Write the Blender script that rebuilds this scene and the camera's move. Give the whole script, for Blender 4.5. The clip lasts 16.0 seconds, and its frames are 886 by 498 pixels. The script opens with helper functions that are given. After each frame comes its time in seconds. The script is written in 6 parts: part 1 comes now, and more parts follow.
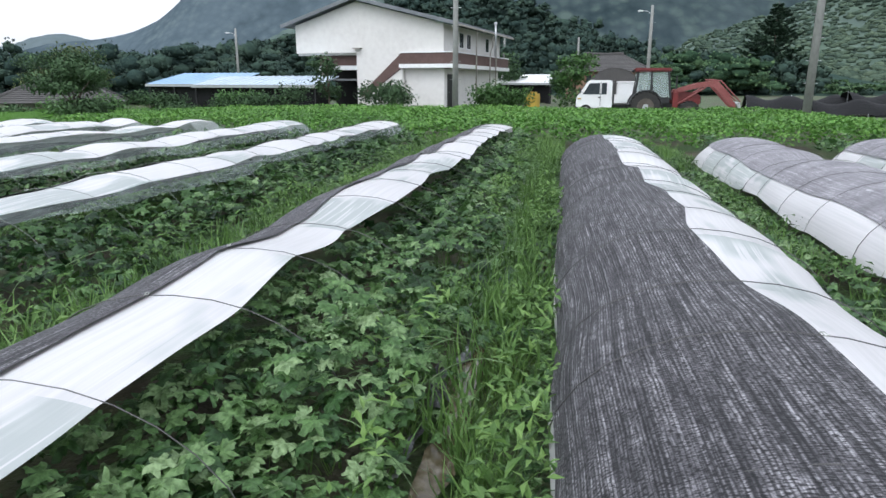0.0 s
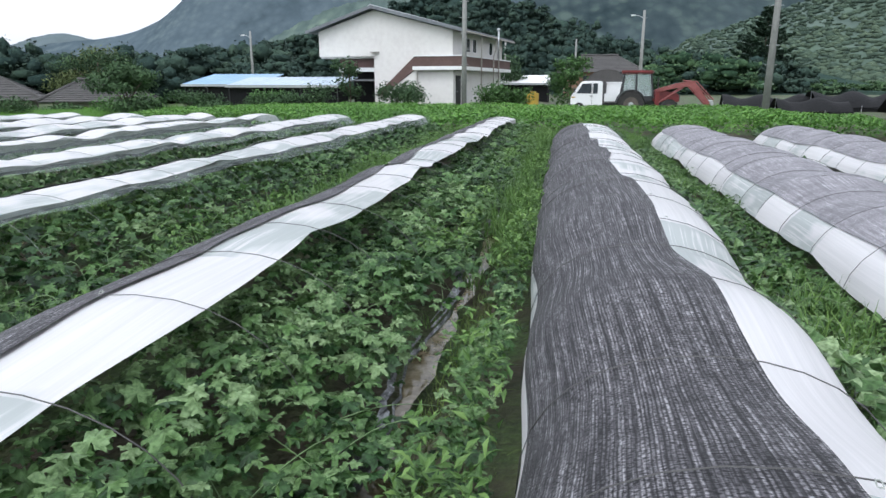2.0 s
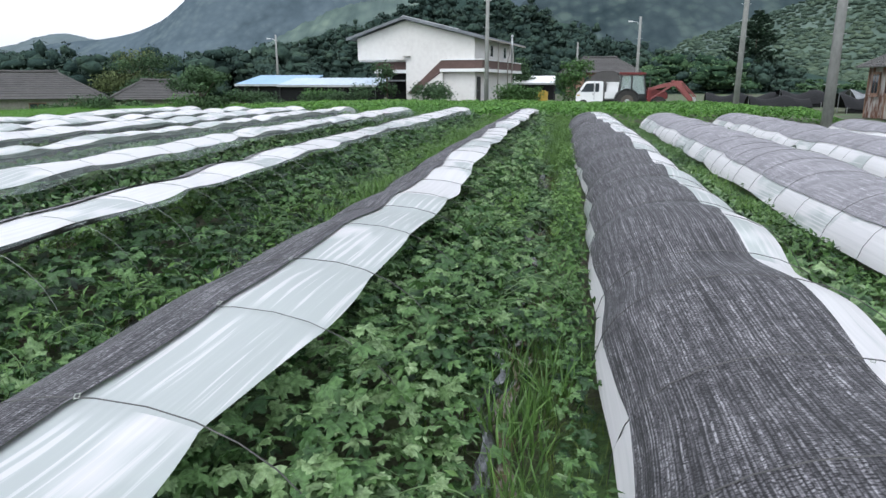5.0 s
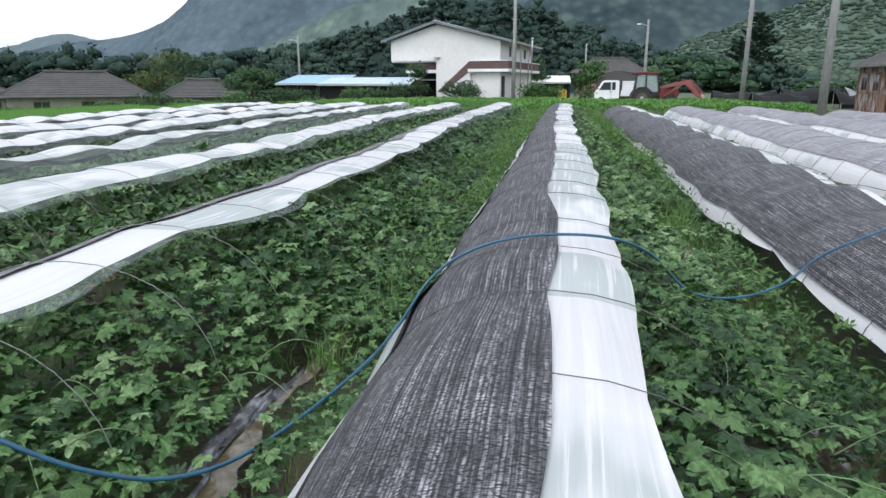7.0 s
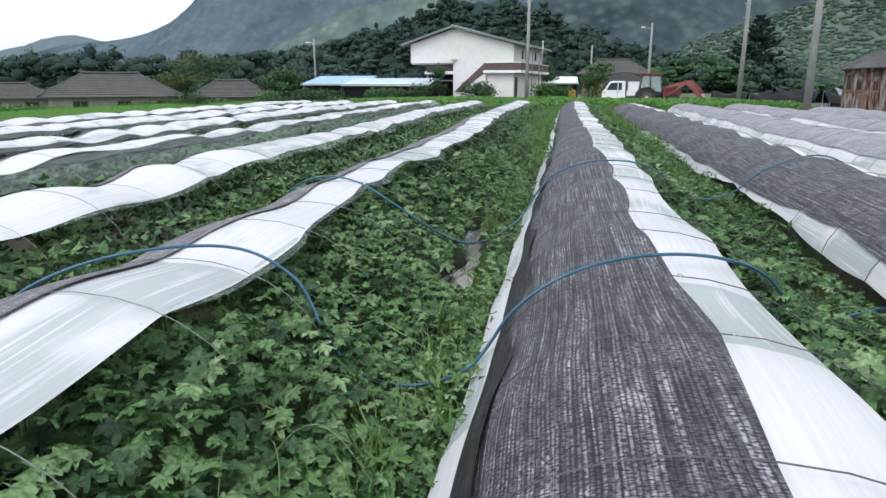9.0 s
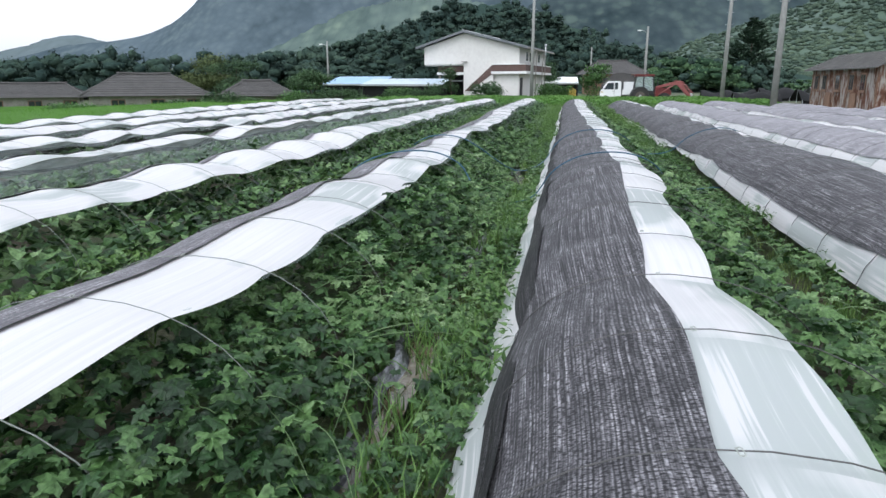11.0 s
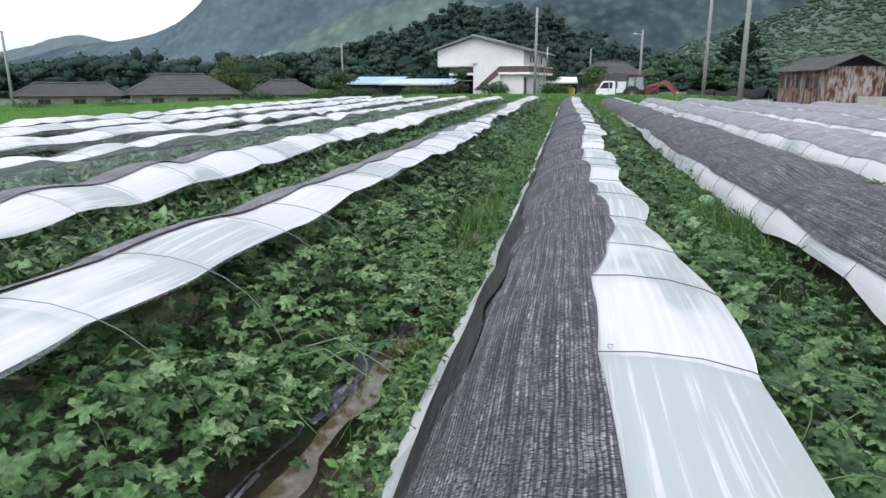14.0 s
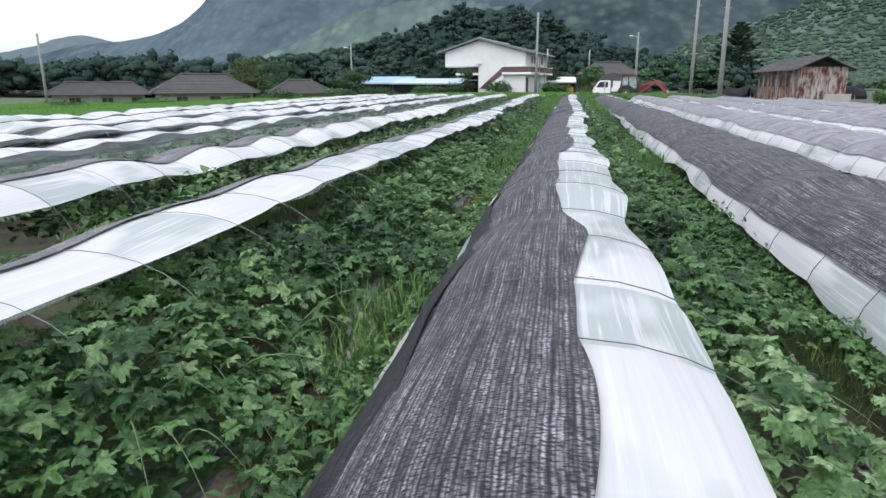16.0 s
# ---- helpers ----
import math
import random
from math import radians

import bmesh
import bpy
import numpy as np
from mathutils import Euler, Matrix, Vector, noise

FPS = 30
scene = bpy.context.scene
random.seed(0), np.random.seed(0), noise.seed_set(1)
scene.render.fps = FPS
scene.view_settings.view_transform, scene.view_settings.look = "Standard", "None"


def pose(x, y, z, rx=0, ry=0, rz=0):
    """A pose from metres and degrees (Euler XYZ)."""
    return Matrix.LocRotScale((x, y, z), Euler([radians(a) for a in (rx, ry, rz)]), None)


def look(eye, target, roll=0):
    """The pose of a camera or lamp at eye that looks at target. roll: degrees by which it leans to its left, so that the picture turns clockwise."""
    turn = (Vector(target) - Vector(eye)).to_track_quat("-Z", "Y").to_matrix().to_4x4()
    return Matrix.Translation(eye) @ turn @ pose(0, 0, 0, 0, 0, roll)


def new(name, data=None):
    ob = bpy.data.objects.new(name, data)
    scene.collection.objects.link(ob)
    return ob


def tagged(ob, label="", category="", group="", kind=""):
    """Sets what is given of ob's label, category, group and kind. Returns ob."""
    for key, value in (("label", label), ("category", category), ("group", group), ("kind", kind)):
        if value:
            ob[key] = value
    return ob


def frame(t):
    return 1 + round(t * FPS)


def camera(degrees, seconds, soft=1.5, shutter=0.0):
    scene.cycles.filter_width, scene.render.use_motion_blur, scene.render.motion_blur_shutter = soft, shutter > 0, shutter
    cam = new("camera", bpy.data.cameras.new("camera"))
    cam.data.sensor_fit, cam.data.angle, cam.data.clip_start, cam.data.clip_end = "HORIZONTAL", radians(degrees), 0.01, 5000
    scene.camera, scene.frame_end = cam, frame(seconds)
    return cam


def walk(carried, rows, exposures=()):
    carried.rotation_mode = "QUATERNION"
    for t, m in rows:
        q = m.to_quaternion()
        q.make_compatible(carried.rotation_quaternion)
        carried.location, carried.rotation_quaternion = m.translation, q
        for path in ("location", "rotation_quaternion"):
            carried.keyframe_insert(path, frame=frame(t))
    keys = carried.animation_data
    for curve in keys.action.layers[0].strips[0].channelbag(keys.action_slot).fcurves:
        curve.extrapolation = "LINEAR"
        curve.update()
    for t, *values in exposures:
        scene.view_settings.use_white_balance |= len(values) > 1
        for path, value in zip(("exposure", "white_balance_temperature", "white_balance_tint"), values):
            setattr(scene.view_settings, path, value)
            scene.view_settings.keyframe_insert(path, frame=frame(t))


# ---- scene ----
cam = camera(68.0, 16.0)
PATH = [
    (0.0, pose(1.940, -0.149, 1.788, 75.85, -0.03, 10.27)),
    (0.5, pose(2.002, -1.225, 1.804, 75.84, -0.04, 10.26)),
    (1.0, pose(2.087, -2.439, 1.815, 75.83, -0.02, 10.26)),
    (1.5, pose(2.132, -3.725, 1.831, 75.82, -0.02, 10.26)),
    (2.0, pose(2.209, -5.071, 1.851, 75.80, -0.03, 10.27)),
    (2.5, pose(2.329, -6.452, 1.879, 75.78, -0.02, 10.27)),
    (3.0, pose(2.430, -7.827, 1.892, 75.77, -0.03, 10.27)),
    (5.5, pose(1.299, -14.185, 1.859, 75.78, -0.00, 10.17)),
    (6.0, pose(0.891, -15.474, 1.841, 75.78, 0.00, 10.16)),
    (6.5, pose(0.515, -16.766, 1.812, 75.79, 0.00, 10.15)),
    (7.0, pose(0.100, -18.044, 1.782, 75.79, 0.01, 10.16)),
    (7.5, pose(-0.133, -19.070, 1.772, 75.80, 0.01, 10.21)),
    (8.0, pose(-0.275, -20.133, 1.744, 75.82, 0.02, 10.28)),
    (8.5, pose(-0.400, -21.155, 1.721, 75.85, 0.02, 10.36)),
    (9.0, pose(-0.481, -22.241, 1.741, 75.87, 0.01, 10.40)),
    (11.5, pose(-0.536, -29.441, 1.751, 75.86, 0.02, 10.46)),
    (12.0, pose(-0.521, -30.496, 1.747, 75.88, 0.02, 10.51)),
    (12.5, pose(-0.459, -31.625, 1.729, 75.88, 0.02, 10.55)),
    (13.0, pose(-0.397, -32.823, 1.729, 75.88, 0.03, 10.57)),
    (13.5, pose(-0.378, -34.216, 1.779, 75.84, 0.02, 10.57)),
    (14.0, pose(-0.284, -35.691, 1.762, 75.82, 0.02, 10.59)),
    (14.5, pose(-0.193, -37.072, 1.733, 75.82, 0.00, 10.60)),
    (15.0, pose(-0.108, -38.427, 1.710, 75.83, 0.00, 10.62)),
    (15.5, pose(-0.047, -39.876, 1.682, 75.82, -0.00, 10.65)),
    (16.0, pose(-0.012, -41.352, 1.673, 75.83, 0.02, 10.67)),
]
walk(cam, PATH, exposures=[(0.0, 0.15, 5950, 7), (16.0, 0.15, 5950, 7)])
scene.cycles.use_denoising = True

# ---- daylight: an overcast evening sky over the valley ----
SUN_ELEV, SUN_ROT = radians(57), radians(200)
world = bpy.data.worlds.new("overcast_sky")
scene.world = world
world.use_nodes = True
wn, wl = world.node_tree.nodes, world.node_tree.links
wn.clear()
sky = wn.new("ShaderNodeTexSky")
sky.sky_type = "NISHITA"
sky.sun_disc = False
sky.sun_elevation, sky.sun_rotation = SUN_ELEV, SUN_ROT
sky.air_density, sky.dust_density, sky.ozone_density = 1.0, 4.0, 1.0
hsv = wn.new("ShaderNodeHueSaturation")
hsv.inputs["Saturation"].default_value = 0.22
hsv.inputs["Value"].default_value = 2.4
bg = wn.new("ShaderNodeBackground")
bg.inputs["Strength"].default_value = 0.15
wout = wn.new("ShaderNodeOutputWorld")
wl.new(sky.outputs[0], hsv.inputs["Color"])
cloud = wn.new("ShaderNodeMix")
cloud.data_type = "RGBA"
cloud.inputs[0].default_value = 0.55
cloud.inputs[7].default_value = (7.85, 7.68, 7.98, 1)
wl.new(hsv.outputs[0], cloud.inputs[6])
wl.new(cloud.outputs[2], bg.inputs[0])
wl.new(bg.outputs[0], wout.inputs[0])
sun_data = bpy.data.lights.new("sun", "SUN")
sun_data.energy, sun_data.angle, sun_data.color = 0.25, radians(40), (1.0, 0.97, 0.93)
sun = new("sun", sun_data)
sun.matrix_world = look((0, 0, 60), (8, 22, 24))

# ---- materials ----


def nodes_of(name):
    m = bpy.data.materials.new(name)
    m.use_nodes = True
    nt = m.node_tree
    return m, nt, nt.nodes, nt.links, nt.nodes["Principled BSDF"]


def tex(nt, kind, scale=None, vec=None, **kw):
    n = nt.nodes.new("ShaderNodeTex" + kind)
    if scale is not None and "Scale" in n.inputs:
        n.inputs["Scale"].default_value = scale
    for k, v in kw.items():
        n.inputs[k].default_value = v
    if vec is not None:
        nt.links.new(vec, n.inputs["Vector"])
    return n


def coords(nt, sx=1, sy=1, sz=1, space="Object", rz=0.0):
    c = nt.nodes.new("ShaderNodeTexCoord")
    m = nt.nodes.new("ShaderNodeMapping")
    m.inputs["Scale"].default_value = (sx, sy, sz)
    m.inputs["Rotation"].default_value = (0, 0, rz)
    nt.links.new(c.outputs[space], m.inputs["Vector"])
    return m.outputs[0]


def ramp(nt, fac, stops):
    r = nt.nodes.new("ShaderNodeValToRGB")
    e = r.color_ramp.elements
    while len(e) < len(stops):
        e.new(0.5)
    for el, (p, c) in zip(e, stops):
        el.position, el.color = p, (*c, 1) if len(c) == 3 else c
    nt.links.new(fac, r.inputs[0])
    return r.outputs[0]


def mixc(nt, fac, a, b, kind="MIX"):
    n = nt.nodes.new("ShaderNodeMix")
    n.data_type, n.blend_type = "RGBA", kind
    for s, v in ((n.inputs[0], fac), (n.inputs[6], a), (n.inputs[7], b)):
        if hasattr(v, "is_linked"):
            nt.links.new(v, s)
        else:
            s.default_value = v if not isinstance(v, tuple) else (*v, 1)[:4]
    return n.outputs[2]


def bump(nt, height, b, strength=0.3, dist=0.01):
    n = nt.nodes.new("ShaderNodeBump")
    n.inputs["Strength"].default_value, n.inputs["Distance"].default_value = strength, dist
    nt.links.new(height, n.inputs["Height"])
    nt.links.new(n.outputs[0], b.inputs["Normal"])


def simple(name, stops, scale=6.0, rough=0.7, metal=0.0, sx=1, sy=1, sz=1, bump_s=0.2, bump_d=0.01, space="Object", fine=5.0, rand=0.0):
    """A surface whose colour wanders over the given stops at two scales."""
    m, nt, n, l, b = nodes_of(name)
    v = coords(nt, sx, sy, sz, space)
    a = tex(nt, "Noise", scale, v, Detail=6.0, Roughness=0.65)
    c = tex(nt, "Noise", scale * fine, v, Detail=3.0)
    f = nt.nodes.new("ShaderNodeMath")
    f.operation = "MULTIPLY_ADD"
    f.inputs[1].default_value = 0.4
    l.new(c.outputs[0], f.inputs[0])
    g = nt.nodes.new("ShaderNodeMath")
    g.operation = "MULTIPLY"
    g.inputs[1].default_value = 0.6
    l.new(a.outputs[0], g.inputs[0])
    l.new(g.outputs[0], f.inputs[2])
    col = ramp(nt, f.outputs[0], stops)
    if rand:
        o = n.new("ShaderNodeObjectInfo")
        h = n.new("ShaderNodeHueSaturation")
        mr = n.new("ShaderNodeMapRange")
        mr.inputs["To Min"].default_value, mr.inputs["To Max"].default_value = 1 - rand, 1 + rand
        l.new(o.outputs["Random"], mr.inputs["Value"])
        l.new(mr.outputs[0], h.inputs["Value"])
        l.new(col, h.inputs["Color"])
        col = h.outputs[0]
    l.new(col, b.inputs["Base Color"])
    b.inputs["Roughness"].default_value, b.inputs["Metallic"].default_value = rough, metal
    if bump_s:
        bump(nt, c.outputs[0], b, bump_s, bump_d)
    return m


def leafy(name, stops, rough=0.5, big=0.35, trans=0.25, single=0.62, crumple=False):
    """Leaves: every leaf its own shade, with patches of tone across the bed and light shining through."""
    m, nt, n, l, b = nodes_of(name)
    g = n.new("ShaderNodeNewGeometry")
    v = coords(nt)
    a = tex(nt, "Noise", big, v, Detail=3.0)
    f = n.new("ShaderNodeMath")
    f.operation = "MULTIPLY_ADD"
    f.inputs[1].default_value = single
    l.new(g.outputs["Random Per Island"], f.inputs[0])
    s = n.new("ShaderNodeMath")
    s.operation = "MULTIPLY_ADD"
    s.inputs[1].default_value, s.inputs[2].default_value = 0.9, -0.35 + (0.62 - single) * 0.5
    l.new(a.outputs[0], s.inputs[0])
    oi = n.new("ShaderNodeObjectInfo")
    q = n.new("ShaderNodeMath")
    q.operation = "MULTIPLY_ADD"
    q.inputs[1].default_value = 0.14
    l.new(oi.outputs["Random"], q.inputs[0])
    l.new(s.outputs[0], q.inputs[2])
    l.new(q.outputs[0], f.inputs[2])
    col = ramp(nt, f.outputs[0], stops)
    if crumple:
        # colour darkens in the lows and pales on the rises of the bump noise
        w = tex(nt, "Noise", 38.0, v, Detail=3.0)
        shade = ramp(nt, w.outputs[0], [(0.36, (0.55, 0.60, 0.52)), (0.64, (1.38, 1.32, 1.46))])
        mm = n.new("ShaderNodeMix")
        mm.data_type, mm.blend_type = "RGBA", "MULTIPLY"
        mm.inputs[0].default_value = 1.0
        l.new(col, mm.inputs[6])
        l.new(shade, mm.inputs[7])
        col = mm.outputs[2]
        bump(nt, w.outputs[0], b, 0.7, 0.012)
    l.new(col, b.inputs["Base Color"])
    b.inputs["Roughness"].default_value = rough
    b.inputs["Specular IOR Level"].default_value = 0.35
    out = n["Material Output"]
    tr = n.new("ShaderNodeBsdfTranslucent")
    l.new(col, tr.inputs["Color"])
    mx = n.new("ShaderNodeMixShader")
    mx.inputs[0].default_value = trans
    l.new(b.outputs[0], mx.inputs[1])
    l.new(tr.outputs[0], mx.inputs[2])
    l.new(mx.outputs[0], out.inputs["Surface"])
    return m


M_MUD = simple("muddy_water", [(0.3, (0.030, 0.023, 0.012)), (0.5, (0.085, 0.068, 0.040)), (0.7, (0.21, 0.185, 0.15))], 3.0, 0.10, bump_s=0.1, bump_d=0.005, fine=6)
M_MULCH = simple("mulch_film", [(0.40, (0.012, 0.012, 0.013)), (0.50, (0.05, 0.05, 0.055)), (0.58, (0.20, 0.205, 0.22)), (0.70, (0.46, 0.47, 0.50))], 5.0, 0.3, sy=0.4, bump_s=0.9, bump_d=0.03, fine=5)
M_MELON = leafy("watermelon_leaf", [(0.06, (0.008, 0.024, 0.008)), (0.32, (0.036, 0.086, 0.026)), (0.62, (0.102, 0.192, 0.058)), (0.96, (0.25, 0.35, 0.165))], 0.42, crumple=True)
M_GRASS = leafy("grass_blade", [(0.05, (0.045, 0.09, 0.022)), (0.5, (0.10, 0.19, 0.045)), (0.95, (0.20, 0.32, 0.09))], 0.5)
M_WEED = leafy("weed_leaf", [(0.05, (0.030, 0.066, 0.016)), (0.5, (0.074, 0.150, 0.038)), (0.95, (0.15, 0.25, 0.075))], 0.5)
M_CROP = leafy("bean_leaf", [(0.05, (0.045, 0.11, 0.02)), (0.5, (0.10, 0.23, 0.04)), (0.95, (0.20, 0.36, 0.08))], 0.5, 0.2)
M_RICE = leafy("rice_blade", [(0.05, (0.05, 0.115, 0.016)), (0.5, (0.085, 0.20, 0.024)), (0.95, (0.13, 0.27, 0.045))], 0.55, 0.05)
M_TREE = leafy("tree_leaf", [(0.05, (0.026, 0.052, 0.024)), (0.5, (0.056, 0.104, 0.044)), (0.95, (0.11, 0.18, 0.074))], 0.8, 0.3, 0.15, 0.4)
M_WOOD_FAR = leafy("woodland_leaf", [(0.05, (0.024, 0.042, 0.035)), (0.5, (0.036, 0.060, 0.046)), (0.95, (0.058, 0.090, 0.060))], 1.0, 0.05, 0.1, 0.22)
M_SHRUB = leafy("shrub_leaf", [(0.05, (0.03, 0.07, 0.02)), (0.5, (0.07, 0.15, 0.04)), (0.95, (0.14, 0.26, 0.08))], 0.55, 0.4)
M_OLIVE = leafy("olive_leaf", [(0.05, (0.045, 0.062, 0.022)), (0.5, (0.080, 0.105, 0.036)), (0.95, (0.13, 0.165, 0.06))], 0.8, 0.3, 0.15, 0.4)
M_FIR = leafy("fir_needle", [(0.05, (0.010, 0.022, 0.014)), (0.5, (0.024, 0.052, 0.030)), (0.95, (0.06, 0.105, 0.055))], 0.7, 0.3, 0.05)
M_BARK = simple("bark", [(0.3, (0.04, 0.03, 0.022)), (0.7, (0.13, 0.10, 0.075))], 5, 0.9, sz=0.3, bump_s=0.6, bump_d=0.03)
M_MOSS = leafy("moss_weed", [(0.05, (0.05, 0.065, 0.02)), (0.5, (0.10, 0.14, 0.035)), (0.95, (0.17, 0.25, 0.06))], 0.7)
M_STEM = simple("vine_stem", [(0.3, (0.08, 0.14, 0.05)), (0.7, (0.18, 0.26, 0.12))], 10, 0.6)


def film_material(name="tunnel_film"):
    """Milky tunnel film: dewy white, with clearer panes between hoops and fine dry streaks along the row."""
    m, nt, n, l, b = nodes_of(name)
    uv = n.new("ShaderNodeUVMap")

    def uvmap(sx, sy):
        mp = n.new("ShaderNodeMapping")
        mp.inputs["Scale"].default_value = (sx, sy, 1)
        l.new(uv.outputs[0], mp.inputs["Vector"])
        return mp.outputs[0]

    def times(sock, k, add=0.0):
        q = n.new("ShaderNodeMath")
        q.operation = "MULTIPLY_ADD"
        q.inputs[1].default_value = k
        l.new(sock, q.inputs[0])
        if hasattr(add, "is_linked"):
            l.new(add, q.inputs[2])
        else:
            q.inputs[2].default_value = add
        return q.outputs[0]
    def two(kind, p, q):
        k = n.new("ShaderNodeMath")
        k.operation = kind
        for sck, val in zip(k.inputs, (p, q)):
            if hasattr(val, "is_linked"):
                l.new(val, sck)
            else:
                sck.default_value = val
        return k.outputs[0]
    bay = n.new("ShaderNodeUVMap")
    bay.uv_map = "BayMap"
    sp = n.new("ShaderNodeSeparateXYZ")
    l.new(bay.outputs[0], sp.inputs[0])
    number, along = two("FLOOR", sp.outputs[0], 0.0), two("FRACT", sp.outputs[0], 0.0)
    dry = n.new("ShaderNodeTexWhiteNoise")
    dry.noise_dimensions = "1D"
    l.new(number, dry.inputs["W"])
    # the middle of a bay, away from the hoops
    mid = ramp(nt, two("ABSOLUTE", two("SUBTRACT", along, 0.5), 0.0), [(0.30, (1, 1, 1)), (0.46, (0, 0, 0))])
    pane = tex(nt, "Noise", 1.0, uvmap(2.6, 0.9), Detail=2.0)
    # the map's second value says how dry the film is along the row
    wet = two("ADD", sp.outputs[1], two("ADD", two("MULTIPLY", dry.outputs["Value"], 0.34), two("MULTIPLY", pane.outputs[0], 0.66)))
    wet = two("SUBTRACT", wet, 0.5)
    clear = ramp(nt, wet, [(0.485, (0, 0, 0)), (0.56, (1, 1, 1))])
    dash = tex(nt, "Noise", 1.0, uvmap(38, 0.55), Detail=3.0, Roughness=0.6)
    hair = tex(nt, "Noise", 1.0, uvmap(150, 2.0), Detail=1.0)
    drop_w = two("MULTIPLY", ramp(nt, dash.outputs[0], [(0.54, (0, 0, 0)), (0.60, (1, 1, 1))]), mid)
    drop_d = two("MULTIPLY", ramp(nt, dash.outputs[0], [(0.31, (1, 1, 1)), (0.36, (0, 0, 0))]), mid)
    # dew runs whiten the clear panes, dry runs clear the white ones
    grey = two("MULTIPLY", clear, two("SUBTRACT", 1.0, two("MULTIPLY", drop_w, 0.7)))
    grey = two("MAXIMUM", grey, two("MULTIPLY", drop_d, ramp(nt, wet, [(0.44, (0.12,) * 3), (0.54, (0.75,) * 3)])))
    f = two("ADD", two("MULTIPLY", grey, 0.72), two("ADD", two("MULTIPLY", ramp(nt, dash.outputs[0], [(0.36, (0.9,) * 3), (0.62, (0.2,) * 3)]), 0.26), two("MULTIPLY", hair.outputs[0], 0.12)))
    col = ramp(nt, f, [(0.05, (0.81, 0.785, 0.80)), (0.26, (0.75, 0.73, 0.74)), (0.55, (0.69, 0.70, 0.70)), (0.95, (0.60, 0.635, 0.63))])
    opa = ramp(nt, f, [(0.10, (0.97,) * 3), (0.5, (0.90,) * 3), (0.95, (0.80,) * 3)])
    l.new(col, b.inputs["Base Color"])
    b.inputs["Roughness"].default_value = 0.36
    b.inputs["Specular IOR Level"].default_value = 0.45
    bump(nt, times(dash.outputs[0], 0.7, times(hair.outputs[0], 0.3)), b, 0.22, 0.01)
    tl = n.new("ShaderNodeBsdfTranslucent")
    l.new(col, tl.inputs["Color"])
    tp = n.new("ShaderNodeBsdfTransparent")
    tp.inputs["Color"].default_value = (0.90, 0.93, 0.93, 1)
    m1, m2 = n.new("ShaderNodeMixShader"), n.new("ShaderNodeMixShader")
    m1.inputs[0].default_value = 0.25
    l.new(b.outputs[0], m1.inputs[1])
    l.new(tl.outputs[0], m1.inputs[2])
    l.new(opa, m2.inputs[0])
    l.new(tp.outputs[0], m2.inputs[1])
    l.new(m1.outputs[0], m2.inputs[2])
    l.new(m2.outputs[0], n["Material Output"].inputs["Surface"])
    return m


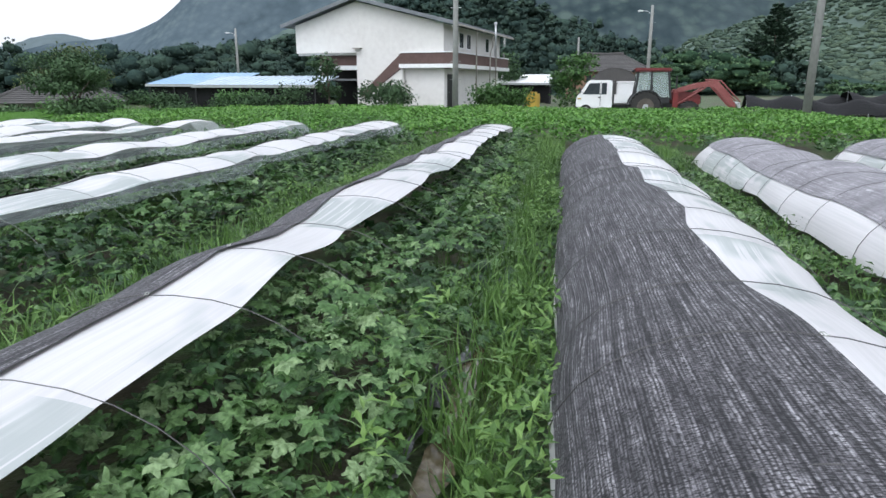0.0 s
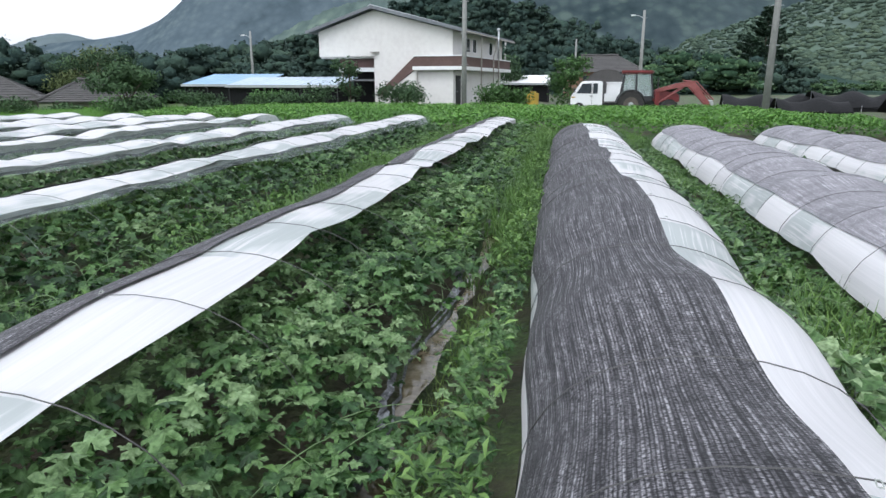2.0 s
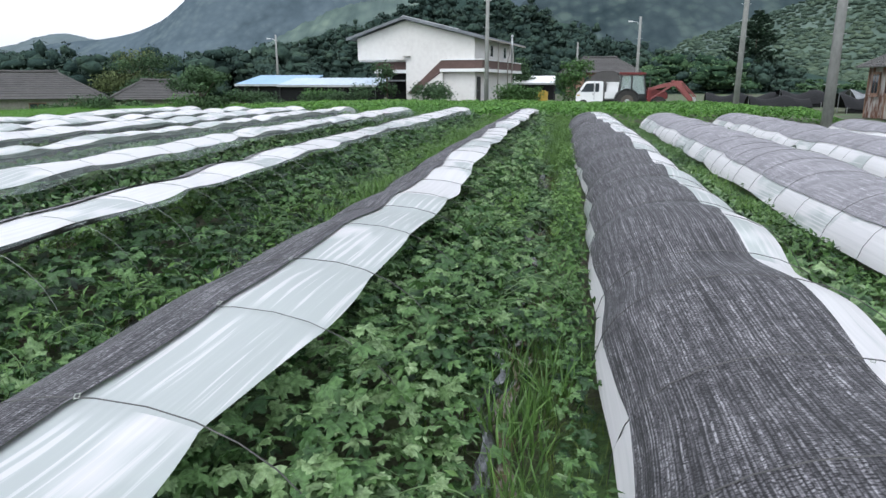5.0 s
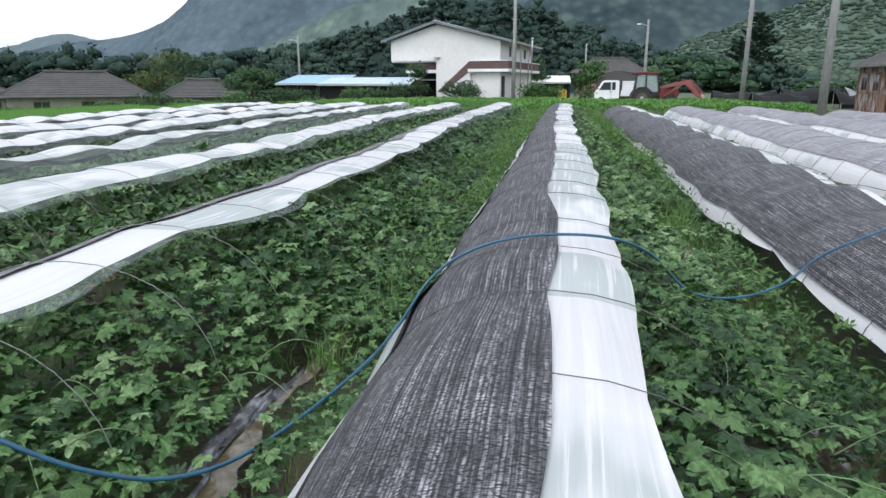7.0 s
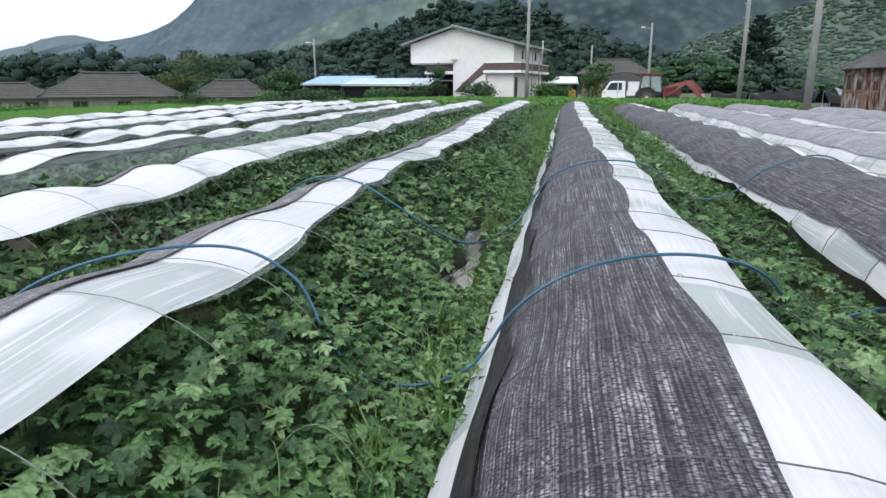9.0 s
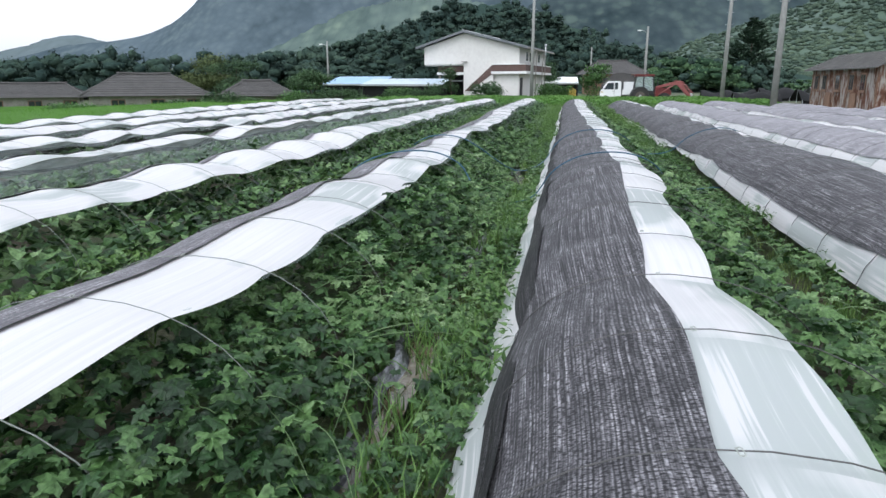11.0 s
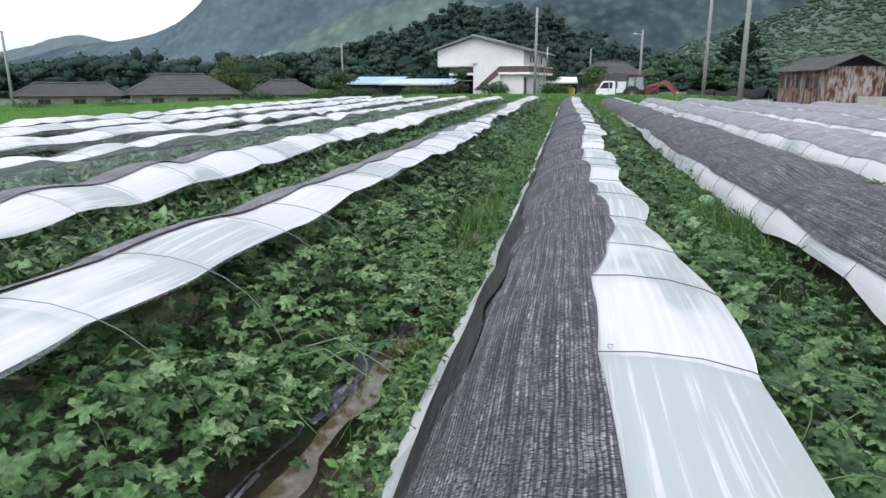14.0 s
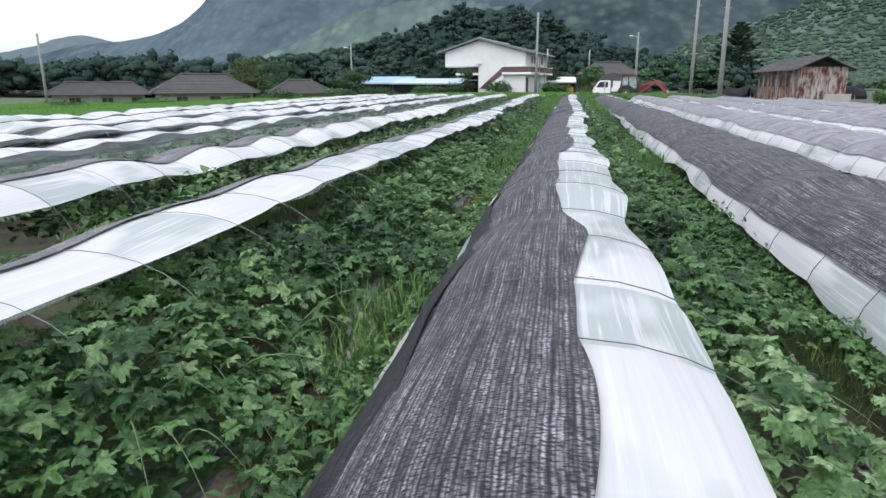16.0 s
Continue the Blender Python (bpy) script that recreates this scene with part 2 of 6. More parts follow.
def net_material(name, pale=1.0, flat=0.0):
    """Knitted shade net: fine lengthwise ribs of black yarn, with paler tape loops between them in broken runs."""
    m, nt, n, l, b = nodes_of(name)
    uv = n.new("ShaderNodeUVMap")

    def uvmap(sx, sy):
        mp = n.new("ShaderNodeMapping")
        mp.inputs["Scale"].default_value = (sx, sy, 1)
        l.new(uv.outputs[0], mp.inputs["Vector"])
        return mp.outputs[0]

    def math2(kind, p, q):
        k = n.new("ShaderNodeMath")
        k.operation = kind
        for s, v in zip(k.inputs, (p, q)):
            if hasattr(v, "is_linked"):
                l.new(v, s)
            else:
                s.default_value = v
        return k.outputs[0]
    # ribs every 14 mm across the row, a little crooked
    sway = tex(nt, "Noise", 1.0, uvmap(7, 4), Detail=2.0)
    sep = n.new("ShaderNodeSeparateXYZ")
    l.new(uv.outputs[0], sep.inputs[0])
    across = math2("ADD", math2("MULTIPLY", sep.outputs[0], 71.0), math2("MULTIPLY", sway.outputs[0], 1.6))
    thread = ramp(nt, math2("ABSOLUTE", math2("SUBTRACT", math2("FRACT", across, 0.0), 0.5), 0.0), [(0.20, (1, 1, 1)), (0.44, (0.40,) * 3)])
    streak = ramp(nt, tex(nt, "Noise", 1.0, uvmap(88, 0.8), Detail=2.0).outputs[0], [(0.36, (0.25,) * 3), (0.64, (1, 1, 1))])
    rib = math2("MULTIPLY", thread, streak)
    band = ramp(nt, tex(nt, "Noise", 1.0, uvmap(40, 2.4), Detail=3.0).outputs[0], [(0.34, (0.30,) * 3), (0.68, (1, 1, 1))])
    stitch = ramp(nt, tex(nt, "Noise", 1.0, uvmap(62, 105), Detail=2.0).outputs[0], [(0.38, (0.12,) * 3), (0.58, (1, 1, 1))])
    run = ramp(nt, tex(nt, "Noise", 1.0, uvmap(20, 14.0), Detail=2.0).outputs[0], [(0.34, (0.45,) * 3), (0.62, (1, 1, 1))])
    blot = ramp(nt, tex(nt, "Noise", 1.0, uvmap(2.2, 3.6), Detail=3.0).outputs[0], [(0.3, (0.62,) * 3), (0.7, (1, 1, 1))])
    lit = math2("MULTIPLY", math2("MULTIPLY", rib, band), math2("MULTIPLY", stitch, math2("MULTIPLY", run, blot)))
    lit = math2("ADD", lit, math2("MULTIPLY", math2("MULTIPLY", rib, stitch), 0.10))
    lit = math2("ADD", math2("MULTIPLY", lit, 1.0 - flat), math2("MULTIPLY", blot, 0.3 * flat))
    col = ramp(nt, lit, [(0.0, (0.010, 0.010, 0.011)), (0.05, (0.028 * pale, 0.027 * pale, 0.0295 * pale)), (0.22, (0.112 * pale, 0.107 * pale, 0.116 * pale)), (0.70, (0.43 * pale, 0.42 * pale, 0.44 * pale))])
    l.new(col, b.inputs["Base Color"])
    b.inputs["Roughness"].default_value = 0.6
    b.inputs["Specular IOR Level"].default_value = 0.2
    bump(nt, lit, b, 0.9, 0.008)
    hole = ramp(nt, lit, [(0.0, (0.97,) * 3), (0.3, (0.99,) * 3)])
    tp = n.new("ShaderNodeBsdfTransparent")
    mx = n.new("ShaderNodeMixShader")
    l.new(hole, mx.inputs[0])
    l.new(tp.outputs[0], mx.inputs[1])
    l.new(b.outputs[0], mx.inputs[2])
    l.new(mx.outputs[0], n["Material Output"].inputs["Surface"])
    return m


def clear_film():
    """Bare film without dew: nearly clear, with a faint grey-green cast and creases."""
    m, nt, n, l, b = nodes_of("clear_film")
    v = coords(nt, 1, 0.2, 1)
    st = tex(nt, "Noise", 16.0, v, Detail=4.0)
    b.inputs["Base Color"].default_value = (0.45, 0.52, 0.50, 1)
    b.inputs["Roughness"].default_value = 0.2
    bump(nt, st.outputs[0], b, 0.4, 0.01)
    opa = ramp(nt, st.outputs[0], [(0.4, (0.10,) * 3), (0.6, (0.18,) * 3), (0.75, (0.4,) * 3)])
    tp = n.new("ShaderNodeBsdfTransparent")
    tp.inputs["Color"].default_value = (0.9, 0.94, 0.93, 1)
    mx = n.new("ShaderNodeMixShader")
    l.new(opa, mx.inputs[0])
    l.new(tp.outputs[0], mx.inputs[1])
    l.new(b.outputs[0], mx.inputs[2])
    l.new(mx.outputs[0], n["Material Output"].inputs["Surface"])
    return m


M_CLEAR = clear_film()
M_FILM = film_material()
M_NET = net_material("shade_net", 0.98)
M_NETPALE = net_material("pale_shade_net", 2.15, 0.55)
M_NETMID = net_material("grey_shade_net", 1.5, 0.3)
# Dark copy of the net that paints the shading on a tunnel's left flank.
M_FLANKSHADE = net_material("painted_flank_shade", 0.30)
M_WIRE = simple("hoop_wire", [(0.3, (0.10, 0.11, 0.10)), (0.7, (0.21, 0.23, 0.20))], 20, 0.5, 0.1)
# Darker copy of the hoop wire: its dark look against film is put into colour.
M_WIREDARK = simple("dark_hoop_wire", [(0.3, (0.045, 0.043, 0.042)), (0.7, (0.10, 0.097, 0.092))], 20, 0.5, 0.1)
M_WIREPALE = simple("hoop_rod", [(0.3, (0.25, 0.27, 0.24)), (0.7, (0.42, 0.44, 0.40))], 20, 0.5)
M_HOSE = simple("blue_hose", [(0.3, (0.012, 0.05, 0.09)), (0.7, (0.025, 0.11, 0.18))], 12, 0.35, bump_s=0.1)
M_PLASTER = simple("white_plaster", [(0.25, (0.56, 0.53, 0.515)), (0.5, (0.66, 0.635, 0.615)), (0.75, (0.72, 0.70, 0.68))], 0.35, 0.85, bump_s=0.2, bump_d=0.01, fine=9)
M_BROWN = simple("brown_paint", [(0.3, (0.075, 0.042, 0.036)), (0.7, (0.125, 0.075, 0.066))], 1.2, 0.7)
M_WHITEPAINT = simple("white_paint", [(0.3, (0.66, 0.66, 0.66)), (0.7, (0.80, 0.80, 0.79))], 1.0, 0.55)
M_ROOFGREY = simple("slate_grey_roof", [(0.3, (0.10, 0.11, 0.125)), (0.7, (0.19, 0.20, 0.215))], 0.8, 0.6)
# Near-black colour that paints the shade inside recesses, sheds and the gable.
M_DARK = simple("interior_shade_paint", [(0.3, (0.008, 0.008, 0.009)), (0.7, (0.02, 0.02, 0.022))], 2, 0.9)
M_BLACKNET = simple("black_cover", [(0.3, (0.003, 0.003, 0.004)), (0.6, (0.007, 0.007, 0.008)), (0.8, (0.016, 0.016, 0.017))], 2, 1.0, bump_s=0.6, bump_d=0.05)
M_GREYCOVER = simple("grey_tarpaulin", [(0.3, (0.10, 0.105, 0.11)), (0.7, (0.24, 0.25, 0.26))], 1.5, 0.7, bump_s=0.5, bump_d=0.05)
M_BLUEROOF = simple("blue_steel_roof", [(0.3, (0.25, 0.40, 0.60)), (0.7, (0.38, 0.53, 0.70))], 0.6, 0.45)
M_PALEROOF = simple("faded_steel_roof", [(0.3, (0.42, 0.50, 0.60)), (0.7, (0.58, 0.65, 0.72))], 0.6, 0.45)
M_GLASS = simple("window_glass", [(0.3, (0.02, 0.025, 0.03)), (0.7, (0.05, 0.06, 0.07))], 2, 0.06, bump_s=0)
M_CONCRETE = simple("concrete_pole", [(0.3, (0.17, 0.172, 0.163)), (0.7, (0.29, 0.29, 0.275))], 2.5, 0.85, sz=0.4)
M_STEEL = simple("galvanised_steel", [(0.3, (0.35, 0.36, 0.37)), (0.7, (0.55, 0.56, 0.57))], 5, 0.4, 0.7)
M_RED = simple("red_enamel", [(0.3, (0.10, 0.011, 0.012)), (0.7, (0.19, 0.024, 0.024))], 2, 0.35, bump_s=0.05)
M_PINK = simple("faded_red_enamel", [(0.3, (0.15, 0.032, 0.030)), (0.7, (0.27, 0.085, 0.078))], 2.5, 0.5, bump_s=0.05)
M_TYRE = simple("tyre_rubber", [(0.3, (0.012, 0.012, 0.012)), (0.7, (0.04, 0.037, 0.034))], 6, 0.85)
M_BLACKPAINT = simple("black_frame", [(0.3, (0.012, 0.012, 0.013)), (0.7, (0.03, 0.03, 0.032))], 4, 0.45)
M_VANWHITE = simple("white_vehicle_paint", [(0.3, (0.72, 0.72, 0.72)), (0.7, (0.82, 0.82, 0.82))], 1, 0.25, bump_s=0)
M_YELLOW = simple("yellow_plastic", [(0.3, (0.34, 0.22, 0.03)), (0.7, (0.50, 0.35, 0.05))], 2, 0.5)
M_TILE = simple("grey_roof_tile", [(0.3, (0.05, 0.047, 0.046)), (0.6, (0.082, 0.077, 0.075)), (0.8, (0.125, 0.118, 0.112))], 1.2, 0.8, bump_s=0.5, bump_d=0.04, fine=8)
M_WALLGREY = simple("weathered_wall", [(0.3, (0.22, 0.20, 0.175)), (0.7, (0.40, 0.375, 0.34))], 1.2, 0.9)
M_RUST = simple("rusty_sheet", [(0.38, (0.11, 0.042, 0.026)), (0.47, (0.25, 0.12, 0.08)), (0.52, (0.45, 0.36, 0.32)), (0.60, (0.62, 0.59, 0.56))], 1.3, 0.75, sz=0.28, bump_s=0.3, bump_d=0.02, fine=4)
M_TIMBER = simple("old_timber", [(0.3, (0.13, 0.07, 0.045)), (0.7, (0.32, 0.20, 0.14))], 2, 0.85, sz=0.3)
M_BLOCK = simple("cement_block", [(0.3, (0.26, 0.24, 0.21)), (0.7, (0.42, 0.40, 0.36))], 2, 0.9)
M_STONE = simple("field_stone", [(0.3, (0.20, 0.18, 0.155)), (0.7, (0.38, 0.35, 0.31))], 5, 0.85, bump_s=0.4)


def mountain_material(name, stops, scale, crown, haze, amount, low, high):
    """A wooded mountainside far off: single crowns as mottling, gullies as broad tone, and pale haze painted into the
    colour.
    """
    m, nt, n, l, b = nodes_of(name)
    v = coords(nt, 1, 0.45, 1.3)
    a = tex(nt, "Noise", scale, v, Detail=6.0, Roughness=0.6, Distortion=0.3)
    c = tex(nt, "Voronoi", crown, v, Randomness=1.0)
    w = tex(nt, "Noise", crown * 0.5, v, Detail=4.0)
    inv = n.new("ShaderNodeMath")
    inv.operation = "SUBTRACT"
    inv.inputs[0].default_value = 0.95
    l.new(c.outputs["Distance"], inv.inputs[1])
    x = mixc(nt, 0.28, a.outputs[0], inv.outputs[0])
    x = mixc(nt, 0.35, x, w.outputs[0])
    col = ramp(nt, x, stops)
    # uneven drifts of distance haze, mixed into the base colour
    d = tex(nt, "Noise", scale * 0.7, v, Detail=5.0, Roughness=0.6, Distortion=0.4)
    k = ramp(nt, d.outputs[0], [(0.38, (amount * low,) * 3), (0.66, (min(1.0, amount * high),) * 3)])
    col = mixc(nt, k, col, haze)
    l.new(col, b.inputs["Base Color"])
    b.inputs["Roughness"].default_value = 1.0
    b.inputs["Specular IOR Level"].default_value = 0.0
    bump(nt, x, b, 0.8, 0.5 / crown)
    return m


# Distance haze and its blue cast are painted into these wood colours.
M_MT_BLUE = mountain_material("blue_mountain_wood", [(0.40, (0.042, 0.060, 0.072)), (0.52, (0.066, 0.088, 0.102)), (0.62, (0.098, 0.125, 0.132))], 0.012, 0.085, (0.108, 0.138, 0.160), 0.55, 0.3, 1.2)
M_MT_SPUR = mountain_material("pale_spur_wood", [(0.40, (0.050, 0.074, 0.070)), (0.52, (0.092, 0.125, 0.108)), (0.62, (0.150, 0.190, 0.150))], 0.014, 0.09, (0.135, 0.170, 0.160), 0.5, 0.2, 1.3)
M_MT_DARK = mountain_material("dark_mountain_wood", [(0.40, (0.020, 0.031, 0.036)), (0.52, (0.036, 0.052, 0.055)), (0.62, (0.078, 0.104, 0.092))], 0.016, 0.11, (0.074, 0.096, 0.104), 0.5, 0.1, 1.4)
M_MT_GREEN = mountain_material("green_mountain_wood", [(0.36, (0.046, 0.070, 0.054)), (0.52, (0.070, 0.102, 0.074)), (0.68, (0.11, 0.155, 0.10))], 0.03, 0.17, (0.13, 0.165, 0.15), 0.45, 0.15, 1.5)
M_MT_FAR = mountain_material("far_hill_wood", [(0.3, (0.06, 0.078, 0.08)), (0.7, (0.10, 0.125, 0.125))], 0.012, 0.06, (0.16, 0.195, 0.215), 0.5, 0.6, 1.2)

# ---- builders ----


def raw(name, verts, faces, mat, parent=None, smooth=False):
    """One mesh object out of arrays of points and of faces that all have the same number of corners."""
    verts, faces = np.asarray(verts, np.float32), np.asarray(faces, np.int32)
    k = faces.shape[1]
    me = bpy.data.meshes.new(name)
    me.vertices.add(len(verts))
    me.vertices.foreach_set("co", verts.ravel())
    me.loops.add(faces.size)
    me.loops.foreach_set("vertex_index", faces.ravel())
    me.polygons.add(len(faces))
    me.polygons.foreach_set("loop_start", np.arange(0, faces.size, k, dtype=np.int32))
    me.update(calc_edges=True)
    me.polygons.foreach_set("use_smooth", np.full(len(faces), smooth))
    me.materials.append(mat)
    ob = new(name, me)
    ob.parent = parent
    return ob


def part(name, bm, mat, parent=None, label="", smooth=False):
    me = bpy.data.meshes.new(name)
    bm.normal_update()
    bm.to_mesh(me)
    bm.free()
    if smooth:
        me.polygons.foreach_set("use_smooth", np.full(len(me.polygons), True))
    me.materials.append(mat)
    ob = new(name, me)
    ob.parent = parent
    return tagged(ob, label) if label else ob


def thing(name, at, label, category, group="", kind="", rz=0.0):
    e = new(name)
    e.matrix_world = pose(*at, 0, 0, rz)
    return tagged(e, label, category, group, kind)


def box(bm, x0, x1, y0, y1, z0, z1, bevel=0.0):
    r = bmesh.ops.create_cube(bm, size=1, matrix=Matrix.LocRotScale(((x0 + x1) / 2, (y0 + y1) / 2, (z0 + z1) / 2), None, (abs(x1 - x0), abs(y1 - y0), abs(z1 - z0))))
    if bevel:
        es = list({e for v in r["verts"] for e in v.link_edges})
        bmesh.ops.bevel(bm, geom=es, offset=bevel, segments=2, affect="EDGES")
    return bm


def boxed(*a, bevel=0.0):
    return box(bmesh.new(), *a, bevel=bevel)


def prism(outline, x0, x1, axis="x"):
    """An outline in the plane across an axis, drawn out along it."""
    bm = bmesh.new()

    def at(p, q, s):
        return (s, p, q) if axis == "x" else ((p, s, q) if axis == "y" else (p, q, s))
    a = [bm.verts.new(at(p, q, x0)) for p, q in outline]
    b = [bm.verts.new(at(p, q, x1)) for p, q in outline]
    bm.faces.new(a)
    bm.faces.new(b[::-1])
    for i in range(len(a)):
        j = (i + 1) % len(a)
        bm.faces.new((a[j], a[i], b[i], b[j]))
    bmesh.ops.recalc_face_normals(bm, faces=bm.faces)
    return bm


def tube(points, radius, sides=6, radii=None):
    """A round tube along the points."""
    bm = bmesh.new()
    pts = [Vector(p) for p in points]
    rings = []
    for i, p in enumerate(pts):
        d = (pts[min(i + 1, len(pts) - 1)] - pts[max(i - 1, 0)]).normalized()
        u = d.cross(Vector((0, 0, 1))) if abs(d.z) < 0.95 else d.cross(Vector((1, 0, 0)))
        u.normalize()
        w = d.cross(u)
        r = radii[i] if radii else radius
        rings.append([bm.verts.new(p + (u * math.cos(2 * math.pi * k / sides) + w * math.sin(2 * math.pi * k / sides)) * r) for k in range(sides)])
    for a, b in zip(rings, rings[1:]):
        for k in range(sides):
            bm.faces.new((a[k], a[(k + 1) % sides], b[(k + 1) % sides], b[k]))
    bm.faces.new(rings[0][::-1])
    bm.faces.new(rings[-1])
    bmesh.ops.recalc_face_normals(bm, faces=bm.faces)
    return bm


def cyl(x, y, z, r, depth, axis="z", seg=20, r2=None):
    bm = bmesh.new()
    rot = {"z": (0, 0, 0), "x": (0, 90, 0), "y": (90, 0, 0)}[axis]
    bmesh.ops.create_cone(bm, cap_ends=True, segments=seg, radius1=r, radius2=r if r2 is None else r2, depth=depth, matrix=pose(x, y, z, *rot))
    return bm


def vnoise(x, y, s, seed=0):
    """Smooth value noise in two directions, -1 to 1."""
    rng = np.random.RandomState(seed)
    tab = rng.rand(256, 256) * 2 - 1
    x, y = np.asarray(x) / s, np.asarray(y) / s
    xi, yi = np.floor(x).astype(int), np.floor(y).astype(int)
    u, v = x - xi, y - yi
    u, v = u * u * (3 - 2 * u), v * v * (3 - 2 * v)

    def t(a, b):
        return tab[a % 256, b % 256]
    return (t(xi, yi) * (1 - u) + t(xi + 1, yi) * u) * (1 - v) + (t(xi, yi + 1) * (1 - u) + t(xi + 1, yi + 1) * u) * v


def smoothstep(a, b, x):
    u = np.clip((np.asarray(x, float) - a) / (b - a), 0, 1)
    return u * u * (3 - 2 * u)


def rotations(yaw, tilt, roll):
    """One turn a leaf: about its own length, up from the ground, round the upright."""
    cy, sy, ct, st, cr, sr = np.cos(yaw), np.sin(yaw), np.cos(tilt), np.sin(tilt), np.cos(roll), np.sin(roll)
    z, o = np.zeros_like(cy), np.ones_like(cy)
    ry = np.stack([np.stack([cr, z, sr], -1), np.stack([z, o, z], -1), np.stack([-sr, z, cr], -1)], -2)
    rx = np.stack([np.stack([o, z, z], -1), np.stack([z, ct, -st], -1), np.stack([z, st, ct], -1)], -2)
    rz = np.stack([np.stack([cy, -sy, z], -1), np.stack([sy, cy, z], -1), np.stack([z, z, o], -1)], -2)
    return rz @ rx @ ry


def scatter(name, tv, tf, pos, rot, size, mat, parent=None, smooth=False, out=None):
    """Many copies of one small shape in one mesh. out: the way that each faces, for foliage whose sprays make up one round crown."""
    tv, tf = np.asarray(tv, float), np.asarray(tf, int)
    if out is not None:
        away = np.sum(rot[:, :, 2] * out, -1) < 0
        rot = rot * np.where(away[:, None, None], np.array([-1.0, 1.0, -1.0]), 1.0)
    v = np.einsum("mij,nj->mni", rot, tv) * np.asarray(size)[:, None, None] + np.asarray(pos)[:, None, :]
    f = tf[None] + (np.arange(len(pos)) * len(tv))[:, None, None]
    ob = raw(name, v.reshape(-1, 3), f.reshape(-1, tf.shape[1]), mat, parent, smooth or out is not None)
    if out is not None:
        ob.data.normals_split_custom_set_from_vertices(np.repeat(out, len(tv), 0))
    return ob


def outward(d, own, rot):
    """Between the crown's own outward way and the spray's."""
    side = np.where(np.sum(rot[:, :, 2] * d, -1, keepdims=True) < 0, -1.0, 1.0)
    q = d + own * rot[:, :, 2] * side
    return q / np.linalg.norm(q, axis=1)[:, None]


def fan(outline, lift=0.0):
    """A leaf as triangles round its middle, cupped by lift."""
    n = len(outline)
    v = [(0, 0.45, 0.0)] + [(x, y, lift * (x * x * 4 - 0.3 * abs(y - 0.45))) for x, y in outline]
    return np.array(v), np.array([(0, 1 + i, 1 + (i + 1) % n) for i in range(n)])


def melon_leaf(seed, step, depth):
    """A watermelon leaf: seven rounded lobes round the stalk's end, each wavy, the whole blade crumpled and drooping at its tips."""
    rng = np.random.RandomState(seed)
    lobes = [(0, 0.56), (31, 0.40), (70, 0.50), (101, 0.36), (135, 0.42), (-31, 0.40), (-70, 0.50), (-101, 0.36), (-135, 0.42)]
    lobes = [(q + rng.uniform(-6, 6), r * rng.uniform(0.85, 1.12)) for q, r in lobes]
    out, lift = [], []
    for q in np.arange(-160 + step / 2, 160, step):
        r = 0.27 + max((ln - 0.25) * math.exp(-((q - c) / 15.0) ** 4) for c, ln in lobes) * depth
        r *= 1 + 0.09 * math.sin(q * 0.42 + seed)
        out.append((r * math.sin(math.radians(q)), 0.45 + r * math.cos(math.radians(q))))
        lift.append(-0.55 * r * r + 0.055 * math.sin(q * 0.11 + 2.0 * seed) + 0.03 * math.sin(q * 0.30 + seed))
    v, f = fan(out)
    v[1:, 2] = lift
    v[0, 2] = 0.03
    return v, f[:-1]


MELON_LEAVES = [melon_leaf(k, 9.0, 0.95) for k in range(4)]
MELON_MID = melon_leaf(7, 15.0, 1.0)
MELON_FAR = fan([(0, 0), (0.42, 0.12), (0.30, 0.62), (0, 1.0), (-0.30, 0.62), (-0.42, 0.12)], -0.4)
TUFT = (np.array([(0, -0.5, 0), (0.42, -0.1, 0.12), (0.1, 0.5, 0.0), (-0.4, 0.12, 0.14)]), np.array([(0, 1, 2), (0, 2, 3)]))
OVAL_LEAF = (np.array([(0, 0, -0.06), (0.36, 0.40, 0.07), (0, 0.5, -0.02), (-0.36, 0.40, 0.07), (0, 1.0, -0.1)]), np.array([(0, 1, 2), (1, 4, 2), (2, 4, 3), (0, 2, 3)]))
BLADE = (np.array([(-0.022, 0, 0), (0.022, 0, 0), (0.016, 0.1, 0.5), (-0.016, 0.1, 0.5), (0, 0.42, 0.92)]), np.array([(0, 1, 2), (0, 2, 3), (3, 2, 4)]))


def crown_material(name, stops, broad, fine, depth):
    """Crowns told apart by tone, ragged with clumps of leaves."""
    m, nt, n, l, b = nodes_of(name)
    g = n.new("ShaderNodeNewGeometry")
    v = coords(nt)
    a = tex(nt, "Noise", broad, v, Detail=3.0)
    c = tex(nt, "Noise", fine, v, Detail=4.0, Roughness=0.65)
    f = mixc(nt, 0.30, a.outputs[0], g.outputs["Random Per Island"])
    f = mixc(nt, 0.45, f, c.outputs[0])
    col = ramp(nt, f, stops)
    l.new(col, b.inputs["Base Color"])
    b.inputs["Roughness"].default_value = 1.0
    b.inputs["Specular IOR Level"].default_value = 0.0
    bump(nt, c.outputs[0], b, 1.0, depth)
    return m


M_MTCROWN = crown_material("mountain_crown", [(0.36, (0.046, 0.068, 0.055)), (0.47, (0.062, 0.088, 0.066)), (0.55, (0.080, 0.110, 0.077)), (0.68, (0.112, 0.146, 0.098))], 0.025, 0.45, 0.8)
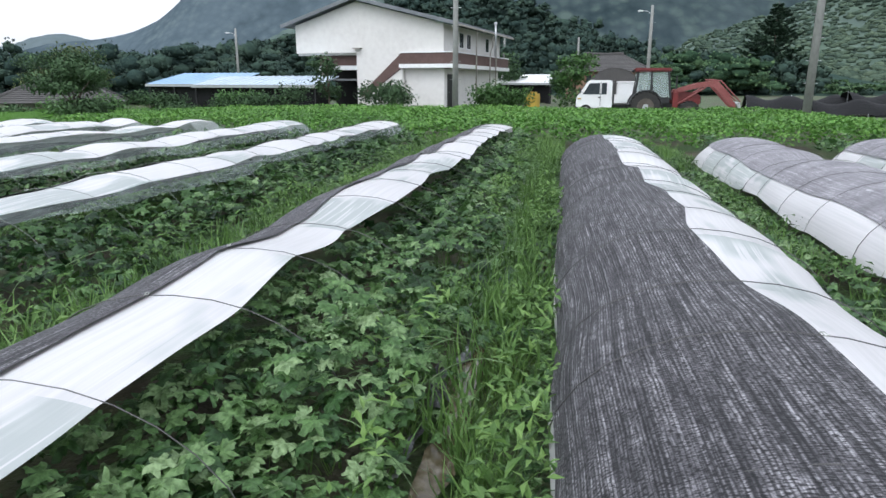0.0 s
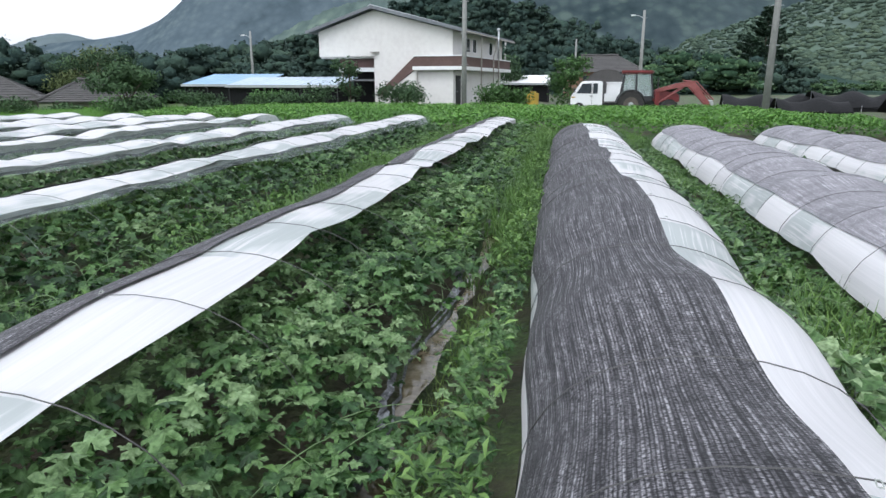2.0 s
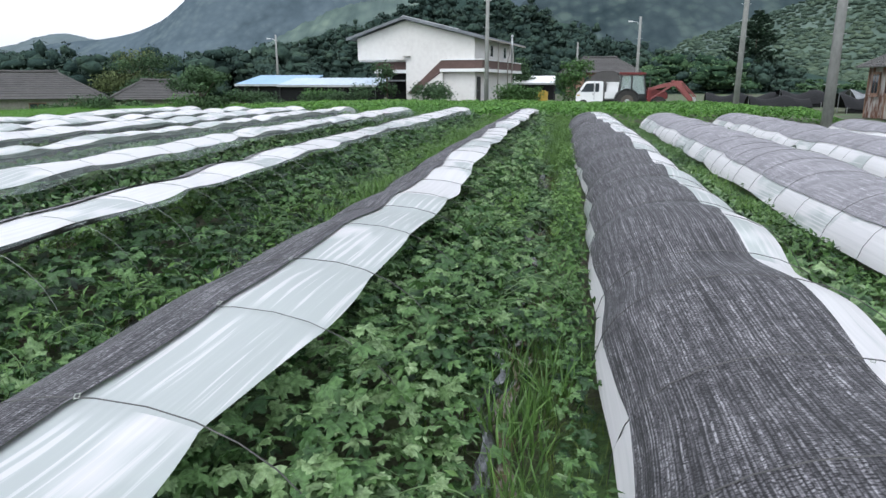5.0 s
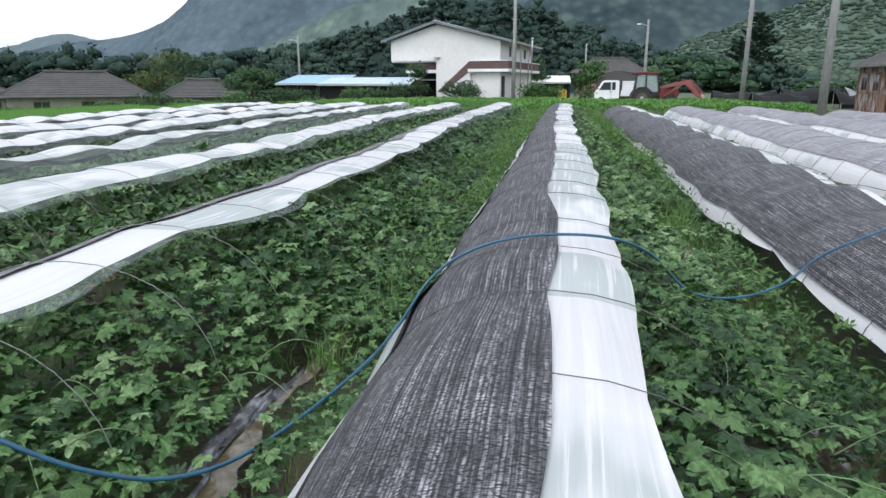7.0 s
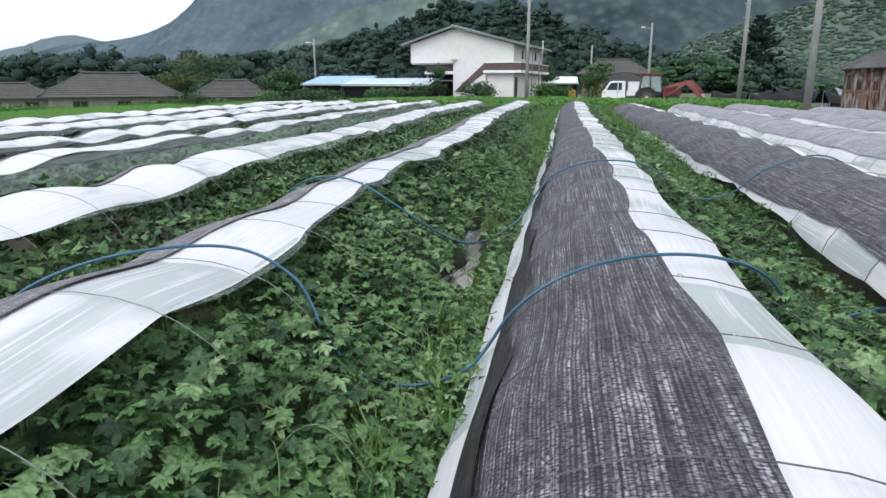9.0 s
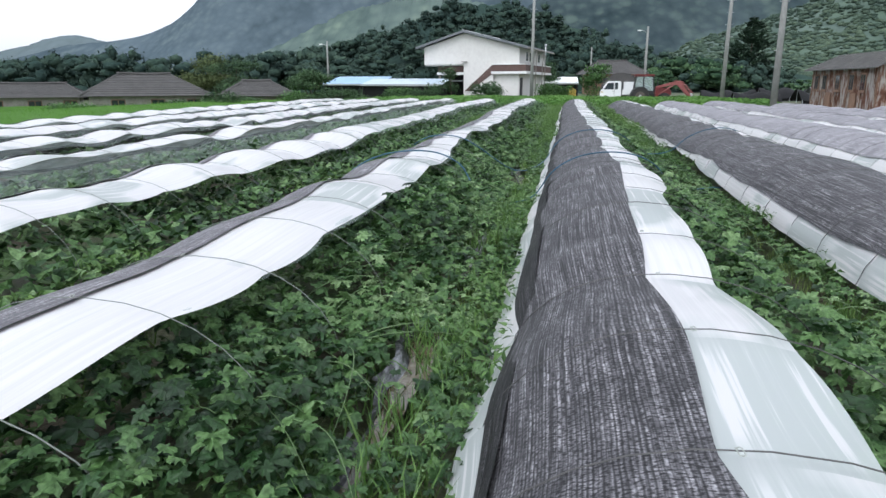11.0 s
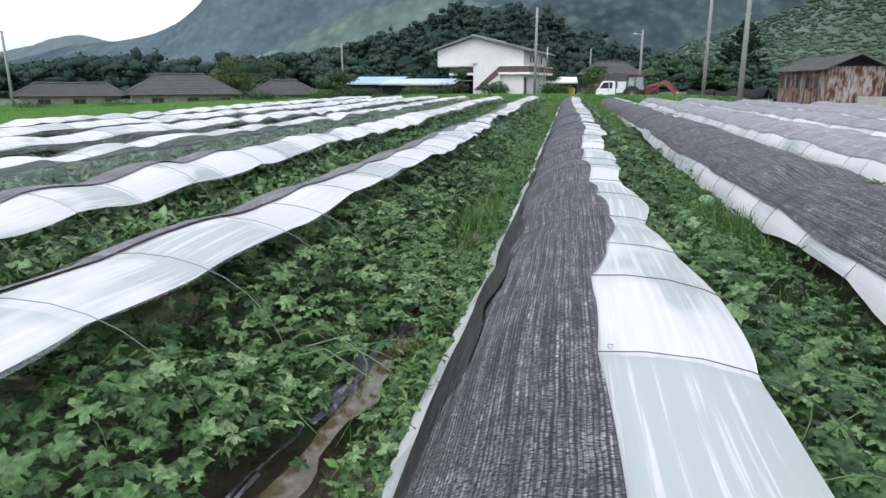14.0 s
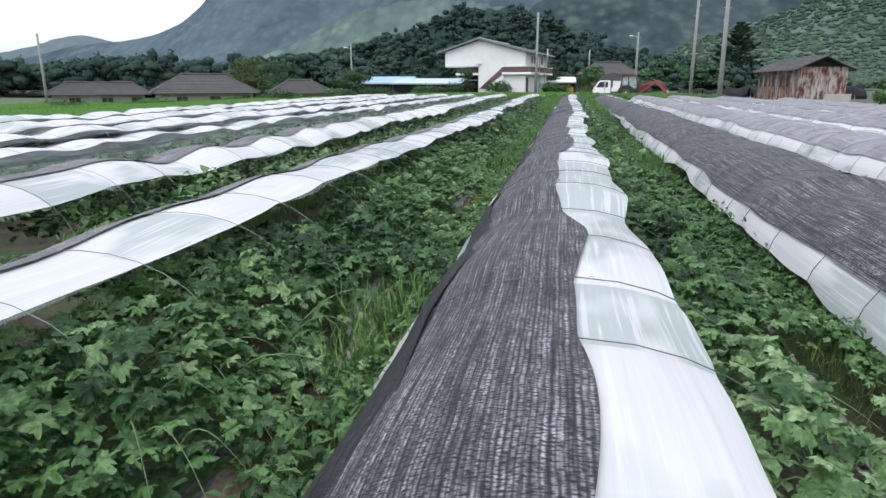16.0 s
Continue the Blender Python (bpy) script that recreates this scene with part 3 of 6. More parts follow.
M_WOODMASS = crown_material("woodland_mass", [(0.34, (0.026, 0.044, 0.040)), (0.46, (0.036, 0.058, 0.050)), (0.56, (0.050, 0.078, 0.060)), (0.70, (0.072, 0.104, 0.072))], 0.03, 0.9, 0.5)
M_TREEMASS = crown_material("tree_mass", [(0.34, (0.022, 0.042, 0.026)), (0.46, (0.036, 0.066, 0.038)), (0.56, (0.054, 0.094, 0.048)), (0.70, (0.085, 0.135, 0.062))], 0.05, 1.1, 0.4)


def ball(rings=2):
    bm = bmesh.new()
    bmesh.ops.create_icosphere(bm, subdivisions=rings, radius=1)
    v, f = np.array([q.co[:] for q in bm.verts]), np.array([[q.index for q in p.verts] for p in bm.faces])
    bm.free()
    return v, f


LUMP = ball(1)


def lumps(name, at, radii, mat, seed, rough=0.20):
    """The dense insides of crowns, each on its own place with its own breadth and height."""
    rng = np.random.RandomState(seed)
    tv, tf = LUMP
    k = len(at)
    w = 1 + rough * rng.uniform(-1, 1, (k, len(tv), 1))
    yaw = rng.uniform(0, 6.28, k)
    rot = rotations(yaw, np.zeros(k), np.zeros(k))
    v = np.einsum("mij,nj->mni", rot, tv) * w * np.asarray(radii)[:, None, :] + np.asarray(at)[:, None, :]
    f = tf[None] + (np.arange(k) * len(tv))[:, None, None]
    return raw(name, v.reshape(-1, 3), f.reshape(-1, 3), mat, None, True)


# ---- the land ----


def ground_z(x, y):
    """Level field; falls away to the paddies beyond the last row; a low rise to the yards ahead."""
    x, y = np.asarray(x, float), np.asarray(y, float)
    z = -0.55 * smoothstep(-17.5, -21, x) - 0.9 * smoothstep(-30, -60, x)
    z = z + 0.3 * smoothstep(33, 40, y) * smoothstep(-30, -18, x) * smoothstep(2, -2, x) + 0.15 * smoothstep(14, 18, x)
    far = np.maximum(np.hypot(x + 10, y) - 160, 0)
    return z + far * 0.03


def make_ground():
    def axis(lo, hi, fine_lo, fine_hi, step):
        a = np.arange(fine_lo, fine_hi + 0.01, step)
        out_hi = fine_hi + np.cumsum(np.geomspace(step, 260, 28))
        out_lo = fine_lo - np.cumsum(np.geomspace(step, 260, 28))
        return np.concatenate([out_lo[::-1], a, out_hi])
    xs, ys = axis(0, 0, -30, 30, 0.3), axis(0, 0, -50, 45, 0.9)
    X, Y = np.meshgrid(xs, ys, indexing="ij")
    Z = ground_z(X, Y) + vnoise(X, Y, 0.7, 3) * 0.02
    near = (np.abs(X) < 22) & (Y < 21) & (Y > -48)
    for c in ROWS_X:
        Z = np.where(near, Z + 0.10 * np.exp(-((X - c) / 0.75) ** 4) - 0.02, Z)
    n, m = X.shape
    idx = np.arange(n * m).reshape(n, m)
    f = np.stack([idx[:-1, :-1], idx[1:, :-1], idx[1:, 1:], idx[:-1, 1:]], -1).reshape(-1, 4)
    g = raw("ground", np.stack([X, Y, Z], -1).reshape(-1, 3), f, M_GROUND, smooth=True)
    return tagged(g, "brown wet field soil with low ridges under the rows", "ground", kind="structure")


def ground_material():
    """Bare wet soil among the rows, weedy green away from them."""
    m, nt, n, l, b = nodes_of("field_ground")
    v = coords(nt)
    a = tex(nt, "Noise", 1.6, v, Detail=6.0, Roughness=0.65)
    c = tex(nt, "Noise", 22.0, v, Detail=3.0)
    soil = ramp(nt, a.outputs[0], [(0.3, (0.03, 0.024, 0.016)), (0.5, (0.065, 0.052, 0.034)), (0.7, (0.13, 0.105, 0.07))])
    weed = ramp(nt, c.outputs[0], [(0.3, (0.02, 0.045, 0.012)), (0.7, (0.07, 0.13, 0.03))])
    t = tex(nt, "Noise", 0.9, v, Detail=2.0)
    k = ramp(nt, t.outputs[0], [(0.38, (0, 0, 0)), (0.6, (1, 1, 1))])
    l.new(mixc(nt, k, soil, weed), b.inputs["Base Color"])
    b.inputs["Roughness"].default_value = 0.75
    bump(nt, c.outputs[0], b, 0.7, 0.03)
    return m


M_GROUND = ground_material()
ROWS_X = [-15.75, -13.1, -10.5, -7.9, -5.35, -2.72, 0.07, 2.75, 5.5, 8.2, 10.9, 13.6]
ground = make_ground()


def ridge(name, y, knots, depth, mat, label, drop=0.0, seed=1, rough=0.06, step=None):
    """A mountainside: a crest line over the given knots (x, height), falling towards the valley in spurs and gullies."""
    kx, kz = np.array([k[0] for k in knots], float), np.array([k[1] for k in knots], float)
    nx, ny = 400, 50
    xs = np.linspace(kx[0], kx[-1], nx)
    top = np.interp(xs, kx, kz)
    span = (kx[-1] - kx[0]) / 30
    top = np.convolve(np.pad(top, 2, mode="edge"), np.ones(5) / 5, "valid")
    top = top + vnoise(xs, xs * 0, span * 0.35, seed) * rough * np.abs(top) * 0.5 + vnoise(xs, xs * 0, span * 0.1, seed + 1) * rough * np.abs(top) * 0.2
    u = np.linspace(0, 1, ny)
    X, U = np.meshgrid(xs, u, indexing="ij")
    spur = vnoise(X, U * depth, span * 1.3, seed + 2) * 0.5 + vnoise(X, U * depth, span * 0.5, seed + 3) * 0.25
    Y = y - depth * (1 - U) + spur * depth * 0.10 * (1 - U)
    Z = drop + (top[:, None] - drop) * np.clip(U ** 1.9 + spur * 0.13 * np.sin(np.pi * U) * U, 0, 1.0)
    # back slope
    Xb, Yb, Zb = xs[:, None], np.full((nx, 1), y + depth * 0.5), np.full((nx, 1), drop)
    X, Y, Z = np.hstack([X, Xb]), np.hstack([Y, Yb]), np.hstack([Z, Zb])
    n, m = X.shape
    idx = np.arange(n * m).reshape(n, m)
    f = np.stack([idx[:-1, :-1], idx[1:, :-1], idx[1:, 1:], idx[:-1, 1:]], -1).reshape(-1, 4)
    ob = raw(name, np.stack([X, Y, Z], -1).reshape(-1, 3), f, mat, smooth=True)
    return tagged(ob, label, "mountain", kind="structure")


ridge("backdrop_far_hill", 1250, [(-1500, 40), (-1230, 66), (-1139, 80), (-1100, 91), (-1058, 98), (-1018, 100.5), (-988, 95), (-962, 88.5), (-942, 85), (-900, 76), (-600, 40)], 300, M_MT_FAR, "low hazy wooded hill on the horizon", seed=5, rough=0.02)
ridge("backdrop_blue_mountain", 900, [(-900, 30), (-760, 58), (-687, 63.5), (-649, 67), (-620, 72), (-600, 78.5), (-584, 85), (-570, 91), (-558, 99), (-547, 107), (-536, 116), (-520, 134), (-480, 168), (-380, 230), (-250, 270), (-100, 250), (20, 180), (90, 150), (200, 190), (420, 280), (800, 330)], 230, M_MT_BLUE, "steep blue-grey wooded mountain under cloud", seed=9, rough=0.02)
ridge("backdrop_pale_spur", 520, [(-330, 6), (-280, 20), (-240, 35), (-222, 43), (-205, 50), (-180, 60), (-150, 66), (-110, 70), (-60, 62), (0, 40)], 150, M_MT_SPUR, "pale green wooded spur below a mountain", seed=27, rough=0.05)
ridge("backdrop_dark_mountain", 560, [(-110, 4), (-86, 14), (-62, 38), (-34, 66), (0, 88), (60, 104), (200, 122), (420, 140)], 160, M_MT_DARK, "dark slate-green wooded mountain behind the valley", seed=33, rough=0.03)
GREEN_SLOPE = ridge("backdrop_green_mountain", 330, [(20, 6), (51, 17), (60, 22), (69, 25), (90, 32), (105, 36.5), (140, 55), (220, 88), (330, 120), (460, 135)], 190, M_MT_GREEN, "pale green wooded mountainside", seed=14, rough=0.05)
ridge("backdrop_wooded_hill", 165, [(-130, 3), (-90, 9), (-66, 11), (-52, 15), (-40, 21), (-31, 23.5), (-16, 23), (-7, 20), (0, 17), (8, 13), (16, 9.5), (26, 7), (60, 4)], 75, M_WOODMASS, "dark wooded hill behind the houses", seed=21, rough=0.05)


def crowns(slope, n, size, mat, label, seed):
    """Single tree crowns, told apart but past counting, standing over a mountainside."""
    rng = np.random.RandomState(seed)
    co = np.empty(len(slope.data.vertices) * 3, np.float32)
    slope.data.vertices.foreach_get("co", co)
    grid = co.reshape(400, -1, 3)
    i, j = rng.randint(0, 240, n), (49 * rng.rand(n) ** 0.8).astype(int)
    u, v = rng.rand(n, 1), rng.rand(n, 1)
    at = (grid[i, j] * (1 - u) + grid[i + 1, j] * u) * (1 - v) + (grid[i, j + 1] * (1 - u) + grid[i + 1, j + 1] * u) * v
    r = size * rng.uniform(0.45, 1.4, n)
    radii = np.stack([r * 1.15, r * 1.15, r * rng.uniform(0.35, 0.75, n)], -1)
    o = lumps("mountain_trees", at + np.array([0, 0, 0.3]), radii, mat, seed + 1, 0.30)
    return tagged(o, label, "woods", kind="stuff")


# ---- the low tunnels ----
HOOP = 0.97
ROW_START, ROW_END = -42.0, 18.0


def arch(a, w, h):
    """A point of the hoop's curve, from its left foot (0) to its right foot (1)."""
    t = np.pi * a
    return -w * np.sign(np.cos(t)) * np.abs(np.cos(t)) ** 0.92, h * np.abs(np.sin(t)) ** 0.92


def hoop_mesh(w, h, r, mat, name):
    a = np.linspace(0.0, 1.0, 17)
    x, z = arch(a, w, h)
    pts = [(px, 0.004 * math.sin(9 * q), pz - 0.05 * (1 - math.sin(math.pi * q)) ** 6) for px, pz, q in zip(x, z, a)]
    bm = tube(pts, r, 3)
    me = bpy.data.meshes.new(name)
    bm.to_mesh(me)
    bm.free()
    me.polygons.foreach_set("use_smooth", np.full(len(me.polygons), True))
    me.materials.append(mat)
    return me


HOOP_STOUT = hoop_mesh(0.938, 0.762, 0.0040, M_WIREDARK, "hoop")
HOOP_DARK = [hoop_mesh(0.936, 0.757, 0.0035, M_WIREDARK, "hoop"), hoop_mesh(0.938, 0.76, 0.0029, M_WIREDARK, "hoop")]
HOOP_MESHES = [hoop_mesh(0.936, 0.757, 0.0035, M_WIRE, "hoop"), hoop_mesh(0.938, 0.76, 0.0029, M_WIRE, "hoop")]


# how far each row is set off sideways and how broad, fitted to the camera's view; how dry its film, along y
STRAY = {2.75: ([-19, -14, -8, -3, 0, 3, 20], [0.0, 0.08, 0.11, 0.16, 0.14, 0.18, 0.15]),
         -2.72: ([-8, 0, 20], [0.0, -0.33, -0.35]), -5.35: ([-8, 2, 20], [-0.05, -0.5, -0.6]), -7.9: ([-6, 4, 20], [-0.1, -0.7, -0.8]),
         -10.5: ([-10, 5], [-0.1, -0.8]), -13.1: ([-10, 5], [-0.1, -0.9]), -15.75: ([-10, 5], [-0.1, -1.0])}
BROAD = {2.75: ([-8, -2, 1, 3, 20], [1.0, 0.93, 1.0, 1.07, 1.05])}
DRY = {0.07: ([-42, -36, -30, -24, -18, -13, -11, -6, -4], [0.09, 0.10, 0.10, 0.09, 0.05, -0.02, 0.07, 0.06, -0.06]), 2.75: ([-10, 0], [-0.04, -0.05])}


def drift(xc, y):
    """How far the row is set off sideways from its line: a slow wander plus the shift fitted to the view."""
    y = np.asarray(y, float)
    return vnoise(y, y * 0, 6.0, int(abs(xc) * 10)) * 0.05 + np.interp(y, *STRAY.get(xc, ([0.0], [0.0])))


def steps(v, ys, seed):
    """A value along the row: pairs (y, value) joined softly, with the uneven hang of a sheet."""
    vy, vv = [p[0] for p in v], [p[1] for p in v]
    s = np.interp(ys, vy, vv)
    return s + vnoise(ys, ys * 0, 2.3, seed) * 0.014 + vnoise(ys, ys * 0, 0.8, seed + 1) * 0.006


def sheet(name, xc, ys, a0, a1, row, lift, mat, parent, n=26, swing=0.03, wrinkle=1.0, seed=0, foot=0.0):
    """A sheet draped over the row from arc a0 to a1. Some hoops hold it up from inside, others press it down from outside;
    between them it billows a little, and its edges run nearly straight from hoop to hoop."""
    hoops, radius, hs, bulge = row
    rng = np.random.RandomState(seed)
    k = np.clip(np.searchsorted(hoops, ys, side="right") - 1, 0, len(hoops) - 2)
    u = np.clip((ys - hoops[k]) / (hoops[k + 1] - hoops[k]), 0, 1)
    su = u * u * (3 - 2 * u)
    r = radius[k] * (1 - su) + radius[k + 1] * su + bulge[k] * np.sin(np.pi * u)
    e0, e1 = rng.uniform(-swing, swing, len(hoops)), rng.uniform(-swing, swing, len(hoops))
    scallop = rng.choice([0.0, 0.15, 0.3, 0.7], len(hoops))[k] * np.abs(np.sin(np.pi * u)) ** 0.8 * swing
    a0 = a0 + e0[k] * (1 - u) + e0[k + 1] * u - scallop
    a1 = a1 + e1[k] * (1 - u) + e1[k + 1] * u + scallop * 1.2
    s = np.linspace(0, 1, n)
    A = a0[:, None] + (a1 - a0)[:, None] * s[None]
    YY = np.repeat(ys[:, None], n, 1)
    X, Z = arch(A, 0.93, 0.75)
    sc = 1 + (r[:, None] - 1) * (0.3 + 0.7 * np.sin(np.pi * A))
    pull = (1 - np.abs(2 * u - 1))[:, None]
    ripple = (vnoise(A * 9, YY, 0.33, 40) * 0.005 + vnoise(A * 30, YY * 0.35 + A * 3, 0.5, 41) * 0.0075 * (0.4 + pull)) * wrinkle
    flare = 0.03 * np.clip((A - a1[:, None] + 0.10) / 0.10, 0, 1) ** 2 * np.sin(YY * 2.1 + xc)
    X = X * (sc + lift + ripple + flare) * np.interp(ys, *BROAD.get(xc, ([0.0], [1.0])))[:, None] + xc - foot * np.clip((a0[:, None] + 0.09 - A) / 0.09, 0, 1) + drift(xc, ys).reshape(-1, 1)
    Z = Z * (sc + lift + ripple) * (hs[k] * (1 - u) + hs[k + 1] * u)[:, None] + 0.012
    # the sheets are gathered down to the soil past the last hoop
    Z = Z * (1 - 0.8 * smoothstep(ys[-1] - 0.9, ys[-1], ys))[:, None]
    m = len(ys)
    idx = np.arange(m * n).reshape(m, n)
    f = np.stack([idx[:-1, :-1], idx[:-1, 1:], idx[1:, 1:], idx[1:, :-1]], -1).reshape(-1, 4)
    ob = raw(name, np.stack([X, YY, Z], -1).reshape(-1, 3), f, mat, parent, smooth=True)
    uvl = ob.data.uv_layers.new(name="UVMap")
    uv = np.stack([A * 2.3, YY], -1).reshape(-1, 2)[f.ravel()]
    uvl.data.foreach_set("uv", uv.astype(np.float32).ravel())
    bayl = ob.data.uv_layers.new(name="BayMap")
    dryness = np.interp(ys, *DRY.get(xc, ([0.0], [-0.07]))) + 0.5
    bays = np.stack([np.repeat((k + np.clip(u, 0.002, 0.998) + 37 * seed + 5)[:, None], n, 1), np.repeat(dryness[:, None], n, 1)], -1).reshape(-1, 2)[f.ravel()]
    bayl.data.foreach_set("uv", bays.astype(np.float32).ravel())
    return ob


def tunnel(i, xc, film_l, film_r, net_l=None, net_r=None, label="", start=ROW_START, end=ROW_END, fine=0.08, sag=0.065, hoop_kind=0, n=24, skirt=None, clips=False, flank_shade=None, net=M_NET):
    rng = np.random.RandomState(100 + i)
    cnt = int(round((end - start) / HOOP)) + 1
    hoops = start + HOOP * np.arange(cnt) + rng.uniform(-0.10, 0.10, cnt)
    press = ((np.arange(cnt) + i) % 2 == 0) & (rng.rand(cnt) < 0.8)
    radius = 1 - np.where(press, rng.uniform(0.3, 1.3, cnt) * sag, rng.uniform(0, 0.25, cnt) * sag)
    bulge = rng.uniform(-0.35, 0.42, cnt) * sag
    hs = 1 + rng.uniform(-0.03, 0.03, cnt)
    row = (hoops, radius, hs, bulge)
    t = thing("low_tunnel", (xc, start, 0), label, "low tunnel", "rows of low tunnels over watermelons")
    ys = np.arange(hoops[0] - 0.1, hoops[-1] + 0.9, fine)
    base = pose(-xc, -start, 0)
    parts = [sheet("film", xc, ys, steps(film_l, ys, 7 * i + 1), steps(film_r, ys, 7 * i + 2), row, 0.0, M_FILM, t, n=n, swing=0.014 if xc > 1 else 0.019, seed=i * 3 + 1, foot=0.11 if i == 0 else 0.0)]
    if net_l:
        parts.append(sheet("shade_net", xc, ys, steps(net_l, ys, 7 * i + 3), steps(net_r, ys, 7 * i + 4), row, 0.024, net, t, n=n, wrinkle=0.7, swing=0.014, seed=i * 3 + 2))
    # an added dark sheet paints the shading down the left flank
    if flank_shade:
        parts.append(sheet("flank_shade_sheet", xc, ys, steps(net_l, ys, 7 * i + 3) - 0.004, steps(flank_shade, ys, 7 * i + 6), row, 0.032, M_FLANKSHADE, t, n=10, wrinkle=0.7, swing=0.02, seed=i * 3 + 2))
    if skirt:
        top = steps(film_r, ys, 7 * i + 2)
        parts.append(sheet("clear_skirt", xc, ys, top - 0.01, top + steps(skirt, ys, 7 * i + 5), row, -0.004, M_CLEAR, t, n=9, seed=i * 3 + 1, swing=0.03))
    for o in parts:
        o.matrix_basis = base
    for k, y in enumerate(hoops):
        o = new("hoop", HOOP_STOUT if xc > 1 and press[k] else (HOOP_DARK if xc > -1 else HOOP_MESHES)[(k + hoop_kind) % 2])
        o.parent = t
        rr = radius[k] + (0.036 if press[k] or rng.rand() < 0.4 else 0.012)
        o.matrix_basis = pose(float(drift(xc, y)) + rng.uniform(-0.01, 0.01), y - start, 0.012, rng.uniform(-2, 2), 0, rng.uniform(-1.5, 1.5)) @ Matrix.Diagonal((float(np.interp(y, *BROAD.get(xc, ([0.0], [1.0])))) * (1.0 + (rr - 1) * 0.6), 1, hs[k] * rr, 1))
    if clips:
        edge = steps(net_r, hoops, 7 * i + 4)
        for k in range(0, cnt, 1):
            if rng.rand() < 0.55:
                px, pz = arch(edge[k] + 0.01, 0.955, 0.785)
                o = new("clip", CLIP_MESH)
                o.parent = t
                o.matrix_basis = pose(px * radius[k] + float(drift(xc, hoops[k])), hoops[k] - start, pz * radius[k] * hs[k] + 0.014, 0, math.degrees(math.pi * (edge[k] - 0.5)) * 0.6, rng.uniform(-30, 30))
    return t, row


def clip_mesh():
    ring = [(0.009 * math.cos(q), 0.024 * math.sin(q), 0.004 * math.sin(3 * q)) for q in np.linspace(0, 2 * math.pi, 15)]
    bm = tube(ring, 0.0024, 4)
    me = bpy.data.meshes.new("clip")
    bm.to_mesh(me)
    bm.free()
    me.materials.append(M_WIREPALE)
    return me


CLIP_MESH = clip_mesh()
L_A = "white film tunnel half covered with grey shade net on wire hoops"
tunnel(0, 0.07, [(-50, 0.045), (-12, 0.045), (-8, 0.07), (20, 0.08)],
       [(-50, 0.66), (-37, 0.655), (-35.5, 0.645), (-33, 0.665), (-31.5, 0.635), (-30.5, 0.61), (-28, 0.575), (-26, 0.58), (-23.5, 0.585), (-20.3, 0.66), (-18.5, 0.64), (-17, 0.655), (-15, 0.63), (-12, 0.655), (-8, 0.64), (-4, 0.61), (-1, 0.60), (3, 0.60), (6, 0.61), (20, 0.64)],
       [(-50, 0.14), (-38, 0.14), (-34, 0.125), (-26, 0.13), (-20, 0.12), (-14, 0.10), (20, 0.12)],
       [(-50, 0.50), (-37, 0.50), (-35.5, 0.45), (-32.5, 0.445), (-30.5, 0.49), (-28, 0.475), (-26.3, 0.465), (-24.4, 0.478), (-21, 0.50), (-19.7, 0.525), (-17.6, 0.485), (-16.2, 0.51), (-12.7, 0.50), (-11.3, 0.466), (-7.6, 0.467), (-1.4, 0.43), (1, 0.45), (2.6, 0.445), (6.7, 0.42), (20, 0.44)],
       L_A, fine=0.08, clips=True, flank_shade=[(-50, 0.27), (-34, 0.24), (-28, 0.21), (-20, 0.20), (-12, 0.19), (20, 0.18)])
tunnel(1, 2.75, [(-50, 0.07), (-33, 0.08), (-30, 0.11), (-24, 0.06), (-19, 0.06), (-14, 0.11), (-12, 0.105), (-10, 0.075), (-5, 0.04), (20, 0.05)],
       [(-50, 0.82), (-20, 0.75), (-13, 0.60), (-11, 0.59), (-9, 0.66), (-4, 0.82), (20, 0.82)],
       [(-50, 0.17), (-33, 0.17), (-31, 0.20), (-24.5, 0.19), (-21.5, 0.165), (-14.5, 0.172), (-11, 0.132), (-6, 0.12), (0, 0.10), (20, 0.09)],
       [(-50, 0.80), (-20, 0.72), (-14, 0.56), (-11, 0.545), (-7.5, 0.563), (-1.9, 0.54), (0, 0.57), (1.5, 0.545), (4.4, 0.505), (10, 0.47), (14.6, 0.43), (20, 0.42)],
       "low tunnel covered with grey shade net, white film at its edges", fine=0.08, sag=0.09, end=14.2, clips=True)
tunnel(2, -2.72, [(-50, 0.15), (20, 0.15)],
       [(-50, 0.62), (-36, 0.62), (-34, 0.635), (-32.4, 0.66), (-31, 0.645), (-28, 0.635), (-26, 0.65), (-24, 0.66), (-20.5, 0.645), (-18, 0.63), (-17, 0.58), (-15.9, 0.53), (-15, 0.54), (-12.5, 0.60), (-5, 0.61), (2.6, 0.625), (4, 0.60), (6, 0.64), (20, 0.66)],
       [(-50, 0.12), (20, 0.12)],
       [(-50, 0.44), (-36, 0.44), (-33, 0.42), (-31, 0.45), (-27, 0.47), (-25, 0.47), (-22, 0.44), (-19.5, 0.46), (-18, 0.45), (-17, 0.44), (-14.5, 0.42), (-11, 0.45), (-8, 0.44), (0, 0.39), (20, 0.37)],
       "white film tunnel with grey shade net down its far side", fine=0.08, clips=True, net=M_NETMID, skirt=[(-50, 0.0), (-18, 0.0), (-12, 0.02), (-4, 0.03), (4, 0.08), (20, 0.10)])
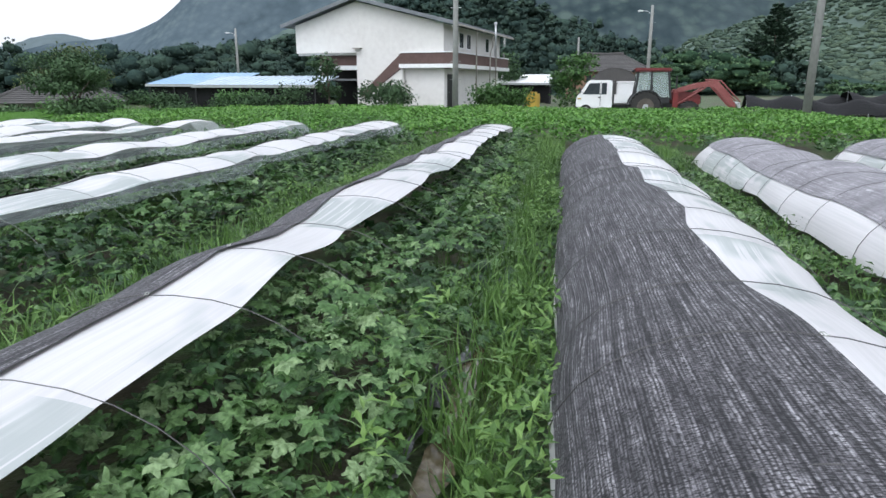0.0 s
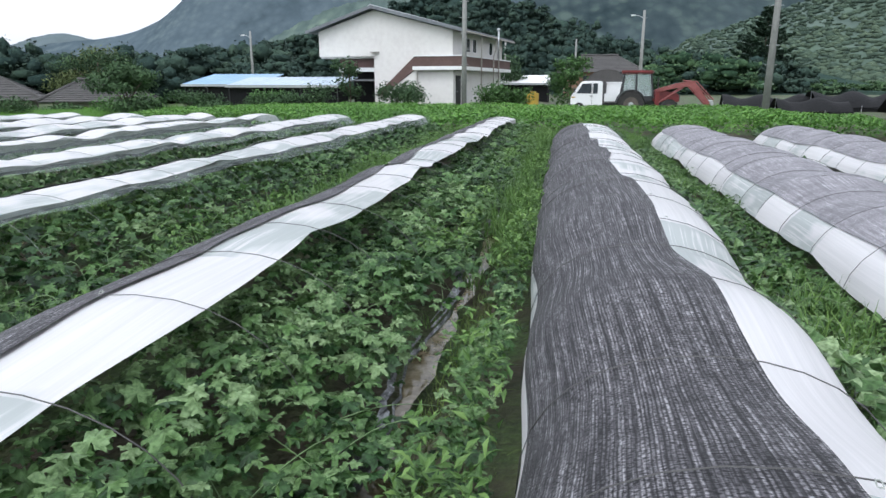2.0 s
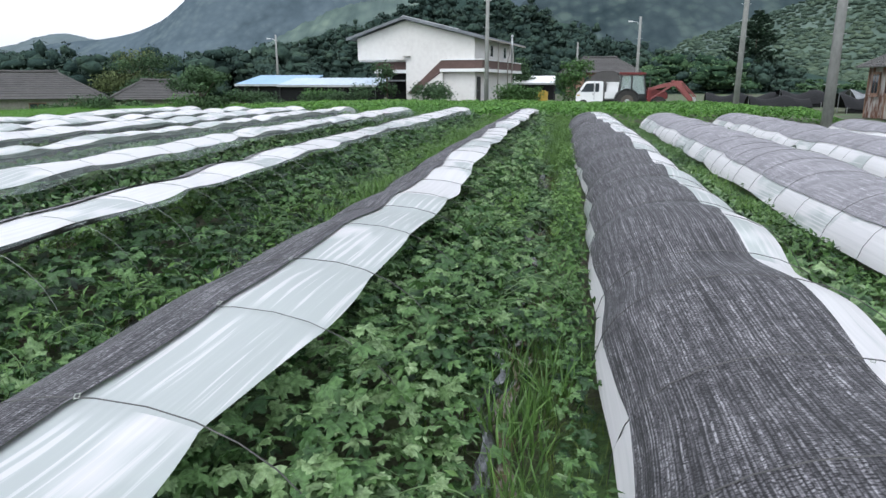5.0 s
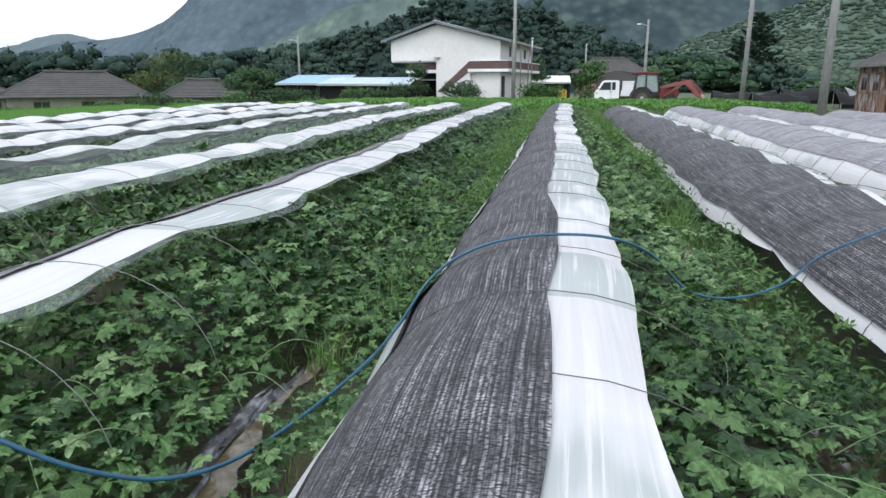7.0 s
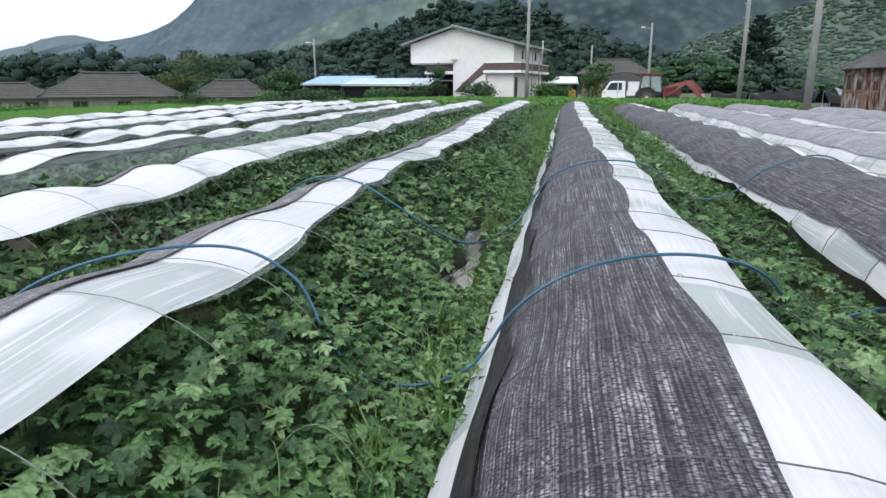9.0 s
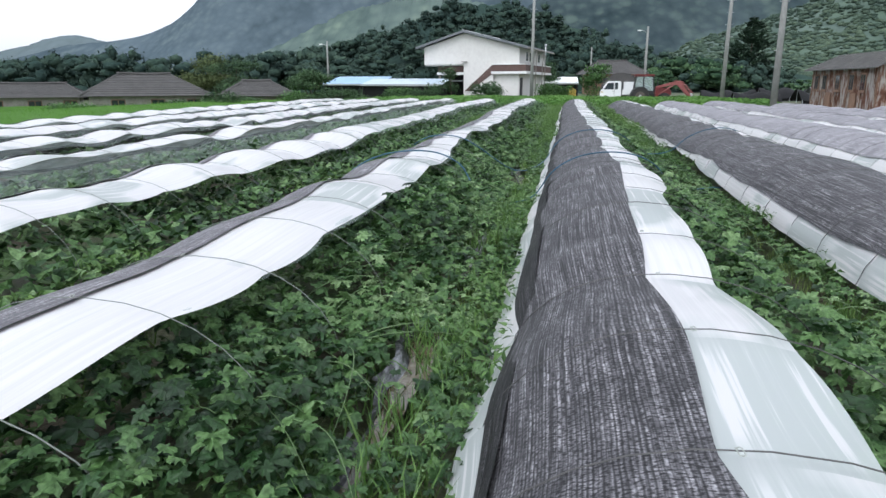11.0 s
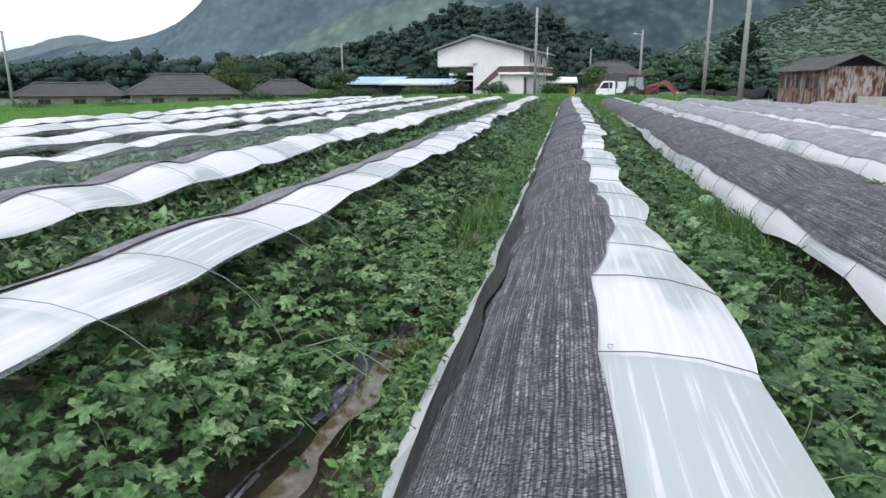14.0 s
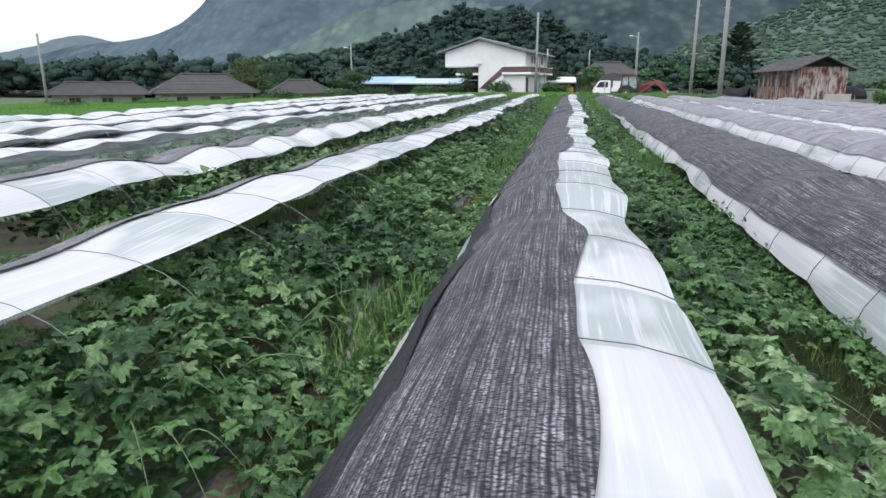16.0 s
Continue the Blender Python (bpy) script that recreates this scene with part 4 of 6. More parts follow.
tunnel(3, -5.35, [(-50, 0.2), (20, 0.2)], [(-50, 0.74), (-27, 0.74), (-24, 0.69), (-15, 0.71), (-13, 0.67), (-8, 0.64), (2, 0.65), (20, 0.67)], [(-50, 0.15), (20, 0.15)], [(-50, 0.53), (-28, 0.52), (-24, 0.43), (-15, 0.38), (20, 0.35)],
       "milky white film tunnel with billowing edges", sag=0.13, fine=0.1, net=M_NETMID, skirt=[(-50, 0.0), (-18, 0.0), (-6, 0.07), (20, 0.13)])
tunnel(4, -7.9, [(-50, 0.2), (20, 0.2)], [(-50, 0.60), (20, 0.62)], [(-50, 0.15), (20, 0.15)], [(-50, 0.46), (-20, 0.42), (-6, 0.36), (20, 0.34)], "white film tunnel with a clear film skirt", sag=0.14, fine=0.12, n=20, net=M_NETMID, skirt=[(-50, 0.26), (20, 0.22)])
for i, x in enumerate((-10.5, -13.1, -15.75)):
    tunnel(5 + i, x, [(-50, 0.2), (20, 0.2)], [(-50, 0.68), (20, 0.68)], [(-50, 0.12), (20, 0.12)], [(-50, 0.45), (-12, 0.42), (20, 0.38)], "white film tunnel with a dark net strip", fine=0.14, net=M_NETMID, sag=0.14, n=18, skirt=[(-50, 0.06), (20, 0.08)])
tunnel(10, 5.5, [(-50, 0.08), (20, 0.08)], [(-50, 0.88), (20, 0.88)], [(-50, 0.24), (-8, 0.22), (20, 0.26)], [(-50, 0.86), (20, 0.62)], "low tunnel under grey shade net with a white film skirt", net=M_NETPALE, sag=0.10, end=14.2, fine=0.12, n=20)
for i, x in enumerate((8.2, 10.9, 13.6)):
    tunnel(11 + i, x, [(-50, 0.10), (20, 0.10)], [(-50, 0.88), (20, 0.88)], [(-50, 0.28 - 0.01 * i), (-10, 0.27), (20, 0.22)], [(-50, 0.86), (20, 0.80)], "low tunnel wholly under grey shade net", net=M_NETPALE, sag=0.10, end=14.0 - i * 4, fine=0.16, n=18)

# ---- plants between the rows ----
A_ROW = ROWS_X.index(0.07)
# stretches (middle, half length) where the leaves leave a furrow open
OPEN_FURROW = {A_ROW: ((2.2, 1.3), (-0.8, 1.4), (-10.2, 1.2), (-5.2, 0.5)), A_ROW - 1: ((-15.6, 1.4), (-21.5, 0.7), (-26.6, 0.8), (-32.8, 1.2), (-37.0, 0.8)), A_ROW - 2: ((-20.0, 0.8), (-8.0, 1.0))}


def bed(i, xl, xr, dens, leaf, size, y0=-41.0, y1=18.5, name="watermelon_vines"):
    """Watermelon vines that spill out from under a row, a furrow beside them, and low weeds on its far bank."""
    rng = np.random.RandomState(300 + i)
    w = xr - xl
    n = int((y1 - y0) * (w - 0.92) * dens)
    x = rng.uniform(0.0, w - 0.92, n)
    y = rng.uniform(y0, y1, n)
    fur = 1.36 + 0.06 * vnoise(y, y * 0, 2.1, 60 + i)
    gap = np.abs(x - fur) < 0.20 + 0.07 * vnoise(y, x * 0, 0.9, 61 + i)
    wet = vnoise(y, y * 0, 1.9, 62 + i) > 0.5
    for c, r in OPEN_FURROW.get(i, ()):
        wet |= np.abs(y - c) < r * (1 + 0.3 * vnoise(x * 3, y, 0.7, 69))
    thin = (vnoise(x * 2.2, y, 0.8, 63 + i) + 0.3 * rng.rand(n) < -0.88) & (x > 1.0)
    keep = ~(gap & wet & (rng.rand(n) < 0.95)) & ~thin
    x, y, fur = x[keep], y[keep], fur[keep]
    n = len(x)
    bank = x > fur
    hump = np.where(bank, 0.13, (0.42 + 0.15 * (1 - smoothstep(0.55, 0.95, x))) * (1 - 0.62 * smoothstep(0.7, 1.3, x)))
    top = hump * (1 + 0.45 * vnoise(x, y, 0.5, 64 + i) + 0.3 * vnoise(x, y, 1.7, 65 + i))
    # beneath the film the leaves keep clear of the hoops
    top = np.where(x < (0.66 if i % 40 in (A_ROW, A_ROW - 1) else 0.80), np.minimum(top, (0.56 if i % 40 in (A_ROW, A_ROW - 1) else 0.48) * np.sqrt(np.clip(1 - (x / 0.93) ** 2, 0, 1))), top)
    level = rng.beta(3.2, 1.3, n)
    z = 0.04 + np.maximum(top, 0.03) * level
    rot = rotations(rng.uniform(0, 2 * np.pi, n), rng.normal(0.05, 0.36, n), rng.normal(0, 0.34, n))
    sz = size * rng.uniform(0.55, 1.25, n) * np.where(bank, 0.75, 1)
    # the bed follows the rows on both sides
    side = np.clip(x / w, 0, 1)
    x = x + np.interp(y, *STRAY.get(xl, ([0.0], [0.0]))) * (1 - side) + np.interp(y, *STRAY.get(xr, ([0.0], [0.0]))) * side
    at = np.stack([x + xl, y, z], -1)
    # leaves down in the shade are cut more plainly
    kind = rng.randint(0, len(leaf), n)
    shapes = [((level > 0.6) & (kind == k), shape) for k, shape in enumerate(leaf)]
    for pick, shape in shapes + [(level <= 0.6, MELON_MID if leaf is MELON_LEAVES else MELON_FAR)]:
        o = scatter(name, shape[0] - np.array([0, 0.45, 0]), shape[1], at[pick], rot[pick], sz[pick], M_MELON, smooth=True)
        tagged(o, "sprawling green watermelon vines with deeply lobed leaves", "watermelon vines", kind="stuff")


def blades(name, xs, ys, zs, hs, seed, mat, label, category, lean=0.35):
    rng = np.random.RandomState(seed)
    n = len(xs)
    rot = rotations(rng.uniform(0, 2 * np.pi, n), rng.normal(0, lean, n), rng.normal(0, 0.2, n))
    o = scatter(name, BLADE[0], BLADE[1], np.stack([xs, ys, zs], -1), rot, hs, mat)
    return tagged(o, label, category, kind="stuff")


def weeds(i, xl, n, y0=-45.0, y1=20.0, strength=1.0, spread=0.16, middle=1.5):
    """Tufts of grass along the furrow and its bank, thicker in some stretches."""
    rng = np.random.RandomState(500 + i)
    t = n // 14
    ty = rng.uniform(y0, y1, t)
    tx = xl + middle + rng.normal(0, spread, t)
    lush = vnoise(ty, ty * 0, 3.1, 70 + i) + 0.9 * smoothstep(1, 6, ty) + (0.35 * smoothstep(-32, -24, ty) if i == A_ROW - 1 else 0.0)
    ok = lush > rng.uniform(-0.5, 0.7, t)
    tx, ty, lush = tx[ok], ty[ok], lush[ok]
    x = np.repeat(tx, 14) + rng.normal(0, 0.05, len(tx) * 14)
    y = np.repeat(ty, 14) + rng.normal(0, 0.05, len(tx) * 14)
    h = np.repeat(0.20 + 0.16 * np.clip(lush, 0, 1.3), 14) * rng.uniform(0.5, 1.2, len(x)) * strength
    return blades("grass", x, y, np.full(len(x), 0.0), h, 700 + i, M_GRASS, "bright green weed grass along the furrow", "grass")


def moss(i, xl, n):
    """Short mossy weeds on the furrow's bank."""
    rng = np.random.RandomState(540 + i)
    y = rng.uniform(-45, 18, n)
    x = xl + 1.36 + 0.06 * vnoise(y, y * 0, 2.1, 60 + i) + 0.10 + np.abs(rng.normal(0, 0.22, n))
    keep = vnoise(x * 2, y, 0.9, 75 + i) > rng.uniform(-0.6, 0.3, n)
    x, y = x[keep], y[keep]
    return blades("moss", x, y, np.full(len(x), 0.0), rng.uniform(0.06, 0.17, len(x)), 760 + i, M_MOSS, "short yellow-green mossy weeds on the furrow bank", "moss", 0.6)


def bank_weeds(i, xl, xr, n, start=1.15, mat=M_WEED, y0=-45.0, high=0.20):
    """Low bright weeds in patches over the furrow's far bank, up to the next row's foot."""
    rng = np.random.RandomState(580 + i)
    y = rng.uniform(y0, 18, n)
    x = rng.uniform(xl + start, xr - 0.78, n)
    keep = vnoise(x * 1.4, y, 1.1, 77 + i) + 0.25 * vnoise(x, y, 4.0, 78 + i) > rng.uniform(-0.45, 0.25, n)
    keep &= np.abs(x - xl - 1.36 - 0.06 * vnoise(y, y * 0, 2.1, 60 + i)) > 0.17
    x, y = x[keep], y[keep]
    m = len(x)
    z = 0.05 + (high + 0.10 * vnoise(x, y, 0.6, 79 + i)) * rng.beta(2.5, 1.2, m)
    rot = rotations(rng.uniform(0, 6.28, m), rng.normal(0.3, 0.45, m), rng.normal(0, 0.4, m))
    o = scatter("weeds", OVAL_LEAF[0] * np.array([0.5, 1, 1]) - np.array([0, 0.45, 0]), OVAL_LEAF[1], np.stack([x, y, z], -1), rot, rng.uniform(0.05, 0.11, m), mat)
    return tagged(o, "low bright green weeds on the bank of a furrow", "weeds", kind="stuff")


for i, (a, b) in enumerate(zip(ROWS_X[:-1], ROWS_X[1:])):
    if i in (A_ROW - 1, A_ROW):
        far = -9.0 if i < A_ROW else 4.0
        bed(i, a, b, 300, MELON_LEAVES, 0.14, y0=-40.0, y1=far)
        bed(i + 40, a, b, 170, (MELON_MID,), 0.16, y0=far)
        bank_weeds(i, a, b, 16000)
        bank_weeds(i, a, b, 11000, 0.80, M_GRASS, -12.0 if i < A_ROW else -6.0, 0.36)
        weeds(i, a, 20000)
        weeds(i, a, 6000, strength=0.8, spread=0.22, middle=1.0)
        moss(i, a, 22000)
    elif i in (A_ROW - 2, A_ROW + 1):
        bed(i, a, b, 215, (MELON_FAR,), 0.125, y0=-36.0)
        bank_weeds(i, a, b, 34000, 0.72, M_GRASS if i < A_ROW else M_WEED, -45.0, 0.23 if i < A_ROW else 0.17)
        weeds(i, a, 30000 if i < A_ROW else 12000, spread=0.34 if i < A_ROW else 0.16)
    elif i <= A_ROW + 3:
        bed(i, a, b, 60, (MELON_FAR,), 0.18, y0=-35.0)


def furrow(i, xl):
    """The wet furrow: standing muddy water with an uneven rim, beside a torn strip of mulch film."""
    ys = np.arange(-46, 18, 0.12)
    c = xl + 1.36 + 0.06 * vnoise(ys, ys * 0, 2.1, 60 + i)
    wl = np.clip(0.06 + 0.07 * vnoise(ys, ys * 0, 0.5, 66 + i) + 0.025 * vnoise(ys, ys * 0, 0.16, 67 + i), 0.008, 0.2)
    wr = np.clip(0.05 + 0.06 * vnoise(ys, ys * 0, 0.45, 68 + i) + 0.03 * vnoise(ys, ys * 0, 0.14, 69 + i), 0.008, 0.2)
    v = np.stack([np.stack([c - wl, ys, np.full_like(ys, 0.022)], -1), np.stack([c + wr, ys, np.full_like(ys, 0.022)], -1)], 1).reshape(-1, 3)
    k = np.arange(len(ys) - 1) * 2
    f = np.stack([k, k + 1, k + 3, k + 2], -1)
    o = raw("furrow_water", v, f, M_MUD, smooth=True)
    tagged(o, "muddy water standing in a narrow furrow", "puddle", kind="structure")
    # mulch film along the bed's edge, crumpled
    s = np.linspace(0, 1, 7)
    Y, S = np.meshgrid(ys, s, indexing="ij")
    X = c[:, None] - wl[:, None] - 0.09 + (0.10 + 0.03 * vnoise(ys, ys * 0, 0.8, 90 + i))[:, None] * S
    Z = 0.075 - 0.05 * S ** 2 + 0.018 * vnoise(X * 4, Y, 0.12, 67 + i) + 0.012 * vnoise(X * 9, Y, 0.3, 68 + i)
    n, m = X.shape
    idx = np.arange(n * m).reshape(n, m)
    f = np.stack([idx[:-1, :-1], idx[:-1, 1:], idx[1:, 1:], idx[1:, :-1]], -1).reshape(-1, 4)
    torn = vnoise(Y, S * 1.5, 0.9, 95 + i)[:-1, :-1].ravel() + 0.5 * vnoise(Y, S * 6, 0.25, 96 + i)[:-1, :-1].ravel() > -0.05
    o = raw("mulch_film", np.stack([X, Y, Z], -1).reshape(-1, 3), f[torn], M_MULCH, smooth=True)
    tagged(o, "crumpled black and silver mulch film beside a furrow", "mulch film")


for i in range(A_ROW - 2, A_ROW + 2):
    furrow(i, ROWS_X[i])


# ---- the leafy crop across the end of the field ----


def crop():
    rng = np.random.RandomState(900)
    n = 72000
    x = rng.uniform(-19, 15.5, n)
    y = 19.4 + 15.6 * rng.rand(n) ** 1.35
    front = 19.7 + 0.5 * vnoise(x, x * 0, 1.1, 80)
    right = 14.6 - 0.10 * (y - 20) + 0.5 * vnoise(y, y * 0, 1.5, 81)
    left = -17.5 + 0.06 * (y - 20)
    inside = np.minimum(np.minimum((y - front) / 0.7, (right - x) / 1.2), (x - left) / 1.2)
    ok = inside > 0
    x, y, inside = x[ok], y[ok], inside[ok]
    top = 0.60 * np.sqrt(np.clip(inside, 0, 1)) * (1 + 0.16 * vnoise(x, y, 0.55, 82) + 0.14 * vnoise(x, y, 1.9, 83))
    z = top * (1 - 0.5 * rng.rand(len(x)) ** 2.2) + 0.03
    rot = rotations(rng.uniform(0, 2 * np.pi, len(x)), rng.normal(0.1, 0.5, len(x)), rng.normal(0, 0.45, len(x)))
    o = scatter("bean_crop", OVAL_LEAF[0] - np.array([0, 0.45, 0]), OVAL_LEAF[1], np.stack([x, y, z], -1), rot, rng.uniform(0.09, 0.17, len(x)), M_CROP)
    tagged(o, "dense bright green leafy bean crop in full leaf", "bean crop", kind="stuff")


crop()


# ---- rice paddy beyond the rows ----


def paddy():
    rng = np.random.RandomState(910)
    n = 26000
    x = rng.uniform(-70, -18.6, n)
    y = rng.uniform(-26, 48, n)
    ok = (y < 46 + 0.2 * (x + 40)) & (y > -30)
    x, y = x[ok], y[ok]
    z = ground_z(x, y)
    blades("rice", x, y, z, rng.uniform(0.6, 0.95, len(x)), 911, M_RICE, "bright green paddy of young rice", "rice", 0.25)
    xs, ys = np.arange(-72, -18, 0.8), np.arange(-28, 48, 0.8)
    X, Y = np.meshgrid(xs, ys, indexing="ij")
    Z = ground_z(X, Y) + 0.55 + 0.06 * vnoise(X, Y, 1.3, 84)
    Z = np.where((X > -19.5) | (Y > 44), ground_z(X, Y) - 0.1, Z)
    n, m = X.shape
    idx = np.arange(n * m).reshape(n, m)
    f = np.stack([idx[:-1, :-1], idx[1:, :-1], idx[1:, 1:], idx[:-1, 1:]], -1).reshape(-1, 4)
    o = raw("rice", np.stack([X, Y, Z], -1).reshape(-1, 3), f, M_RICE_MASS, smooth=True)
    tagged(o, "thick even mass of young rice below its blade tips", "rice", kind="stuff")


M_RICE_MASS = simple("rice_mass", [(0.3, (0.04, 0.105, 0.014)), (0.7, (0.085, 0.19, 0.026))], 3.0, 0.8, bump_s=0.8, bump_d=0.1, fine=6)
for m in (M_RICE_MASS, M_RICE):
    m.node_tree.nodes["Principled BSDF"].inputs["Specular IOR Level"].default_value = 0.08
paddy()

# ---- trees and shrubs ----


def crown_points(rng, blobs, n):
    """Leaf places over the outsides of several overlapping lobes, thinner inside."""
    vol = np.array([b[3] * b[4] for b in blobs])
    pick = rng.choice(len(blobs), n, p=vol / vol.sum())
    d = rng.normal(size=(n, 3))
    d /= np.linalg.norm(d, axis=1)[:, None]
    r = rng.rand(n) ** 0.35
    c = np.array([b[:3] for b in blobs])[pick]
    ax = np.array([(b[3], b[3], b[4]) for b in blobs])[pick]
    return c + d * ax * r[:, None] * (1 + 0.22 * rng.normal(size=(n, 1)).clip(-1, 1)), d


def tree(name, at, height, spread, n, mat, label, seed, leaf=0.3, low=0.25, category="tree"):
    rng = np.random.RandomState(seed)
    t = thing(name, at, label, category)
    blobs = []
    for k in range(9):
        a = rng.uniform(0, 2 * np.pi)
        q = rng.uniform(0.1, 0.62) * spread
        hz = rng.uniform(low + 0.12, 0.86) * height
        s = spread * rng.uniform(0.32, 0.5) * (1.15 - 0.5 * hz / height)
        blobs.append((q * math.cos(a), q * math.sin(a), hz, s, s * rng.uniform(0.6, 0.95) * min(1.0, height / spread * 0.55)))
    blobs.append((0, 0, height * 0.8, spread * 0.4, height * 0.2))
    p, d = crown_points(rng, blobs, n)
    p[:, 2] = np.maximum(p[:, 2], 0.1)
    rot = rotations(rng.uniform(0, 2 * np.pi, n), rng.normal(0.3, 0.6, n), rng.normal(0, 0.6, n))
    scatter("crown", OVAL_LEAF[0] - np.array([0, 0.45, 0]), OVAL_LEAF[1], p, rot, leaf * rng.uniform(0.6, 1.3, n), mat, t, out=outward(d, 0.8, rot))
    trunk = tube([(0, 0, -0.1), (0.04 * spread, 0, height * 0.25), (-0.02 * spread, 0.03, height * 0.55), (0, 0, height * 0.8)], 0.1, 8, [0.045 * height * 0.5, 0.035 * height * 0.5, 0.02 * height * 0.5, 0.008 * height])
    part("trunk", trunk, M_BARK, t, smooth=True)
    for k in range(5):
        b = blobs[k]
        part("limb", tube([(0, 0, height * 0.3), (b[0] * 0.5, b[1] * 0.5, (b[2] + height * 0.3) / 2 + 0.1), b[:3]], 0.03, 5, [0.012 * height, 0.009 * height, 0.003 * height]), M_BARK, t)
    return t


def shrub(at, height, spread, n, mat, label, seed, leaf=0.2, name="shrub"):
    rng = np.random.RandomState(seed)
    t = thing(name, at, label, "shrub")
    blobs = [(rng.uniform(-0.5, 0.5) * spread, rng.uniform(-0.3, 0.3) * spread, height * rng.uniform(0.3, 0.7), spread * 0.45, height * 0.36) for _ in range(7)]
    p, d = crown_points(rng, blobs, n)
    p[:, 2] = np.clip(p[:, 2], 0.03, None)
    rot = rotations(rng.uniform(0, 2 * np.pi, n), rng.normal(0.2, 0.6, n), rng.normal(0, 0.6, n))
    scatter("foliage", OVAL_LEAF[0] - np.array([0, 0.45, 0]), OVAL_LEAF[1], p, rot, leaf * rng.uniform(0.6, 1.3, n), mat, t, out=outward(d, 0.8, rot))
    for k in range(4):
        b = blobs[k]
        part("stem", tube([(0.1 * k - 0.15, 0, -0.05), (b[0] * 0.5, b[1] * 0.5, b[2] * 0.6), b[:3]], 0.02, 5, [0.03, 0.02, 0.008]), M_BARK, t)
    return t


def gz(x, y):
    return float(ground_z(x, y))


def conifer(at, height, spread, seed):
    """A tall dark fir: tiers of drooping, up-curved boughs with ragged gaps."""
    rng = np.random.RandomState(seed)
    t = thing("fir_tree", at, "tall dark green fir with ragged tiers of boughs", "fir tree")
    part("trunk", tube([(0, 0, 0), (0, 0, height * 0.5), (0, 0, height)], 0.2, 8, [0.3, 0.18, 0.03]), M_BARK, t, smooth=True)
    P = []
    tiers = 21
    for k in range(tiers * 9):
        u = ((k // 9 + rng.uniform(-0.2, 0.2)) / tiers) ** 0.92 if k >= 9 else 0.0
        z = height * (0.05 + 0.94 * max(u, 0.0))
        L = spread * (1 - max(u, 0.0)) ** 0.85 * rng.uniform(0.62, 1.12) + 0.2
        a = rng.uniform(0, 2 * np.pi)
        m = int(30 + 110 * L / spread)
        s = np.sqrt(rng.rand(m))
        side = rng.normal(0, 0.075, m) * L * (1.05 - s)
        x, y = math.cos(a) * L * s - math.sin(a) * side, math.sin(a) * L * s + math.cos(a) * side
        P.append(np.stack([x, y, z + L * (0.40 * s ** 2 - 0.22 * s) + rng.normal(0, 0.06, m)], -1))
    P = np.vstack(P)
    n = len(P)
    rot = rotations(rng.uniform(0, 2 * np.pi, n), rng.normal(0.3, 0.5, n), rng.normal(0, 0.5, n))
    scatter("needles", TUFT[0], TUFT[1], P, rot, rng.uniform(0.35, 0.8, n), M_FIR, t)
    return t


def woodland(name, places, leaf, per, mats, seed, label):
    """A belt of trees too far off to count: uneven clumped crowns with sprays of leaves on every place (x, y, z of the foot, height, spread)."""
    rng = np.random.RandomState(seed)
    P, S, C, Q, D = [], [], [], [], []
    for x, y, z, h, s in places:
        blobs = []
        for _ in range(9):
            q = rng.uniform(0.15, 0.80)
            blobs.append((rng.normal(0, 0.26) * s, rng.normal(0, 0.26) * s, h * q, s * rng.uniform(0.18, 0.36) * (1.15 - 0.35 * q), h * rng.uniform(0.10, 0.18)))
        p, d = crown_points(rng, blobs, per)
        P.append(p + np.array([x, y, z]))
        D.append(d)
        S.append(np.full(per, leaf) * rng.uniform(0.5, 1.5, per))
        C += [(b[0] + x, b[1] + y, b[2] + z) for b in blobs]
        Q += [(b[3], b[3], b[4]) for b in blobs]
    P, S = np.vstack(P), np.concatenate(S)
    n = len(P)
    rot = rotations(rng.uniform(0, 2 * np.pi, n), rng.normal(0.5, 0.6, n), rng.normal(0, 0.6, n))
    for o in (scatter(name, TUFT[0], TUFT[1], P, rot, S, mats[0], out=outward(np.vstack(D) * 0.55 + np.array([0, 0, 0.6]), 0.25, rot)), lumps(name, np.array(C), np.array(Q) * 0.78, mats[1], seed + 500)):
        tagged(o, label, "woods", kind="stuff")


def hill_z(x, y):
    kx = [-130, -90, -66, -52, -40, -31, -16, -7, 0, 8, 16, 26, 60]
    kz = [3, 9, 11, 15, 21, 23.5, 23, 20, 17, 13, 9.5, 7, 4]
    return np.interp(x, kx, kz) * np.clip((y - 90) / 75, 0, 1) ** 1.1


rng = np.random.RandomState(77)
belt = []
for k in range(110):
    x, y = rng.uniform(-175, -50), rng.uniform(92, 125)
    belt.append((x, y, gz(x, y), rng.uniform(8.2, 12.0), rng.uniform(7, 11)))
woodland("woodland", belt, 0.46, 520, (M_WOOD_FAR, M_WOODMASS), 78, "dark belt of mixed trees across the valley")
hillwood = []
for k in range(330):
    x, y = rng.uniform(-95, 45), 96 + 66 * rng.rand() ** 0.8
    hillwood.append((x, y, float(hill_z(x, y)) - 2.5, rng.uniform(4, 7.5), rng.uniform(4, 6.5)))
woodland("woodland", hillwood, 0.46, 350, (M_WOOD_FAR, M_WOODMASS), 79, "dark wooded slope behind the houses")
right = []
for k in range(34):
    x, y = rng.uniform(9, 28), rng.uniform(95, 150)
    right.append((x, y, 0.5, rng.uniform(3.0, 5.5), rng.uniform(5, 8)))
